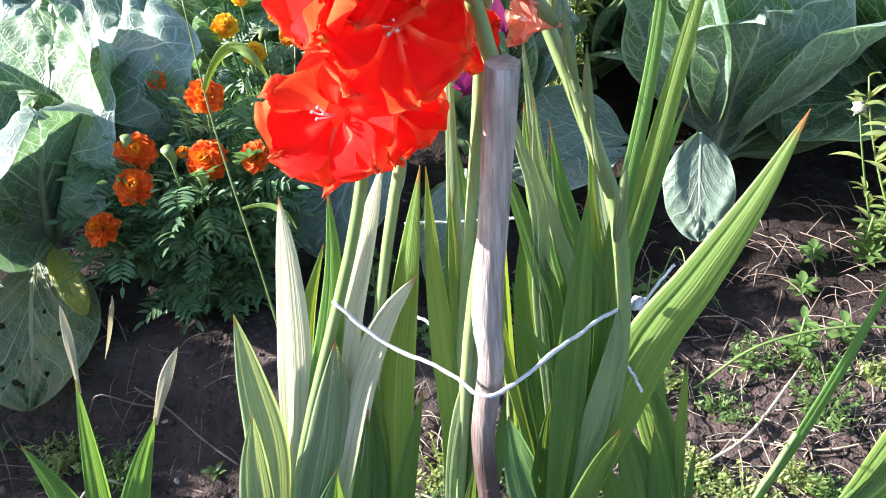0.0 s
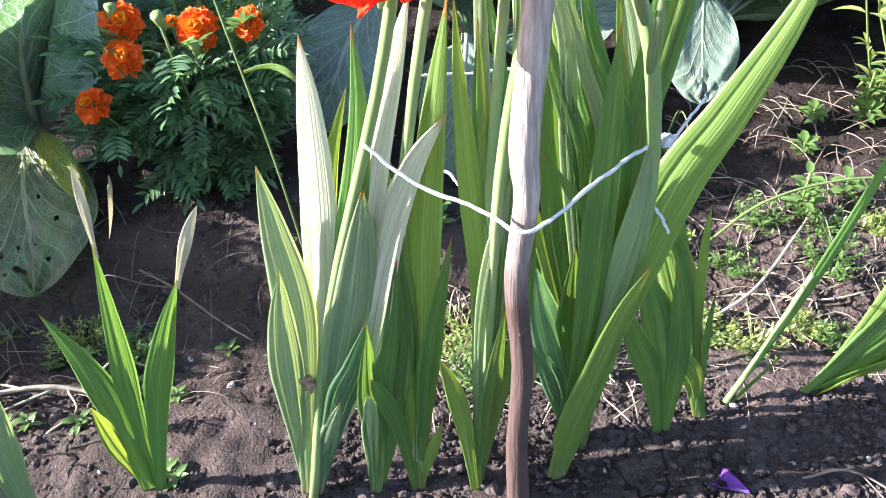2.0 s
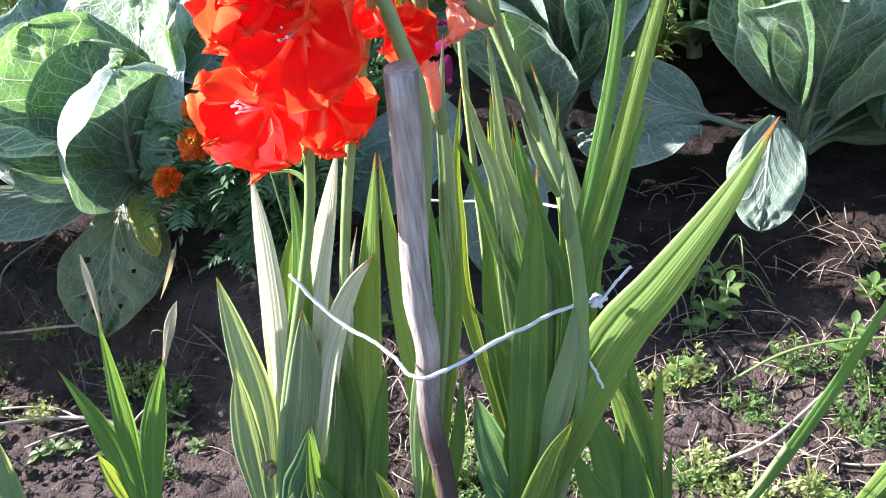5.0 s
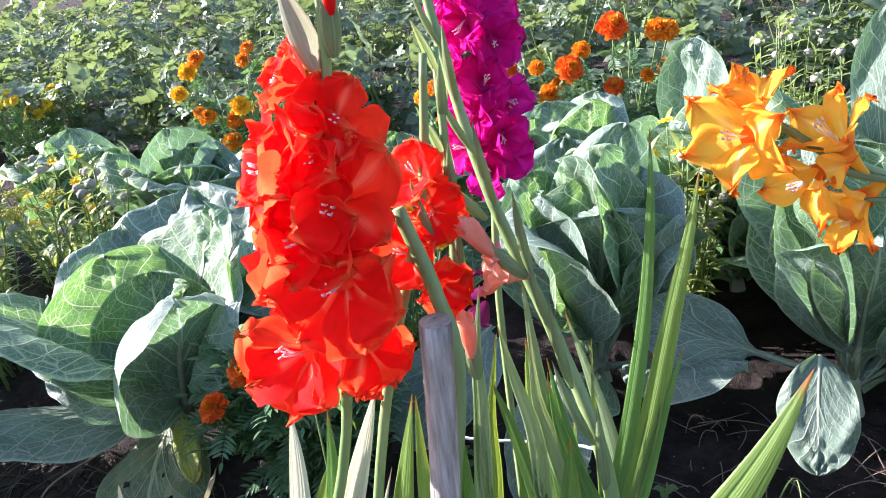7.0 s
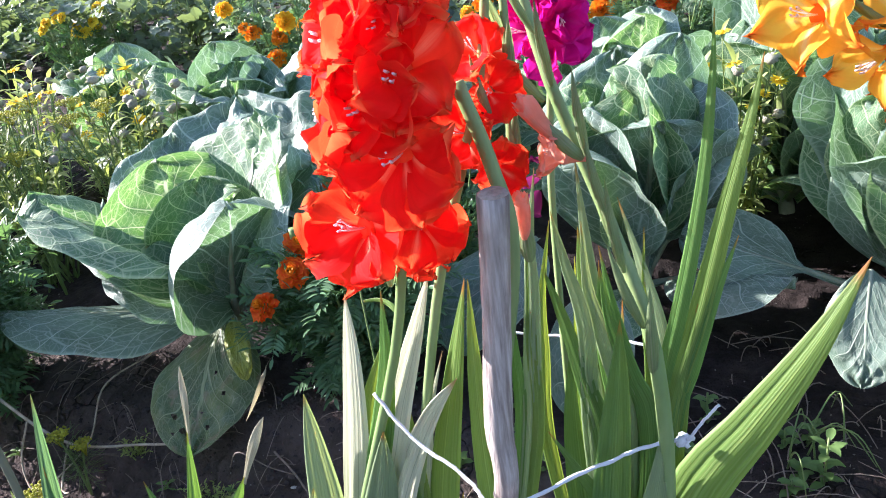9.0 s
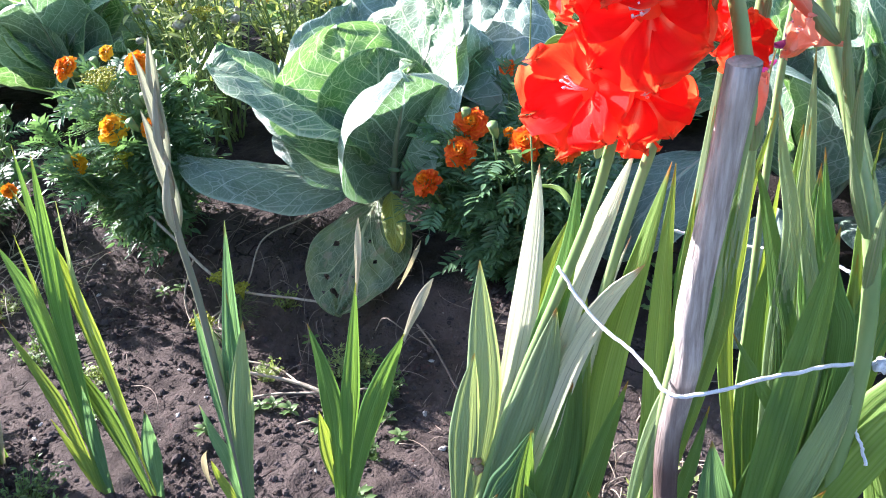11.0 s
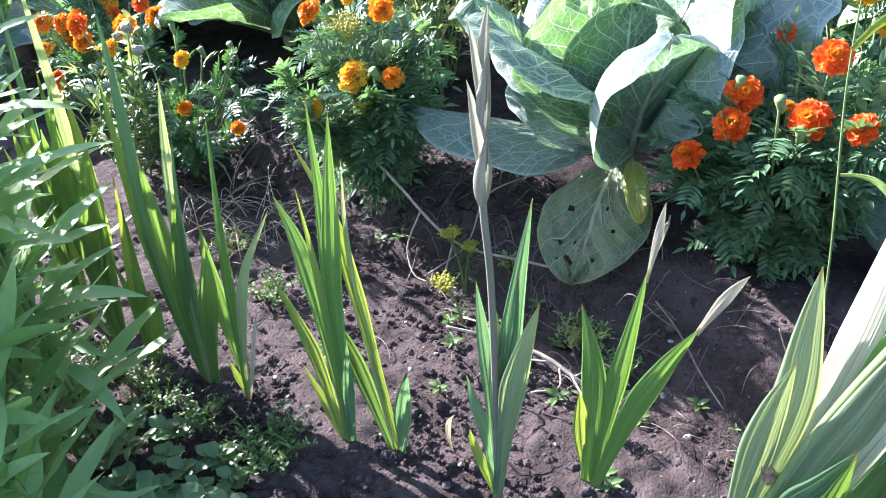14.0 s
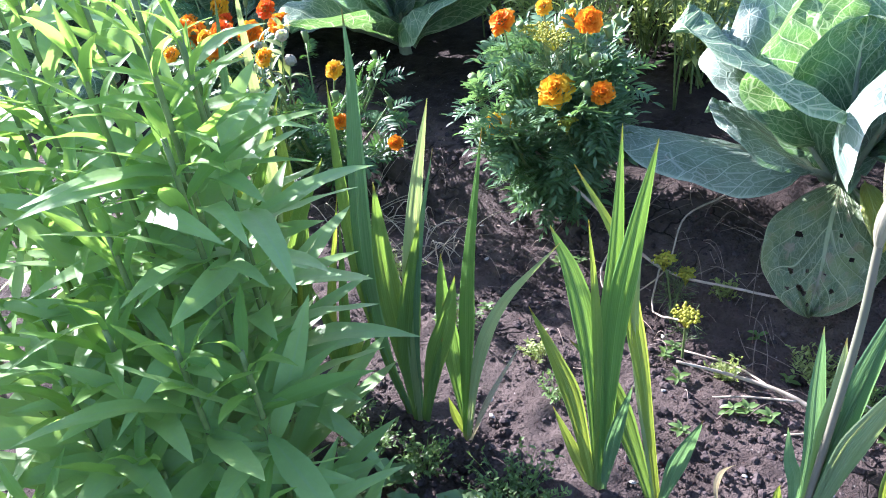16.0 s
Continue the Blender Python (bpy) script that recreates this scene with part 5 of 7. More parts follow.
sword(g, ((-0.006, 0.004, -0.012), (-0.033, 0.015, 0.128), (0.012, 0.032, 0.271), (0.098, 0.050, 0.419)), 0.0339, 34, BLADE_DARK)
sword(g, ((-0.015, -0.004, -0.012), (-0.123, 0.002, 0.043), (-0.187, 0.004, 0.090)), 0.0262, 24, BLADE_DARK)
sword(g, ((-0.002, 0.004, -0.012), (-0.020, 0.015, 0.122), (-0.026, 0.033, 0.277)), 0.0193, 18, BLADE_YOUNG)

g, o = sword_plant((-1.207, 0.450, -0.000), "thin gladiolus stem with a tall pale bud")
sword(g, ((-0.006, -0.004, -0.012), (-0.027, 0.024, 0.168), (0.006, 0.053, 0.382), (0.021, 0.085, 0.604)), 0.0360, 24, BLADE_BLUE)
sword(g, ((-0.002, 0.004, -0.012), (-0.001, 0.023, 0.167), (0.146, 0.068, 0.487)), 0.0253, 16, BLADE_YOUNG)
sword(g, ((-0.007, -0.004, -0.012), (-0.034, 0.017, 0.145), (-0.150, 0.036, 0.299)), 0.0390, 32, BLADE_DARK)
sword(g, ((-0.006, 0.004, -0.012), (0.016, 0.017, 0.142), (0.030, 0.037, 0.305)), 0.0303, 34, BLADE_DARK)

g, o = sword_plant((-0.999, 0.473, 0.000), "small gladiolus with a few pale leaves")
sword(g, ((-0.003, -0.004, -0.012), (-0.023, 0.012, 0.098), (-0.066, 0.022, 0.180)), 0.0281, 20, BLADE_YOUNG)
sword(g, ((0.000, 0.004, -0.012), (0.015, 0.013, 0.105), (0.014, 0.023, 0.189)), 0.0205, 20, BLADE_YOUNG)
sword(g, ((0.004, -0.004, -0.012), (0.030, 0.011, 0.089), (0.072, 0.021, 0.173)), 0.0182, 32, BLADE)

for at, label, leaves, m in (
    ((-1.085, 0.470, 0.006), "gladiolus with dark leaning leaves", [
        (-1.180, 0.540, 0.47, -0.016, 0.01, 0.032, 10, BLADE_DARK), (-1.130, 0.550, 0.44, -0.010, 0.01, 0.030, -10, BLADE), (-1.220, 0.520, 0.36, -0.016, 0.0, 0.030, 25, BLADE_DARK), (-1.060, 0.520, 0.33, 0.004, 0.0, 0.018, -20, BLADE_DARK), (-1.19, 0.57, 0.62, -0.01, 0.01, 0.020, 15, BLADE_GREY)], BLADE_DARK),
    ((-1.165, 0.452, 0.006), "gladiolus among the weeds with dark leaves", [
        (-1.260, 0.520, 0.46, -0.010, 0.0, 0.030, 10, BLADE_DARK), (-1.190, 0.500, 0.40, -0.004, 0.0, 0.027, -15, BLADE), (-1.310, 0.500, 0.34, -0.010, 0.0, 0.027, 25, BLADE_DARK)], BLADE_DARK),
):
    gladiolus(at, label, leaves, m, tight=0.25, turn=28)

curl = blade((0, 0, 0), (-0.012, 0.0, 0.055), (0.018, 0.0, 0.088), 0.008, 10, 60, 0.5)
solo("dead_shoot", mesh_of("dead_shoot", *curl, BLADE_DRY), "thin dead curled gladiolus shoot", "shoot", at=Matrix.Translation((-0.452, 0.645, -0.004)))
solo("fallen_petal", mesh_of("fallen_petal", *petal_piece(0.036, 0.026, 5, 0.7, 0.16, 0.9), VIOLET), "fallen violet gladiolus petal lying on the soil", "petal", at=pose(0.415, 0.680, 0.006, -52, 8, 60))
solo("dry_leaf_strip", mesh_of("dry_leaf_strip", *blade((0, 0, 0), (0.022, -0.053, -0.006), (0.028, -0.107, -0.020), 0.009, 10, 70, 0.5), BLADE_DRY), "thin pale dead leaf hanging from a weed stem", "leaf", at=Matrix.Translation((-0.371, 1.085, 0.187)))

# ---- cabbages ----
def cabbage_leaf(L, W, az, e0, e1, cup=0.35, curl=0.0, wave=0.075, seed=0, petiole=0.14, n=30, m=27, roll=0.0):
    """A leaf from the stalk outward: az its compass way, e0 and e1 its slope in degrees at foot and tip."""
    rng = np.random.default_rng(seed)
    s = 1 - (1 - np.linspace(0, 1, n)) ** 1.45
    e = np.radians(e0 + (e1 - e0) * s**1.3)
    ds = np.diff(s, prepend=0.0) * L
    r, z = np.cumsum(np.cos(e) * ds), np.cumsum(np.sin(e) * ds)
    a = radians(az)
    out, side = np.array([math.cos(a), math.sin(a), 0]), np.array([-math.sin(a), math.cos(a), 0])
    mid = r[:, None] * out + z[:, None] * np.array([0, 0, 1])
    nor = -np.sin(e)[:, None] * out + np.cos(e)[:, None] * np.array([0, 0, 1])
    ca, sa = math.cos(radians(roll)), math.sin(radians(roll))
    side, nor = ca * side + sa * nor, ca * nor - sa * side
    side = side[:, None]
    f = np.clip((s - petiole) / (1 - petiole), 0, 1)
    w = W / 2 * np.maximum(0.11, np.sin(np.pi * np.clip(f, 0.0, 0.9995) ** 1.0) ** 0.50)
    w = np.where(f > 0.9, W / 2 * np.sin(np.pi * np.clip(f, 0.0, 0.9992) ** 1.0) ** 0.50, w)
    u = np.linspace(-1, 1, m)
    ph = rng.random(8) * 6.28
    S, Uu = s[:, None], u[None]
    turn = np.arctan2(Uu * 0.8, 1.08 - S)
    edge = np.maximum(np.abs(Uu) ** 2.4, S**6 * 0.8)
    lift = cup * w[:, None] * (Uu**2) - curl * w[:, None] * np.clip(np.abs(Uu) - 0.62, 0, 1) ** 2 * 5
    rip = wave * W * edge * (0.55 * np.sin(turn * 3.7 + ph[0]) + 0.40 * np.sin(turn * 7.9 + ph[1]) + 0.24 * np.sin(turn * 16 + ph[2]))
    puck = (0.0125 + 0.008 * np.sin(S * 9 + ph[7])) * W * np.sin((S - np.abs(Uu) ** 0.8 * 0.30) * 41 + ph[3]) * (1 - edge * 0.4) * np.clip(f, 0, 1)[:, None]
    soft = 0.028 * W * np.sin(S * 5 + ph[4] + Uu * 2.1) * np.clip(f, 0, 1)[:, None]
    off = lift + rip + puck + soft
    jag = 1 + 0.030 * np.sin(turn * 9 + ph[5]) * edge + 0.014 * np.sin(turn * 23 + ph[6]) * edge
    P = mid[:, None] + side * (Uu * w[:, None] * jag)[..., None] + nor[:, None] * off[..., None]
    return sheet(P)


def cabbage(at, label, leaves, stalk=0.10, seed=0):
    """leaves: length, width, az, e0, e1, cup, curl, foot height, material, roll."""
    root = thing("cabbage", at, label, "cabbage", "cabbage row")
    line = smooth_line([(0.01, 0.0, -0.03), (0.0, 0.0, stalk * 0.5), (0.0, 0.0, stalk), (0.0, 0.0, stalk + 0.09)], 10)
    part("stalk", mesh_of("stalk", *tube(line, (0.020, 0.016, 0.018, 0.02), 10, 0.15, seed), CABBAGE_STEM), root)
    for i, (L, W, az, e0, e1, cup, curl, foot, m, *roll) in enumerate(leaves):
        V, F, U = cabbage_leaf(L, W, az, e0, e1, cup, curl, 0.095, seed * 50 + i, roll[1] if len(roll) > 1 else 0.14, roll=roll[0] if roll else 0.0)
        a = radians(az)
        V = V + np.array([0.012 * math.cos(a), 0.012 * math.sin(a), foot])
        leaf = part("leaf", mesh_of("leaf", V, F, U, m), root)
        thick = [(V.reshape(30, 27, 3)[k, 13] + np.array([0, 0, -0.002])) for k in range(0, 20, 2)]
        part("midrib", mesh_of("midrib", *tube(np.array(thick), (0.0075, 0.005, 0.0015), 6), CABBAGE_STEM), leaf)
    return root


def wild_cabbage(at, label, R, seed, turn=0.0, lean=0.0, mats=(CABBAGE, CABBAGE_BLUE), stalk=0.07, extra=()):
    """A head with outer leaves spread flat and inner ones standing."""
    rng = np.random.default_rng(seed)
    leaves = []
    for ring, (count, e0, e1, k, w, foot) in enumerate(((4, 38, 0, 1.10, 0.95, 0.5), (5, 64, 42, 1.05, 1.0, 0.8), (5, 78, 66, 0.98, 0.95, 1.0), (4, 87, 84, 0.84, 0.8, 1.1))):
        for j in range(count):
            az = turn + 360 * (j + 0.5 * ring) / count + rng.normal(0, 9)
            leaves.append((R * k * rng.uniform(0.9, 1.1), R * w * rng.uniform(0.85, 1.05), az, e0 + rng.normal(0, 7), e1 + rng.normal(0, 10), rng.uniform(0.15, 0.45), rng.uniform(0, 0.7), stalk * foot, mats[int(rng.random() < 0.45)]))
    return cabbage(at, label, leaves + list(extra), stalk, seed)


C, B, OLD = CABBAGE, CABBAGE_BLUE, CABBAGE_OLD
cabbage((-0.550, 1.245, 0.078), "large loose blue-green cabbage with big veined outer leaves", [
    (0.385, 0.162, -145, 22, 10, -0.45, 0.4, 0.085, B, 4),
    (0.400, 0.370, -150, 56, 38, 0.20, 0.2, 0.080, C, 18),
    (0.250, 0.170, -168, 36, 18, 0.05, 0.4, 0.070, B, 8),
    (0.285, 0.280, -30, 68, 62, 0.25, 1.2, 0.095, B, 4),
    (0.300, 0.360, 160, 72, 64, 0.25, 0.1, 0.100, C),
    (0.365, 0.340, 64, 72, 56, 0.25, 0.1, 0.100, C),
    (0.310, 0.300, 178, 48, 30, 0.25, 0.3, 0.090, B),
    (0.370, 0.340, 136, 60, 34, 0.30, 0.4, 0.090, B),
    (0.450, 0.420, 108, 66, 26, 0.20, 0.5, 0.090, B),
    (0.450, 0.420, 62, 66, 24, 0.20, 0.5, 0.090, B),
    (0.340, 0.300, 30, 68, 46, 0.20, 0.4, 0.090, B),
    (0.230, 0.220, 120, 82, 74, 0.45, 0.1, 0.120, C),
    (0.220, 0.200, 30, 82, 72, 0.50, 0.1, 0.120, C),
], 0.10, 1)
old = thing("withered_cabbage_leaf", (-0.540, 1.215, 0.190), "drooping old cabbage leaf with holes and a yellow lobe", "leaf")
V, F, U = cabbage_leaf(0.275, 0.185, -76, -14, -42, 0.10, 0.2, 0.09, 71, 0.10, 90, 81)
keep = np.ones(len(F), bool)
mid = V[F].mean(1)
for hx, hy, hr in ((0.25, 0.62, 0.016), (0.66, 0.70, 0.013), (0.28, 0.40, 0.018), (0.72, 0.48, 0.012), (0.44, 0.84, 0.014), (0.40, 0.60, 0.010), (0.60, 0.36, 0.010), (0.34, 0.72, 0.022), (0.38, 0.745, 0.018), (0.55, 0.60, 0.008), (0.20, 0.74, 0.012)):
    keep &= np.hypot(U[F].mean(1)[:, 0] - hx, (U[F].mean(1)[:, 1] - hy) * 1.5) > hr * 1.7
part("leaf_blade", mesh_of("leaf_blade", V, F[keep], U, CABBAGE_OLD), old)
V, F, U = cabbage_leaf(0.13, 0.042, -52, -14, -42, 0.4, 0.4, 0.12, 72, 0.05)
part("yellow_lobe", mesh_of("yellow_lobe", V + np.array([0.040, -0.03, 0.012]), F, U, CABBAGE_YELLOW), old, "yellowing lobe full of small holes")

cabbage((0.140, 1.640, 0.012), "cabbage with upright pale green leaves, sunlit", [
    (0.36, 0.36, -72, 80, 72, 0.18, 0.0, 0.07, B),
    (0.44, 0.24, 60, 78, 76, 0.15, 0.7, 0.09, B, 60),
    (0.37, 0.27, -138, 76, 74, 0.20, 0.2, 0.08, B),
    (0.30, 0.17, -24, 28, 4, -0.2, 0.3, 0.05, B),
    (0.26, 0.16, -100, 22, -8, -0.2, 0.3, 0.05, C),
    (0.36, 0.34, -150, 70, 56, 0.3, 0.2, 0.08, B),
    (0.32, 0.28, 0, 66, 50, 0.20, 0.3, 0.08, B, -20),
    (0.36, 0.30, 50, 74, 62, 0.3, 0.3, 0.09, B),
    (0.42, 0.34, 115, 74, 60, 0.3, 0.3, 0.09, B),
    (0.38, 0.32, 172, 76, 64, 0.3, 0.2, 0.09, C),
    (0.38, 0.28, -50, 86, 82, 0.35, 0.0, 0.10, C),
    (0.40, 0.28, -135, 86, 84, 0.35, 0.0, 0.10, C),
    (0.40, 0.28, 30, 86, 84, 0.4, 0.0, 0.10, C),
], 0.09, 2)
cabbage((0.585, 1.610, 0.012), "cabbage with stiff upright waxy leaves and one torn low leaf", [
    (0.38, 0.150, 184, 24, 14, 0.15, 0.1, 0.06, B, -34, 0.45),
    (0.46, 0.24, -152, 72, 76, 0.10, 0.5, 0.09, B),
    (0.40, 0.28, 150, 76, 66, 0.30, 0.1, 0.09, B),
    (0.42, 0.32, -15, 52, 40, 0.15, 0.1, 0.08, B, -25),
    (0.36, 0.28, -90, 70, 62, 0.30, 0.1, 0.08, B),
    (0.40, 0.24, -120, 76, 70, 0.35, 0.2, 0.09, C),
    (0.40, 0.32, 45, 68, 50, 0.25, 0.3, 0.09, B),
    (0.40, 0.32, 100, 72, 56, 0.25, 0.3, 0.09, C),
    (0.38, 0.26, -40, 82, 76, 0.35, 0.0, 0.10, C),
    (0.34, 0.26, 30, 20, -10, 0.2, 0.3, 0.05, OLD),
], 0.09, 3)
for at, label, spec in (
    ((0.508, 1.425, 0.235), "dull blue-green cabbage leaf hanging to the soil", (0.178, 0.114, -94, -48, -64, 0.12, 0.2, 0.13, 81, 0.02)),
    ((0.128, 1.295, 0.255), "dull blue-green cabbage leaf hanging to the soil", (0.215, 0.140, -98, -46, -66, 0.12, 0.2, 0.05, 83, 0.05)),
    ((-0.02, 1.46, 0.245), "shaded drooping cabbage leaf behind the marigold", (0.27, 0.20, -112, -10, -40, 0.15, 0.2, 0.05, 84, 0.05)),
):
    low = thing("fallen_cabbage_leaf", at, label, "leaf")
    V, F, U = cabbage_leaf(*spec)
    part("leaf_blade", mesh_of("leaf_blade", V, F, U, CABBAGE_SOFT), low)
    part("midrib", mesh_of("midrib", *tube(V.reshape(30, 27, 3)[0:22:2, 13] + [0, 0.0015, -0.001], (0.004, 0.0022, 0.0006), 6), CABBAGE_STEM), low)
for at, R, seed, turn in (((-1.02, 2.02, 0.07), 0.34, 11, 20), ((-1.50, 2.10, 0.07), 0.33, 12, 50), ((0.40, 2.08, 0.02), 0.40, 13, 10), ((-0.42, 2.0, 0.05), 0.33, 14, 80), ((1.06, 1.86, 0.0), 0.38, 15, 33), ((-1.80, 1.42, 0.08), 0.36, 16, 0), ((0.0, 2.25, 0.04), 0.34, 17, 45), ((-2.2, 1.75, 0.07), 0.34, 18, 70), ((0.85, 2.25, 0.02), 0.38, 19, 15), ((0.69, 2.02, 0.02), 0.34, 28, 0), ((-2.42, 1.22, 0.03), 0.36, 22, 40), ((-2.85, 1.45, 0.04), 0.38, 23, 5), ((-2.72, 0.80, 0.01), 0.36, 24, 60), ((-3.3, 1.1, 0.0), 0.40, 25, 30), ((-2.75, 2.1, 0.07), 0.36, 26, 10), ((-3.35, 1.9, 0.05), 0.38, 27, 20)):
    more = {13: [(0.54, 0.28, -142, 78, 80, 0.1, 0.4, 0.08, B)], 28: [(0.58, 0.16, -110, 86, 84, 0.1, 0.2, 0.08, B, -20)]}.get(seed, ())
    wild_cabbage(at, "spreading blue-green cabbage with wavy leaves", R, seed, turn, extra=more)


# ---- marigolds ----
def ferny_leaf(seed):
    rng = np.random.default_rng(seed)
    h = Heap()
    L, pairs = 0.082, 7
    rach = bez((0, 0, 0), (0, L * 0.5, 0.012), (0, L, -0.004), 5)
    h.add(tube(rach, (0.0009, 0.0005), 4))
    for k in range(pairs):
        y = L * (0.22 + 0.72 * k / pairs)
        z = 0.024 * (y / L) * (1 - y / L) * 1.5
        size = 0.031 * math.sin(math.pi * (0.25 + 0.6 * k / pairs))
        for sgn in (-1, 1):
            m = Matrix.Translation((0, y, z)) @ Matrix.Rotation(radians(-sgn * (52 + rng.normal(0, 6))), 4, "Z") @ Matrix.Rotation(radians(rng.normal(8, 8)), 4, "X")
            h.add(lance(size, 0.0058, 0.12, 5, 0.35), m)
    h.add(lance(0.024, 0.007, 0.1, 5, 0.35), Matrix.Translation((0, L, -0.004)))
    return h.piece()


FERNS = [ferny_leaf(s) for s in range(3)]


def pompom(seed, flat=0.7):
    rng = np.random.default_rng(seed)
    h = Heap()
    for ring, (count, r, up, size) in enumerate(((15, 0.0085, 2, 0.0130), (14, 0.0078, 22, 0.0120), (13, 0.0062, 40, 0.0110), (10, 0.0044, 56, 0.0095), (7, 0.0026, 70, 0.0085), (4, 0.001, 82, 0.0080))):
        for k in range(count):
            a = 360 * k / count + ring * 17 + rng.normal(0, 6)
            m = Matrix.Rotation(radians(a), 4, "Z") @ Matrix.Translation((0, r, 0.002 * ring)) @ Matrix.Rotation(radians(up + rng.normal(0, 8)), 4, "X") @ Matrix.Rotation(radians(rng.normal(0, 14)), 4, "Y")
            h.add(lance(size * rng.uniform(0.85, 1.15), 0.0105, 0.25, 5, 0.25, 5, 0.55, seed + k, 0.66), m)
    return h


POMS = {}


def pom(mat, seed):
    key = (mat.name, seed % 3)
    if key not in POMS:
        POMS[key] = pompom(seed % 3 + 5).mesh("flower", mat)
    return POMS[key]


def calyx_mesh():
    if "c" not in POMS:
        POMS["c"] = mesh_of("calyx", *tube(np.array([[0, 0, -0.022], [0, 0, -0.016], [0, 0, -0.006], [0, 0, 0.003]]), (0.0018, 0.005, 0.0062, 0.0075), 8), GREEN_STEM)
    return POMS["c"]


def marigold(at, label, spread, height, flowers, leaves=110, mat=FERNY, seed=0, buds=4, squash=0.8):
    """flowers: x, y, z, material, size in the world."""
    rng = np.random.default_rng(seed)
    o = np.array(at, float)
    root = thing("marigold", at, label, "marigold", "marigolds")
    fol = Heap()
    ends = [np.array(f[:3]) - o for f in flowers]
    for k in range(16):
        a = rng.random() * 6.28
        q = spread * math.sqrt(rng.random())
        ends.append(np.array([q * math.cos(a), q * squash * math.sin(a), height * rng.uniform(0.55, 0.95)]))
    lines = []
    for e in ends:
        line = bez((rng.normal(0, 0.01), rng.normal(0, 0.01), -0.01), (e[0] * 0.55, e[1] * 0.55, e[2] * 0.35), e, 9)
        lines.append(line)
        part("stem", mesh_of("stem", *tube(line, (0.0035, 0.0018), 5), GREEN_STEM), root)
    for k in range(leaves):
        line = lines[rng.integers(len(lines))]
        s = 0.10 + 0.88 * rng.random() ** 0.75
        p = line[int(s * 8)]
        out = math.atan2(p[1] + rng.normal(0, 0.04), p[0] + rng.normal(0, 0.04))
        m = Matrix.Translation(tuple(p)) @ Matrix.Rotation(out - math.pi / 2 + rng.normal(0, 0.8), 4, "Z") @ Matrix.Rotation(radians(rng.normal(12, 28)), 4, "X") @ Matrix.Rotation(radians(rng.normal(0, 22)), 4, "Y") @ Matrix.Scale(rng.uniform(0.62, 1.0), 4)
        fol.add(FERNS[rng.integers(3)], m)
    part("foliage", fol.mesh("foliage", mat), root, "feathery dark green leaves", None, "stuff")
    for i, (x, y, z, m, size) in enumerate(flowers):
        tilt = (rng.normal(0.25, 0.25), rng.normal(-0.75, 0.2), 0.68)
        f = part("flower", pom(m, seed + i), root, "", facing(tuple(np.array((x, y, z)) - o), tilt, i * 50, size * 1.12))
        part("calyx", calyx_mesh(), f)
    for k in range(max(buds, 16)):
        e = ends[len(flowers) + k] + [0, 0, 0.012]
        part("flower_bud", calyx_mesh(), root, "closed green bud", facing(tuple(e), (rng.normal(0, 0.3), rng.normal(-0.2, 0.3), 1), 0, 1.1))
    return root


FR, FO, FG, FY = FLOWER_RED, FLOWER_ORANGE, FLOWER_GOLD, FLOWER_YELLOW
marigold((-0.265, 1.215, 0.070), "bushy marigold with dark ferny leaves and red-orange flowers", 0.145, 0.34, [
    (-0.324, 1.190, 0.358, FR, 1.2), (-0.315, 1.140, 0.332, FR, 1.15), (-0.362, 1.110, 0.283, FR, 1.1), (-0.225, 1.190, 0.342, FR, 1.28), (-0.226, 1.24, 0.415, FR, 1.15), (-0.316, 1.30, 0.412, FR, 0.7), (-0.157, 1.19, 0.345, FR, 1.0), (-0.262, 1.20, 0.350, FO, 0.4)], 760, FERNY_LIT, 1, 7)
marigold((-0.24, 1.56, 0.06), "marigold with orange flowers behind the cabbage", 0.14, 0.33, [
    (-0.292, 1.56, 0.398, FG, 1.0), (-0.231, 1.50, 0.370, FG, 0.9), (-0.20, 1.58, 0.41, FO, 0.9), (-0.27, 1.60, 0.43, FG, 0.6), (-0.17, 1.52, 0.39, FO, 0.85), (-0.14, 1.58, 0.36, FG, 0.8)], 180, FERNY, 2)
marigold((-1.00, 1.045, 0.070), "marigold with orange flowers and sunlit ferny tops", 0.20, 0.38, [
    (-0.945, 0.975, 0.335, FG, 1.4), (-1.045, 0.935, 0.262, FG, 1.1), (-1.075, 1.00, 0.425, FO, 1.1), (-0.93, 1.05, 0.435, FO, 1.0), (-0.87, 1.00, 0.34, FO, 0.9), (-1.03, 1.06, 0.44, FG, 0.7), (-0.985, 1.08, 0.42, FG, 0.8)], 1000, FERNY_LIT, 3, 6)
marigold((-1.56, 0.90, 0.015), "low marigold with scattered orange and rust flowers", 0.26, 0.27, [
    (-1.547, 0.811, 0.335, FG, 0.95), (-1.473, 0.922, 0.284, FG, 0.9), (-1.688, 0.812, 0.364, FR, 1.15), (-1.40, 0.86, 0.21, FO, 0.8), (-1.80, 0.78, 0.36, FO, 1.1), (-1.74, 0.74, 0.24, FR, 0.8), (-1.31, 0.92, 0.16, FO, 0.7), (-1.66, 0.72, 0.28, FR, 0.8)], 260, FERNY, 4, 6)
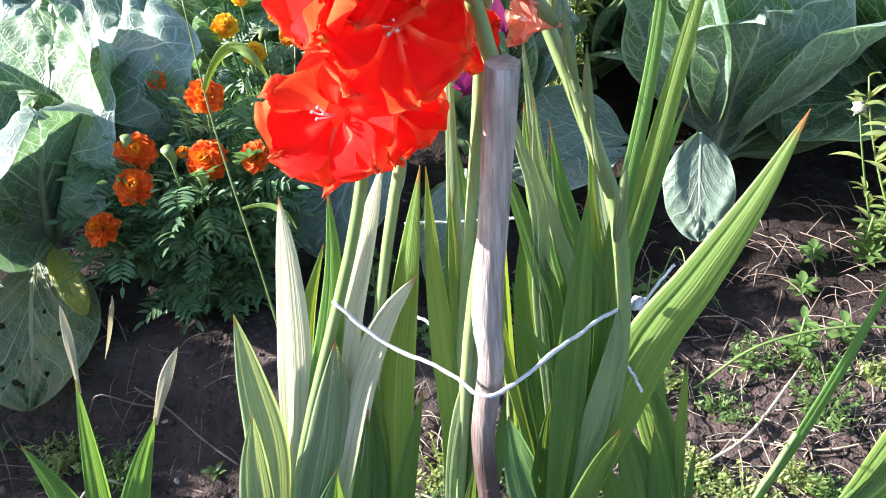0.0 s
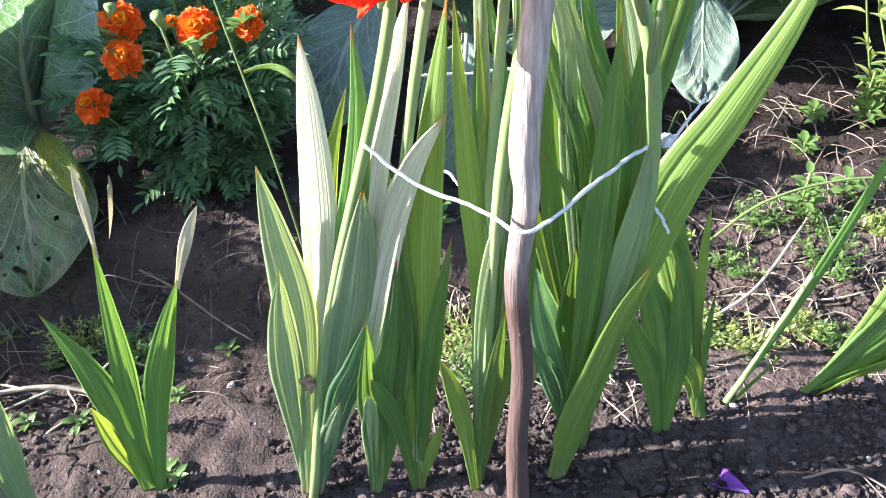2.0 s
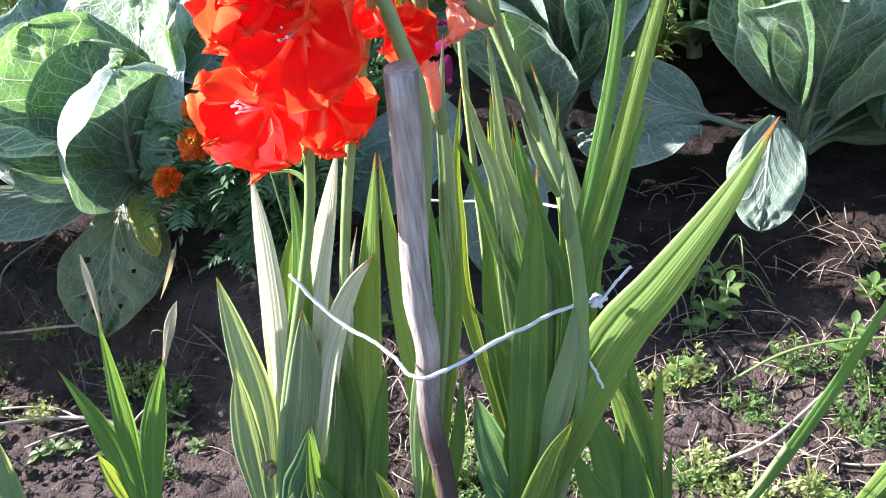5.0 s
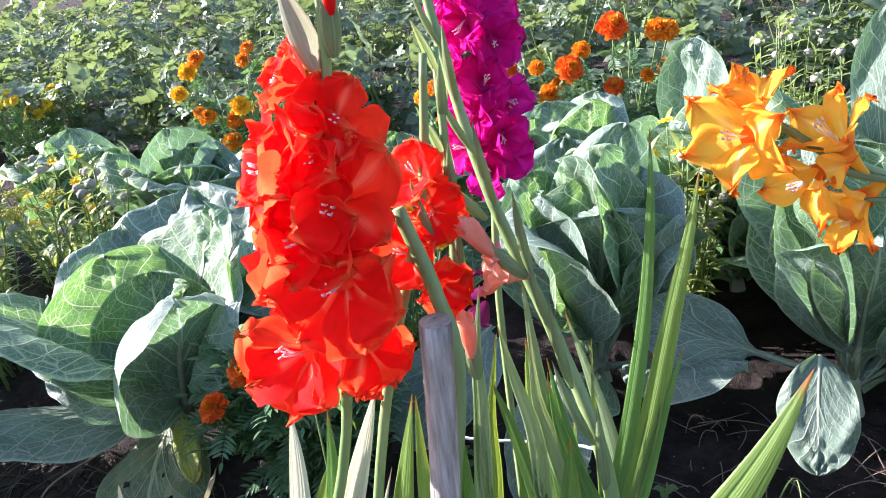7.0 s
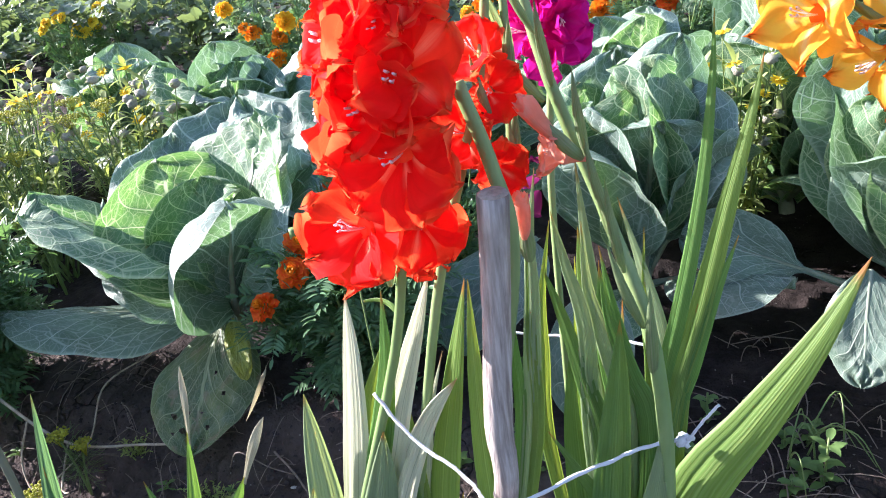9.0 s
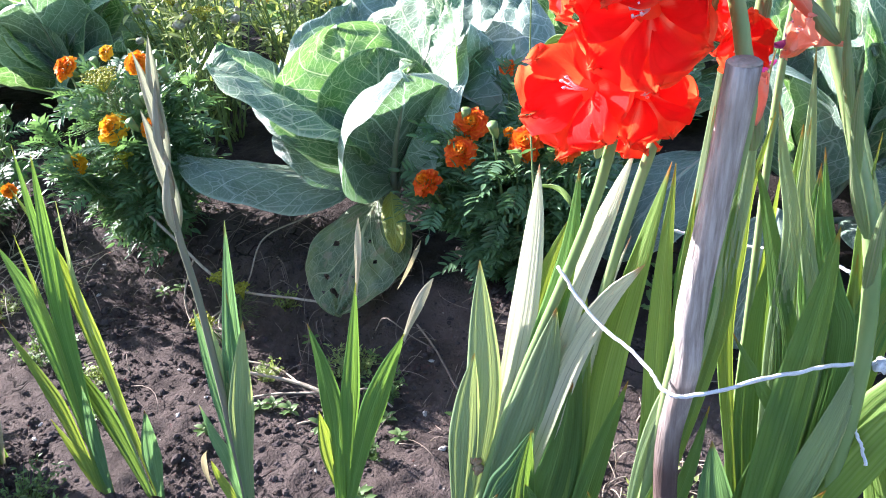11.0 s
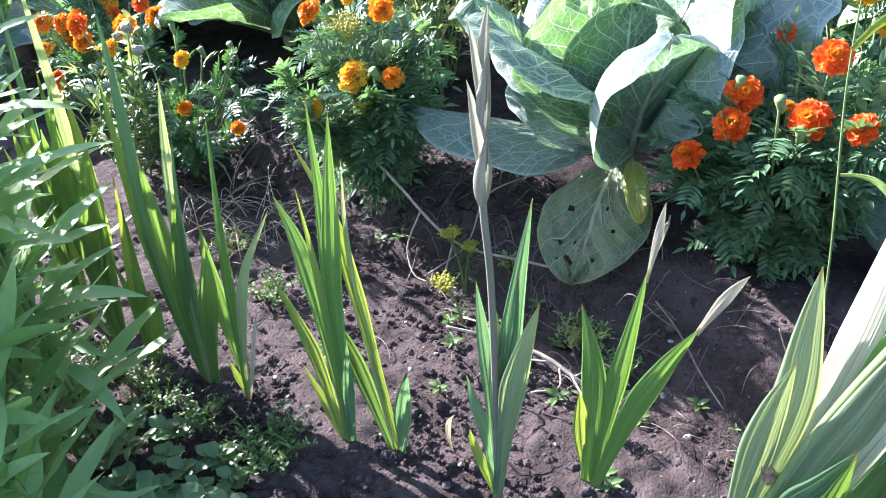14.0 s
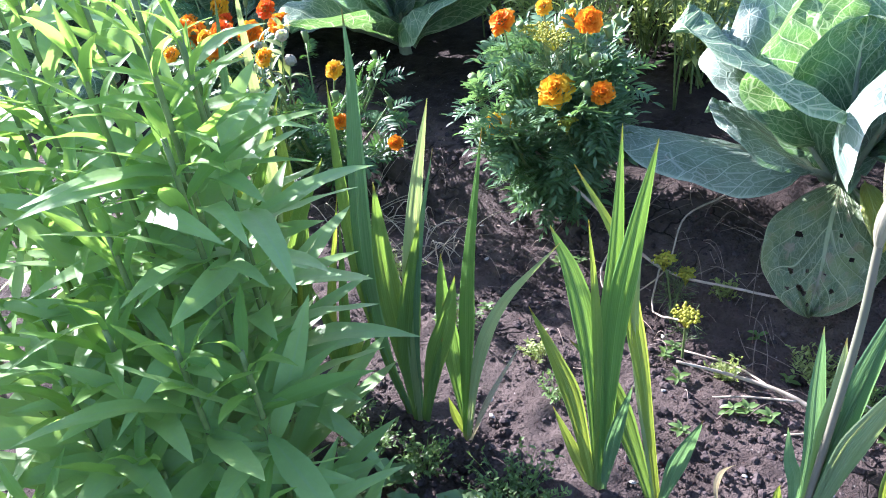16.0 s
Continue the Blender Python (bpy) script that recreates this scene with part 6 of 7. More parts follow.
for at, seed, m in (((-2.05, 1.0, 0.02), 5, FERNY), ((-1.12, 2.95, 0.05), 7, FERNY_LIT), ((-2.55, 3.0, 0.05), 20, FERNY), ((-0.35, 2.60, 0.05), 21, FERNY_LIT)):
    rng = np.random.default_rng(seed)
    tall = 0.42 if at[1] > 2 else 0.28
    fl = []
    for k in range(13):
        a, q = rng.random() * 6.28, 0.20 * math.sqrt(rng.random())
        mm = (FO, FG, FR, FO)[rng.integers(4)] if seed != 20 else FLOWER_YELLOW
        fl.append((at[0] + q * math.cos(a), at[1] + q * math.sin(a), at[2] + tall * rng.uniform(0.72, 1.05), mm, rng.uniform(1.0, 1.5)))
    marigold(at, "marigold bush full of orange flowers farther back", 0.22, tall * 1.1, fl, 330, m, seed)
FAR_RIGHT = ((0.076, 0.584, 1.6), (0.20, 0.557, 1.4), (0.225, 0.550, 1.2), (-0.054, 0.473, 1.5), (-0.12, 0.392, 1.4), (-0.165, 0.472, 0.9), (0.075, 0.413, 1.1), (0.165, 0.432, 0.8), (0.22, 0.444, 1.1), (0.259, 0.473, 1.1), (-0.02, 0.52, 1.0), (-0.10, 0.42, 0.8))
FAR_LEFT = ((-1.213, 0.621, 1.1), (-1.28, 0.58, 1.1), (-1.081, 0.598, 0.9), (-1.018, 0.640, 0.9), (-1.335, 0.510, 1.0), (-1.291, 0.437, 0.9), (-1.225, 0.433, 1.1), (-1.109, 0.458, 1.2), (-1.156, 0.405, 1.3), (-1.15, 0.347, 1.2), (-1.395, 0.358, 1.0), (-1.49, 0.322, 1.0))
for x0, y0, rows, hh, seed, far_mats in ((0.05, 2.78, FAR_RIGHT, 0.50, 8, (FR, FO, FO)), (-1.22, 2.62, FAR_LEFT, 0.50, 6, (FO, FG, FO))):
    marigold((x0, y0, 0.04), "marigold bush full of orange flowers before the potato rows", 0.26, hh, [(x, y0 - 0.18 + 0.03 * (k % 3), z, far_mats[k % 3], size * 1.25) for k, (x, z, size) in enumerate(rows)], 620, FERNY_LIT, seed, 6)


# ---- herbs and weeds behind ----
def ball(r, seed=0):
    s, th = np.linspace(0.05, 0.95, 6)[:, None] * np.pi, np.linspace(0, 2 * np.pi, 8, endpoint=False)[None]
    k = r * (1 + 0.25 * np.sin(th * 3 + seed + s * 5))
    return sheet(np.stack([k * np.sin(s) * np.cos(th), k * np.sin(s) * np.sin(th), r * 0.8 * np.cos(s) + 0 * th], -1), True)


DAISY = {}


def daisy_mesh():
    if "d" not in DAISY:
        h = Heap()
        for k in range(11):
            h.add(lance(0.015, 0.0062, 0.15, 4, 0.2), Matrix.Rotation(k * 0.571, 4, "Z") @ Matrix.Translation((0, 0.003, 0)) @ Matrix.Rotation(0.3, 4, "X"))
        h.add(ball(0.005), Matrix.Translation((0, 0, 0.002)))
        DAISY["d"] = h.mesh("flower", FLOWER_YELLOW)
        DAISY["s"] = mesh_of("seed_head", *ball(0.0115, 2), SEEDHEAD)
    return DAISY


def flowering_herb(at, seed, spread, height, daisies, heads, stems_n=26):
    rng = np.random.default_rng(seed)
    root = thing("flowering_herb", at, "straggly yellow-green herb with seed heads and small yellow flowers", "herb", "herbs behind the cabbages")
    lf = Heap()
    tops = []
    for k in range(stems_n):
        a, q = rng.random() * 6.28, spread * math.sqrt(rng.random())
        e = np.array([q * math.cos(a), q * math.sin(a), height * rng.uniform(0.55, 1.05)])
        line = bez((rng.normal(0, 0.03), rng.normal(0, 0.03), -0.01), (e[0] * 0.7, e[1] * 0.7, e[2] * 0.5), e, 10)
        part("stem", mesh_of("stem", *tube(line, (0.0026, 0.0013), 5), GREEN_STEM), root)
        tops.append(e)
        for j in range(15):
            p = line[rng.integers(2, 10)]
            m = Matrix.Translation(tuple(p)) @ Matrix.Rotation(rng.random() * 6.28, 4, "Z") @ Matrix.Rotation(radians(rng.normal(25, 25)), 4, "X") @ Matrix.Scale(rng.uniform(0.6, 1.3), 4)
            lf.add(lance(0.042, 0.011, 0.25, 5, 0.3), m)
    part("foliage", lf.mesh("foliage", HERB), root, "", None, "stuff")
    d = daisy_mesh()
    for k in range(min(heads + daisies, len(tops))):
        way = (rng.normal(0, 0.3), rng.normal(-0.25, 0.3), 1)
        name = "seed_head" if k < heads else "flower"
        part(name, d["s" if k < heads else "d"], root, "", facing(tuple(tops[k]), way, k * 40, rng.uniform(0.8, 1.25)))


for i, (x, y, sp, hh) in enumerate(((-1.20, 1.42, 0.15, 0.46), (-1.02, 1.62, 0.14, 0.42), (-1.42, 1.56, 0.18, 0.48), (-1.20, 1.72, 0.15, 0.44), (-1.66, 1.70, 0.18, 0.45), (0.30, 1.86, 0.08, 0.46), (0.66, 2.35, 0.14, 0.50), (0.52, 2.42, 0.12, 0.55), (0.85, 1.36, 0.14, 0.40))):
    flowering_herb(on_ground(x, y), 100 + i, sp, hh, 6 if i < 6 else 2, 14, 26)
flowering_herb((-1.62, 0.80, 0.0), 120, 0.12, 0.36, 5, 4, 12)


def compound(seed):
    rng = np.random.default_rng(seed)
    h = Heap()
    h.add(tube(bez((0, 0, 0), (0, 0.07, 0.02), (0, 0.13, 0.0), 5), (0.0016, 0.001), 4))
    for k, y in enumerate((0.05, 0.085, 0.115)):
        for sgn in (-1, 1):
            m = Matrix.Translation((0, y, 0.012)) @ Matrix.Rotation(radians(-sgn * (62 - 6 * k)), 4, "Z") @ Matrix.Rotation(radians(rng.normal(-5, 14)), 4, "X")
            h.add(lance(0.060, 0.042, 0.1, 6, 0.25, 5, 0.3, seed + k), m)
    h.add(lance(0.074, 0.052, 0.1, 6, 0.25, 5, 0.3, seed), Matrix.Translation((0, 0.13, 0.0)))
    return h.piece()


COMPOUND = [compound(s) for s in range(3)]


def potato_plant(at, seed, spread, height, count=70):
    rng = np.random.default_rng(seed)
    root = thing("potato_plant", at, "leafy green potato plant in the back rows", "plant", "back rows")
    lf = Heap()
    lines = []
    for k in range(8):
        a, q = rng.random() * 6.28, spread * rng.uniform(0.4, 1)
        e = np.array([q * math.cos(a), q * math.sin(a), height * rng.uniform(0.7, 1.05)])
        line = bez((0, 0, -0.02), (e[0] * 0.6, e[1] * 0.6, e[2] * 0.55), e, 9)
        lines.append(line)
        part("stem", mesh_of("stem", *tube(line, (0.005, 0.0025), 5), GREEN_STEM), root)
    for k in range(count):
        p = lines[rng.integers(8)][rng.integers(2, 9)]
        m = Matrix.Translation(tuple(p)) @ Matrix.Rotation(rng.random() * 6.28, 4, "Z") @ Matrix.Rotation(radians(rng.normal(2, 28)), 4, "X") @ Matrix.Rotation(radians(rng.normal(0, 20)), 4, "Y") @ Matrix.Scale(rng.uniform(0.7, 1.2), 4)
        lf.add(COMPOUND[rng.integers(3)], m)
    part("foliage", lf.mesh("foliage", TOPS), root, "", None, "stuff")


rng = np.random.default_rng(77)
potato = 0
for row, y in enumerate((3.15, 3.75, 4.45, 5.25, 6.3)):
    for x in np.arange(-4.6 - row * 0.5, 2.2 + row * 0.3, 0.42 + 0.06 * row):
        if row == 0 and -0.7 < x < -0.25:
            continue
        potato += 1
        potato_plant((x + rng.normal(0, 0.06), y + rng.normal(0, 0.10), 0.03), 300 + potato, 0.26 + 0.03 * row, rng.uniform(0.42, 0.58) + 0.05 * row, 48)


def hedge():
    """Rough growth that closes the garden far behind and round about."""
    h = Heap()
    r = np.random.default_rng(5)
    for k in range(2600):
        a = r.random() * 6.28
        q = r.uniform(8.5, 13)
        x, y = q * math.sin(a) - 0.4, q * math.cos(a) + 1
        m = Matrix.Translation((x, y, r.uniform(0.05, 0.9) * (1.5 if q > 10 else 0.8))) @ Matrix.Rotation(r.random() * 6.28, 4, "Z") @ Matrix.Rotation(radians(r.normal(10, 35)), 4, "X") @ Matrix.Scale(r.uniform(1.6, 3.4), 4)
        h.add(COMPOUND[r.integers(3)], m)
    solo("far_growth", h.mesh("far_growth", TOPS), "dense green rough growth round the garden", "growth", "", "stuff")


hedge()


def dill(at, seed, height, umbels, hairs=40, spread=0.09):
    r = np.random.default_rng(seed)
    root = thing("dill", at, "thin dill plant with yellow umbels and thread-like leaves", "dill", "dill")
    hr, um = Heap(), []
    o = np.array(at)
    for (x, y, z, size) in umbels:
        e = np.array([x, y, z]) - o
        line = bez((0, 0, -0.01), (e[0] * 0.3, e[1] * 0.3, e[2] * 0.7), e, 10)
        part("stem", mesh_of("stem", *tube(line, (0.0025, 0.0014), 5), GREEN_STEM), root)
        h = Heap()
        for k in range(22):
            a, q = k * 2.4, size * math.sqrt((k + 0.5) / 22)
            tip = e + np.array([q * math.cos(a), q * math.sin(a), 0.014 - 0.12 * q])
            h.add(tube(np.array([e - [0, 0, 0.015], tip]), 0.0005, 3))
            for j in range(5):
                h.add(ball(0.0022), Matrix.Translation(tuple(tip + r.normal(0, 0.0042, 3) * [1, 1, 0.4])))
        um.append(h)
        for k in range(hairs):
            p = line[r.integers(3, 9)]
            d = unit(r.normal(0, 1, 3) + [0, 0, 0.5])
            q = p + d * r.uniform(0.02, spread)
            hr.add(tube(bez(p, (p + q) / 2 + [0, 0, 0.008], q, 4), (0.0006, 0.0003), 3))
            for j in range(3):
                d2 = unit(d + r.normal(0, 0.6, 3))
                hr.add(tube(np.array([(p + q) / 2, (p + q) / 2 + d2 * 0.022]), 0.0003, 3))
    part("feathery_foliage", hr.mesh("feathery_foliage", DILL), root, "", None, "stuff")
    for h in um:
        part("umbel", h.mesh("umbel", UMBEL), root, "yellow flat flower umbel")


dill((-0.93, 1.02, 0.05), 1, 0.4, [(-1.012, 1.020, 0.408, 0.030), (-0.955, 0.985, 0.415, 0.026), (-0.905, 0.95, 0.29, 0.010)], 60)
dill((-0.62, 0.86, -0.01), 2, 0.14, [(-0.592, 0.800, 0.130, 0.016)], 8, 0.03)
dill((-0.68, 0.93, 0.0), 3, 0.12, [(-0.70, 0.93, 0.105, 0.014), (-0.665, 0.94, 0.085, 0.010)], 26, 0.04)
dill((-1.28, 1.50, 0.08), 4, 0.5, [(-1.30, 1.46, 0.52, 0.03), (-1.16, 1.48, 0.50, 0.026), (-1.08, 1.52, 0.49, 0.024)], 40)

dill((-1.12, 1.36, 0.085), 5, 0.45, [(-1.16, 1.33, 0.46, 0.030), (-1.08, 1.34, 0.43, 0.026), (-1.13, 1.40, 0.50, 0.028)], 40)
dill((-0.98, 1.46, 0.085), 6, 0.45, [(-1.00, 1.43, 0.48, 0.028), (-0.93, 1.47, 0.50, 0.024)], 40)

# ---- lance-leaved plants in front ----
LANCES = [mesh_of("leaf", *lance(0.168, 0.0262, a, 9, 0.16, 5, 0.12, s, 0.45), LILY) for s, a in enumerate((0.10, 0.22, 0.36, 0.0))]
LANCES_YOUNG = [mesh_of("leaf", *lance(0.115, 0.0190, a, 8, 0.3, 5, 0.12, s, 0.45), LILY_YOUNG) for s, a in enumerate((0.15, 0.35))]


def lance_plant(at, height, lean, seed, size=1.0, leaves=40):
    r = np.random.default_rng(seed)
    root = thing("leafy_plant", at, "lush leafy plant with whorls of lance-shaped green leaves", "plant", "lance-leaved plants")
    e = np.array([lean[0], lean[1], height])
    line = bez((0, 0, -0.01), (lean[0] * 0.2, lean[1] * 0.2, height * 0.6), e, 14)
    part("stem", mesh_of("stem", *tube(line, (0.0045, 0.003), 7), GREEN_STEM), root)
    for k in range(leaves):
        s = 0.12 + 0.88 * (k / leaves) ** 0.85
        i = s * 13
        p = line[int(i)] + (line[min(13, int(i) + 1)] - line[int(i)]) * (i - int(i))
        young = s > 0.76
        up = 34 + 30 * max(0, (s - 0.78) / 0.22) + r.normal(0, 13) - 14 * (1 - s)
        sc = size * (1.05 - 0.5 * max(0, (s - 0.75) / 0.25)) * r.uniform(0.8, 1.12)
        m = Matrix.Translation(tuple(p)) @ Matrix.Rotation(radians(137.5 * k + r.normal(0, 10)), 4, "Z") @ Matrix.Rotation(radians(up), 4, "X") @ Matrix.Rotation(radians(r.normal(0, 16)), 4, "Y") @ Matrix.Scale(sc, 4)
        part("leaf", (LANCES_YOUNG[k % 2] if young else LANCES[int(r.integers(4))]), root, "", m)


LANCE_AT = (
    (-0.890, 0.320, 0.660), (-0.900, 0.330, 0.630), (-0.870, 0.265, 0.580), (-0.890, 0.285, 0.670), (-0.960, 0.320, 0.690), (-1.010, 0.330, 0.660), (-1.110, 0.330, 0.670), (-0.950, 0.245, 0.660), (-0.935, 0.200, 0.400), (-0.905, 0.195, 0.500), (-0.975, 0.200, 0.540), (-1.130, 0.250, 0.600), (-0.825, 0.130, 0.270),
    (-0.815, 0.110, 0.310), (-0.905, 0.100, 0.380), (-1.005, 0.130, 0.400), (-1.105, 0.190, 0.520), (-1.060, 0.100, 0.460), (-1.205, 0.240, 0.580), (-0.755, 0.060, 0.230), (-0.865, 0.020, 0.300), (-0.675, 0.085, 0.190), (-0.745, 0.100, 0.240), (-0.880, 0.150, 0.420),
)
rng = np.random.default_rng(15)
FRINGE = ((-0.60, 0.150, 0.150), (-0.655, 0.190, 0.240), (-0.70, 0.160, 0.290), (-0.765, 0.225, 0.400), (-0.63, 0.080, 0.120), (-0.80, 0.18, 0.42))
# Taller plants added on the left, mostly unseen, to shade those in view.
SHADE_PLANTS = tuple((-1.22 - 0.14 * (k // 4) + rng.normal(0, 0.03), 0.06 + 0.11 * (k % 4) + rng.normal(0, 0.03), rng.uniform(0.66, 0.76)) for k in range(4)) + tuple((-1.50 - 0.17 * (k // 6) + rng.normal(0, 0.02), -0.10 + 0.115 * (k % 6) + rng.normal(0, 0.02), rng.uniform(0.92, 1.04)) for k in range(12))
for i, (x, y, hh) in enumerate(LANCE_AT + FRINGE + SHADE_PLANTS):
    lance_plant((x, y, 0.004), hh, (0.0, 0.0), 500 + i, 1.0 if hh > 0.3 else 0.85, 26 if hh > 0.3 else 20)


# ---- small weeds ----
def rosette(at, seed, count, L, W, up, label, mat=WEED, name="weed", group="small weeds", tall=0.0):
    r = np.random.default_rng(seed)
    root = thing(name, at, label, "weed", group)
    for k in range(count):
        m = Matrix.Translation((0, 0, tall * k / count)) @ Matrix.Rotation(radians(137.5 * k), 4, "Z") @ Matrix.Rotation(radians(up + r.normal(0, 10)), 4, "X") @ Matrix.Scale(r.uniform(0.7, 1.1), 4)
        key = (L, W, mat.name)
        if key not in POMS:
            POMS[key] = mesh_of("leaf", *lance(L, W, 0.25, 6, 0.25, 5, 0.15, seed, 0.5), mat)
        part("leaf", POMS[key], root, "", m)
    if tall:
        part("stem", mesh_of("stem", *tube(np.array([[0, 0, -0.005], [0, 0, tall]]), 0.0018, 5), GREEN_STEM), root)


rosette(on_ground(-0.822, 0.342), 1, 16, 0.052, 0.011, 30, "small star-shaped weed with narrow pale leaves", COVER, tall=0.05)
rng = np.random.default_rng(21)
for k in range(46):
    x, y = rng.uniform(-0.92, -0.56), rng.uniform(0.27, 0.42)
    if y < 0.30 + 0.25 * (x + 0.7) or (x + 0.82) ** 2 + (y - 0.34) ** 2 < 0.002:
        continue
    rosette(on_ground(x, y, 0.002), 40 + k, 7, 0.030, 0.022, 26, "low round-leaved ground weed", COVER, "ground_weed", "ground weeds", 0.028)


def thread_weed(at, seed, r0, h0, n, label, mat=WEED):
    r = np.random.default_rng(seed)
    h = Heap()
    for k in range(n):
        a, q = r.random() * 6.28, r0 * math.sqrt(r.random())
        e = np.array([q * math.cos(a), q * math.sin(a), h0 * r.uniform(0.3, 1)])
        line = bez((e[0] * 0.3, e[1] * 0.3, -0.004), (e[0] * 0.6, e[1] * 0.6, e[2] * 0.7), e, 5)
        h.add(tube(line, (0.0008, 0.0004), 3))
        for j in range(7):
            p = line[r.integers(1, 5)] + r.normal(0, 0.001, 3)
            m = Matrix.Translation(tuple(p)) @ Matrix.Rotation(r.random() * 6.28, 4, "Z") @ Matrix.Rotation(radians(r.normal(30, 25)), 4, "X")
            h.add(lance(0.009, 0.0028, 0.2, 4, 0.2), m)
    ob = thing("fine_weed", at, label, "weed", "fine weeds")
    part("sprig_tuft", h.mesh("sprig_tuft", mat), ob, "", None, "stuff")


thread_weed(on_ground(-0.655, 0.475), 1, 0.075, 0.055, 90, "low fine-leaved grey-green weed")
for i, (x, y) in enumerate(((-0.88, 0.42), (-0.96, 0.44), (-1.05, 0.40), (-0.79, 0.44))):
    thread_weed(on_ground(x, y), 30 + i, 0.05, 0.05, 40, "low fine-leaved grey-green weed", WEED)
for i, (x, y, r0, n) in enumerate(((-0.10, 0.88, 0.05, 40), (-0.05, 0.93, 0.05, 40), (0.13, 0.86, 0.06, 60), (0.10, 0.93, 0.05, 40), (0.26, 0.90, 0.06, 40), (-0.44, 0.955, 0.05, 60), (-0.36, 0.93, 0.04, 40), (-0.55, 0.86, 0.03, 24), (-0.28, 0.80, 0.02, 14), (-0.62, 1.0, 0.03, 18), (0.62, 1.02, 0.05, 40), (0.70, 0.95, 0.04, 30), (0.55, 1.10, 0.05, 30), (-0.80, 0.72, 0.03, 20), (-0.95, 0.70, 0.05, 30), (-1.15, 0.75, 0.06, 36), (-0.72, 0.66, 0.025, 16))):
    thread_weed(on_ground(x, y), 60 + i, r0, 0.045, n, "small yellow-green weed tuft on the soil", (WEED, HERB)[i % 2])
rng = np.random.default_rng(44)
for k in range(16):
    thread_weed(on_ground(rng.uniform(0.36, 0.80), rng.uniform(0.86, 1.10)), 90 + k, rng.uniform(0.025, 0.05), 0.028, 26, "small yellow-green weed tuft on the soil", (HERB, WEED)[k % 3 == 0])
rng = np.random.default_rng(31)
for k in range(20):
    x, y = rng.uniform(0.42, 1.05), rng.uniform(1.12, 1.50)
    if (x - 0.50) ** 2 + (y - 1.36) ** 2 < 0.02:
        continue
    rosette(on_ground(x, y), 200 + k, 14, 0.030, 0.013, 20, "leafy green weed on the shaded bank", WEED, tall=rng.uniform(0.02, 0.09))
for k in range(26):
    x, y = rng.uniform(-0.05, 0.45), rng.uniform(1.02, 1.32)
    rosette(on_ground(x, y), 260 + k, 8, 0.022, 0.013, 25, "leafy green weed on the shaded bank", WEED, tall=rng.uniform(0.02, 0.07))
for k in range(20):
    x, y = rng.uniform(-0.95, -0.2), rng.uniform(0.70, 0.98)
    rosette(on_ground(x, y), 300 + k, 7, 0.020, 0.008, 22, "tiny seedling weed on bare soil", WEED, tall=0.012)


# ---- grass stalks, dry stems and crumbs on the soil ----
def stalk(name, pts, r, mat, label, category, n=26, side=()):
    o = np.array(pts[0])
    root = thing(name, tuple(o), label, category)
    line = smooth_line(np.array(pts) - o, n)
    part("main_stem", mesh_of("main_stem", *tube(line, r, 6, 0.15, 3), mat), root)
    for s in side:
        part("side_stem", mesh_of("side_stem", *tube(smooth_line(np.array(s) - o, 12), (r[-1] if np.size(r) > 1 else r) * 0.8, 5, 0.2, 5), mat), root)
    return root, o


g, o = stalk("grass_stalk", [(-0.085, 0.955, -0.01), (-0.105, 0.985, 0.25), (-0.150, 1.06, 0.46), (-0.165, 1.10, 0.60)], (0.0018, 0.0010), GREEN_STEM, "tall thin grass stalk with a bent leaf", "grass")
part("leaf", mesh_of("leaf", *blade(np.array((-0.155, 1.07, 0.50)) - o, np.array((-0.10, 1.06, 0.60)) - o, np.array((-0.065, 1.04, 0.515)) - o, 0.012, 10, 40, 0.5), BLADE), g)
part("leaf", mesh_of("leaf", *blade(np.array((-0.125, 1.02, 0.37)) - o, np.array((-0.07, 1.0, 0.40)) - o, np.array((-0.055, 0.99, 0.36)) - o, 0.008, 10, 40, 0.5), BLADE), g)
stalk("trailing_vine", [(-1.00, 0.985, 0.20), (-0.86, 0.96, 0.15), (-0.72, 0.955, 0.075), (-0.60, 1.00, 0.055), (-0.50, 1.02, 0.06)], (0.0030, 0.0022), STRAW, "long pale trailing dead vine", "vine",
      side=[[(-0.72, 0.955, 0.075), (-0.70, 0.90, 0.03), (-0.64, 0.87, 0.06), (-0.61, 0.83, 0.10), (-0.60, 0.81, 0.12)], [(-0.80, 0.957, 0.11), (-0.82, 0.93, 0.04), (-0.78, 0.90, 0.01), (-0.74, 0.90, 0.006)]])
stalk("dry_twig", [on_ground(-0.727, 1.24, 0.01), on_ground(-0.723, 1.18, 0.012), on_ground(-0.746, 1.08, 0.015), on_ground(-0.734, 1.00, 0.012), on_ground(-0.779, 0.925, 0.01)], (0.0020, 0.0013), STRAW, "thin winding dead stem hanging down the bank", "twig")
stalk("dead_branch", [(-0.36, 0.86, -0.004), (-0.45, 0.865, 0.012), (-0.53, 0.845, 0.022), (-0.60, 0.80, 0.045)], (0.0040, 0.0022), STRAW, "pale brown forked dead root branch on the soil", "branch",
      side=[[(-0.47, 0.86, 0.014), (-0.54, 0.875, 0.012), (-0.62, 0.86, 0.012)], [(-0.44, 0.862, 0.01), (-0.50, 0.83, 0.008), (-0.55, 0.80, 0.0)], [(-0.42, 0.86, 0.008), (-0.40, 0.83, 0.004), (-0.43, 0.80, 0.0)], [(-0.40, 0.86, 0.01), (-0.36, 0.83, 0.02), (-0.33, 0.82, 0.0)], [(-0.39, 0.86, 0.01), (-0.36, 0.89, 0.03), (-0.32, 0.90, 0.0)]])
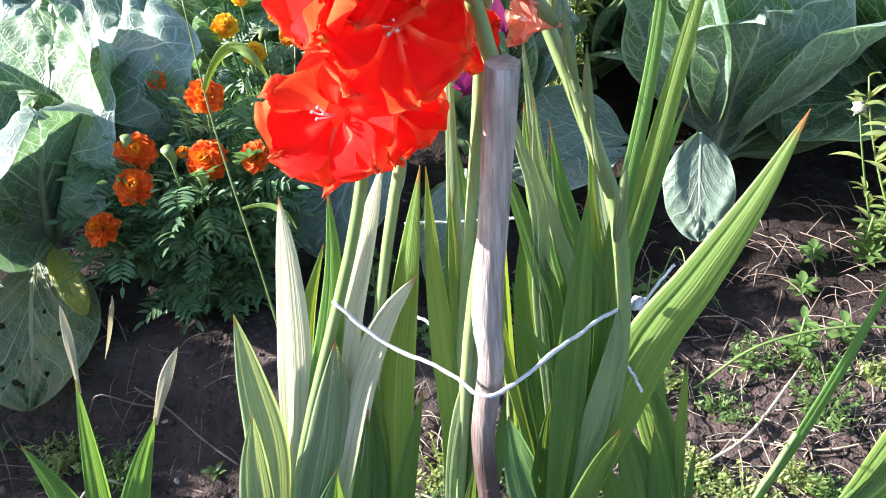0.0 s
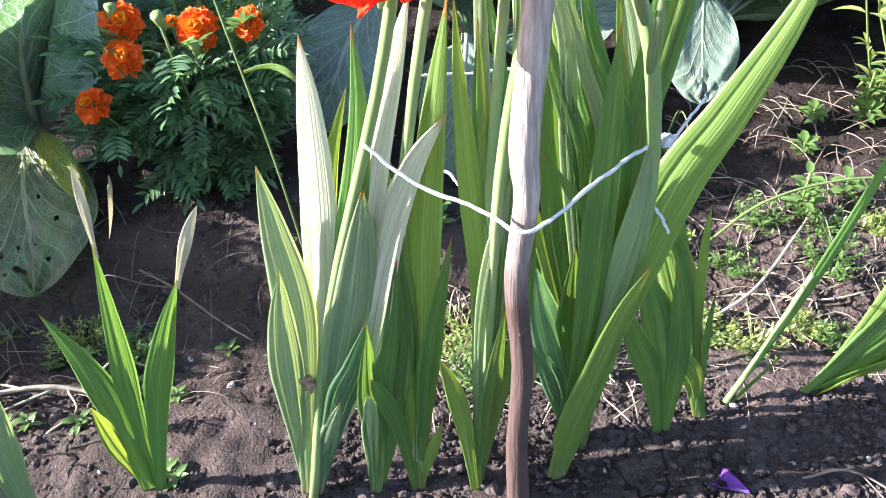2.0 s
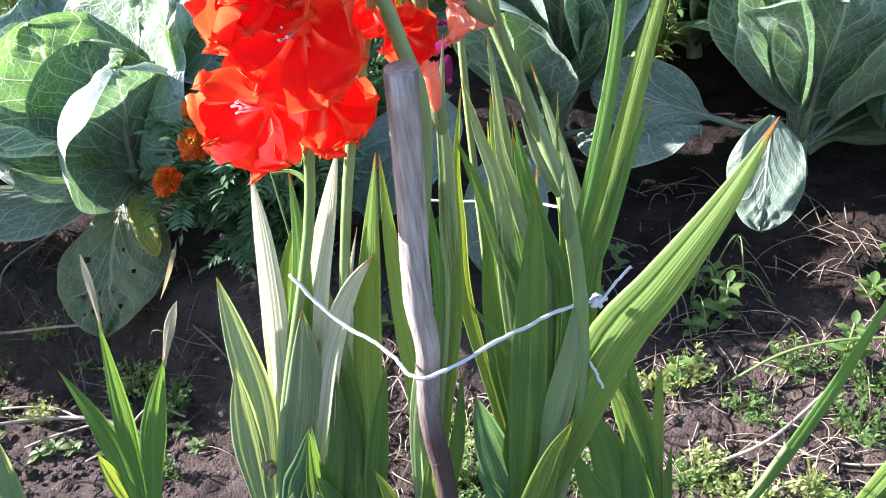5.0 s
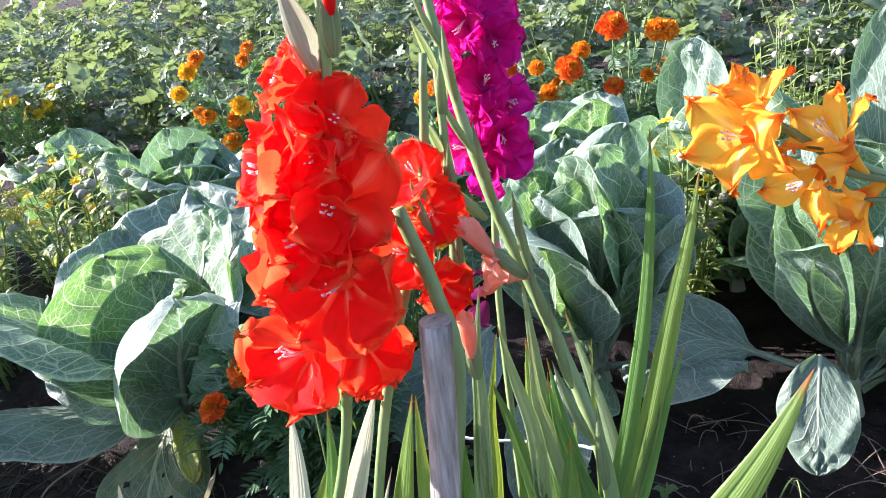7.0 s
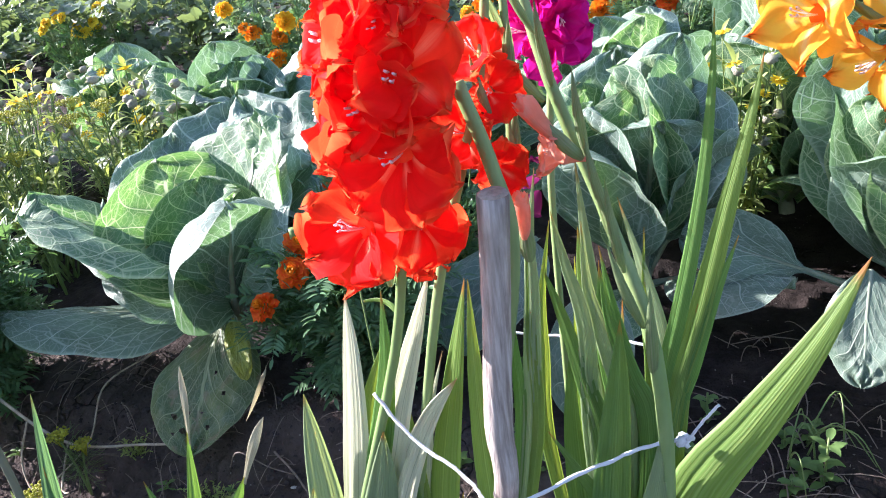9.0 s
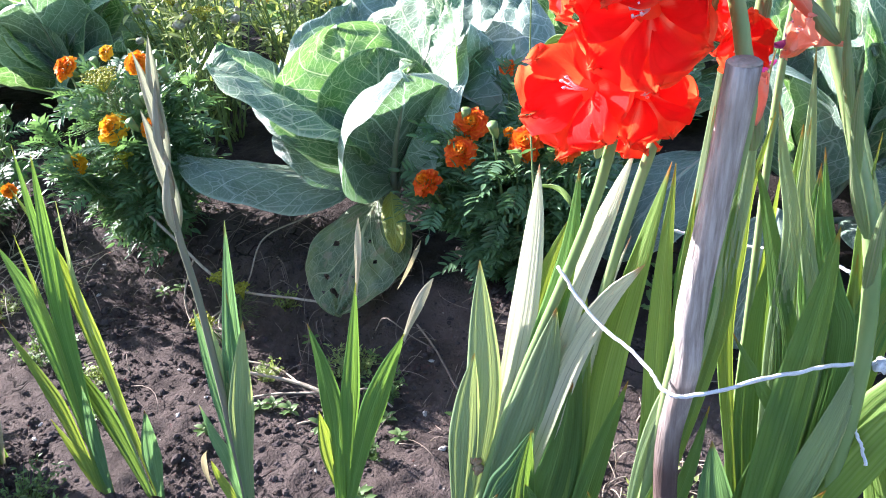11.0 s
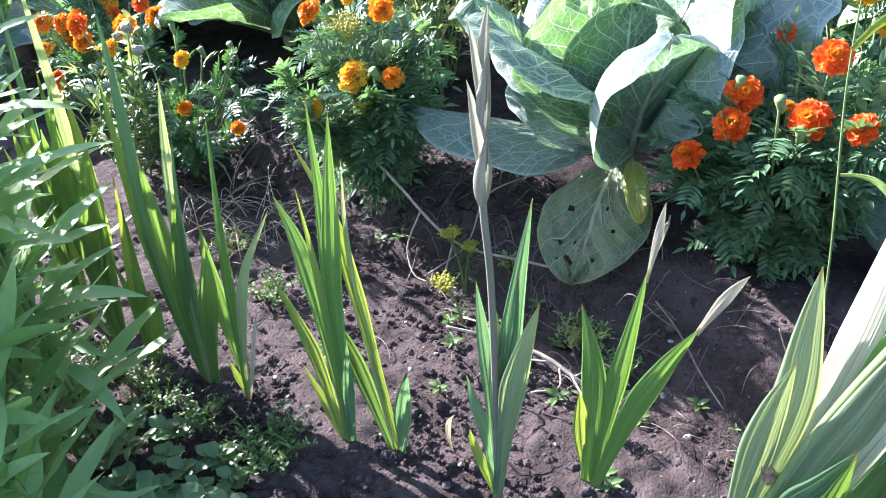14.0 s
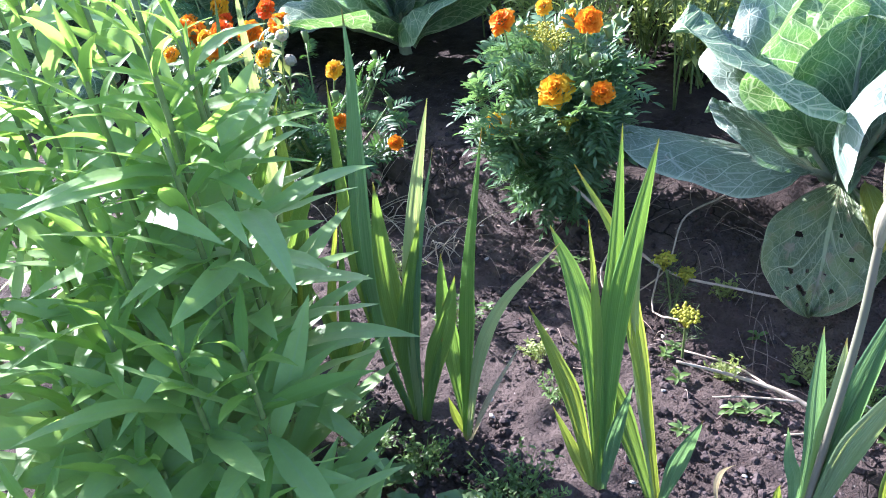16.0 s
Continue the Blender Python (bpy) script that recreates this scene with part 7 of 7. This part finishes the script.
stalk("dry_twig", [(-0.355, 1.03, 0.06), (-0.30, 1.00, 0.05), (-0.24, 0.965, 0.02), (-0.19, 0.94, 0.0)], (0.0018, 0.0012), STRAW_DARK, "thin brown dry stem on the bank", "twig", side=[[(-0.30, 1.0, 0.05), (-0.32, 0.97, 0.09), (-0.36, 0.96, 0.12), (-0.385, 0.96, 0.085)]])
stalk("dry_twig", [(0.40, 0.985, -0.015), (0.50, 0.99, -0.008), (0.60, 0.975, -0.010), (0.68, 0.99, -0.01)], (0.0022, 0.0014), STRAW, "long dry stem lying on the soil", "twig")
stalk("dry_twig", [(0.40, 0.93, -0.015), (0.50, 0.98, 0.005), (0.58, 1.06, 0.03), (0.64, 1.14, 0.02)], (0.0026, 0.0016), STRAW, "long dry stem lying on the soil", "twig")
stalk("creeping_vine", [(0.45, 1.06, 0.02), (0.54, 1.09, 0.075), (0.66, 1.10, 0.10), (0.80, 1.08, 0.10)], (0.0022, 0.0018), GREEN_STEM, "thin pale green creeping vine", "vine")
stalk("dry_twig", [(0.48, 0.70, 0.0), (0.53, 0.70, 0.012), (0.58, 0.66, 0.006), (0.61, 0.60, 0.0)], (0.0016, 0.001), STRAW_DARK, "short dry twig on the soil", "twig", side=[[(0.54, 0.695, 0.012), (0.55, 0.65, 0.02), (0.545, 0.62, 0.0)]])
stalk("dry_twig", [(-0.13, 0.965, 0.0), (-0.12, 0.96, 0.10), (-0.14, 0.955, 0.17)], (0.0014, 0.0008), STRAW, "thin upright dry twig", "twig")
rng = np.random.default_rng(55)
for k in range(9):
    x, y = rng.uniform(0.40, 0.50), rng.uniform(1.16, 1.30)
    d = rng.normal(0, 0.03, 2)
    stalk("bent_grass", [on_ground(x, y), (x + d[0] * 0.4, y + d[1] * 0.3, 0.06), (x + d[0], y + d[1], 0.075), (x + d[0] * 1.7, y + d[1] * 1.5, 0.03)], (0.0018, 0.0007), GREEN_STEM, "pale bent blade of grass on the bank", "grass", 12)


def litter(name, box, count, rng_seed, mat, label, lmin, lmax, rad, rise=0.02):
    r = np.random.default_rng(rng_seed)
    h = Heap()
    for k in range(count):
        x, y = r.uniform(box[0], box[1]), r.uniform(box[2], box[3])
        z = float(ground_z(np.float64(x), np.float64(y)))
        a, L = r.random() * 6.28, r.uniform(lmin, lmax)
        d = np.array([math.cos(a), math.sin(a), 0]) * L
        p = np.array([x, y, z + 0.004])
        b = p + d * 0.5 + [r.normal(0, L * 0.15), r.normal(0, L * 0.15), r.uniform(0, rise)]
        q = p + d
        q[2] = float(ground_z(q[0], q[1])) + r.uniform(0.001, 0.008)
        h.add(tube(bez(p, b, q, 6), (rad, rad * 0.6), 4))
    solo(name, h.mesh(name, mat), label, "litter", "", "stuff")


litter("dry_litter", (0.34, 0.85, 0.84, 1.16), 260, 1, STRAW, "pale dry stalks strewn over the soil", 0.015, 0.09, 0.0008, 0.006)
litter("dead_litter", (-0.60, 0.40, 0.80, 1.10), 150, 2, STRAW_DARK, "brown dead weed stems on the soil", 0.015, 0.09, 0.0009, 0.03)
litter("dead_litter", (-1.5, -0.5, 0.70, 1.15), 60, 3, STRAW_DARK, "brown dead weed stems on the soil", 0.02, 0.10, 0.0010, 0.05)
litter("straw_tangle", (-1.42, -1.12, 0.74, 0.92), 60, 4, STRAW, "tangle of pale dead stems", 0.05, 0.15, 0.0013, 0.10)
litter("dead_litter", (0.3, 1.1, 1.12, 1.55), 200, 5, STRAW_DARK, "brown dead weed stems under the cabbages", 0.03, 0.14, 0.0012, 0.05)
litter("dead_litter", (-0.90, -0.40, 0.96, 1.22), 34, 11, STRAW_DARK, "brown dead weed stems under the cabbage", 0.03, 0.10, 0.0009, 0.02)
litter("hanging_roots", (-0.95, -0.48, 0.94, 1.16), 46, 12, STRAW_DARK, "thin winding dead roots hanging down the bank", 0.05, 0.15, 0.0009, 0.05)
litter("straw_tangle", (-0.06, 0.34, 0.80, 1.02), 190, 6, STRAW, "pale dead roots behind the clump", 0.02, 0.07, 0.0010, 0.03)
litter("straw_tangle", (-1.9, -1.6, 2.7, 3.0), 160, 7, STRAW_DARK, "grey dead stems between the back rows", 0.1, 0.3, 0.003, 0.3)


def lump(r, rng):
    s, th = np.linspace(0.12, 0.88, 4)[:, None] * np.pi, np.linspace(0, 2 * np.pi, 6, endpoint=False)[None]
    k = r * rng.uniform(0.7, 1.25, (4, 6))
    V, F, U = sheet(np.stack([k * np.sin(s) * np.cos(th), k * np.sin(s) * np.sin(th) * 0.85, k * 0.62 * np.cos(s)], -1), True)
    n = len(V)
    V = np.concatenate([V, [[0, 0, r * 0.6], [0, 0, -r * 0.6]]])
    caps = [[n, j, (j + 1) % 6, (j + 1) % 6] for j in range(6)] + [[n + 1, 18 + (j + 1) % 6, 18 + j, 18 + j] for j in range(6)]
    return V, np.concatenate([F, caps]), np.concatenate([U, [[0.5, 0], [0.5, 1]]])


def crumbs():
    r = np.random.default_rng(9)
    h = Heap()
    for k in range(17000):
        x, y = r.uniform(-1.5, 0.85), r.uniform(0.30, 1.15)
        if k < 3600:
            x, y = r.uniform(-0.1, 0.75), r.uniform(0.55, 0.85)
        size = min(0.010, 0.0010 + 0.0016 * r.exponential())
        z = float(ground_z(np.float64(x), np.float64(y)))
        h.add(lump(size, r), Matrix.Translation((x, y, z + size * 0.25)) @ Matrix.Rotation(r.random() * 6.28, 4, "Z"))
    solo("soil_crumbs", h.mesh("soil_crumbs", CLOD, False), "loose crumbs and clods of dark soil", "soil", "", "stuff")


crumbs()


def clods():
    """Broken lumps of soil along the dug row."""
    r = np.random.default_rng(19)
    h = Heap()
    for k in range(3200):
        x = r.uniform(-1.0, 0.85)
        y = 0.64 + 0.21 * x + r.normal(0, 0.09) if k % 4 else r.uniform(0.45, 1.0)
        size = 0.0025 + min(0.010, 0.0022 * r.exponential())
        z = float(ground_z(np.float64(x), np.float64(y)))
        h.add(lump(size, r), Matrix.Translation((x, y, z - size * 0.05)) @ Matrix.Rotation(r.random() * 6.28, 4, "Z") @ Matrix.Rotation(r.normal(0, 0.3), 4, "X"))
    solo("soil_clods", h.mesh("soil_clods", SOIL), "broken clods of dark soil along the row", "soil", "", "stuff")


clods()
rng = np.random.default_rng(12)
PEB = [mesh_of("pebble", *lump(0.006, rng), PEBBLE) for k in range(4)]
spots = [(-0.612, 0.721), (-0.207, 0.865), (0.632, 1.139), (-0.69, 0.45), (-0.53, 0.66), (-0.44, 0.70), (-0.16, 0.80), (0.43, 0.80), (0.52, 0.93), (0.30, 0.86), (-0.55, 0.60), (-0.80, 0.60), (-0.50, 0.52), (0.56, 0.72), (-0.34, 0.74), (-0.26, 0.72), (0.47, 0.66), (-0.70, 0.80), (-0.62, 0.86), (0.60, 1.0)]
for k, (x, y) in enumerate(spots + [(rng.uniform(-1.2, 0.7), rng.uniform(0.5, 1.0)) for _ in range(40)]):
    p = on_ground(x, y, 0.003)
    solo("pebble", PEB[k % 4], "small pale grey pebble on the soil", "pebble", "pebbles", at=Matrix.Translation(p) @ Matrix.Rotation(k * 1.3, 4, "Z") @ Matrix.Diagonal((1.3 if k % 3 else 0.7, 0.9, 0.7, 1)) @ Matrix.Scale((1.25 if k < 4 else 0.45 + 0.4 * rng.random()), 4))
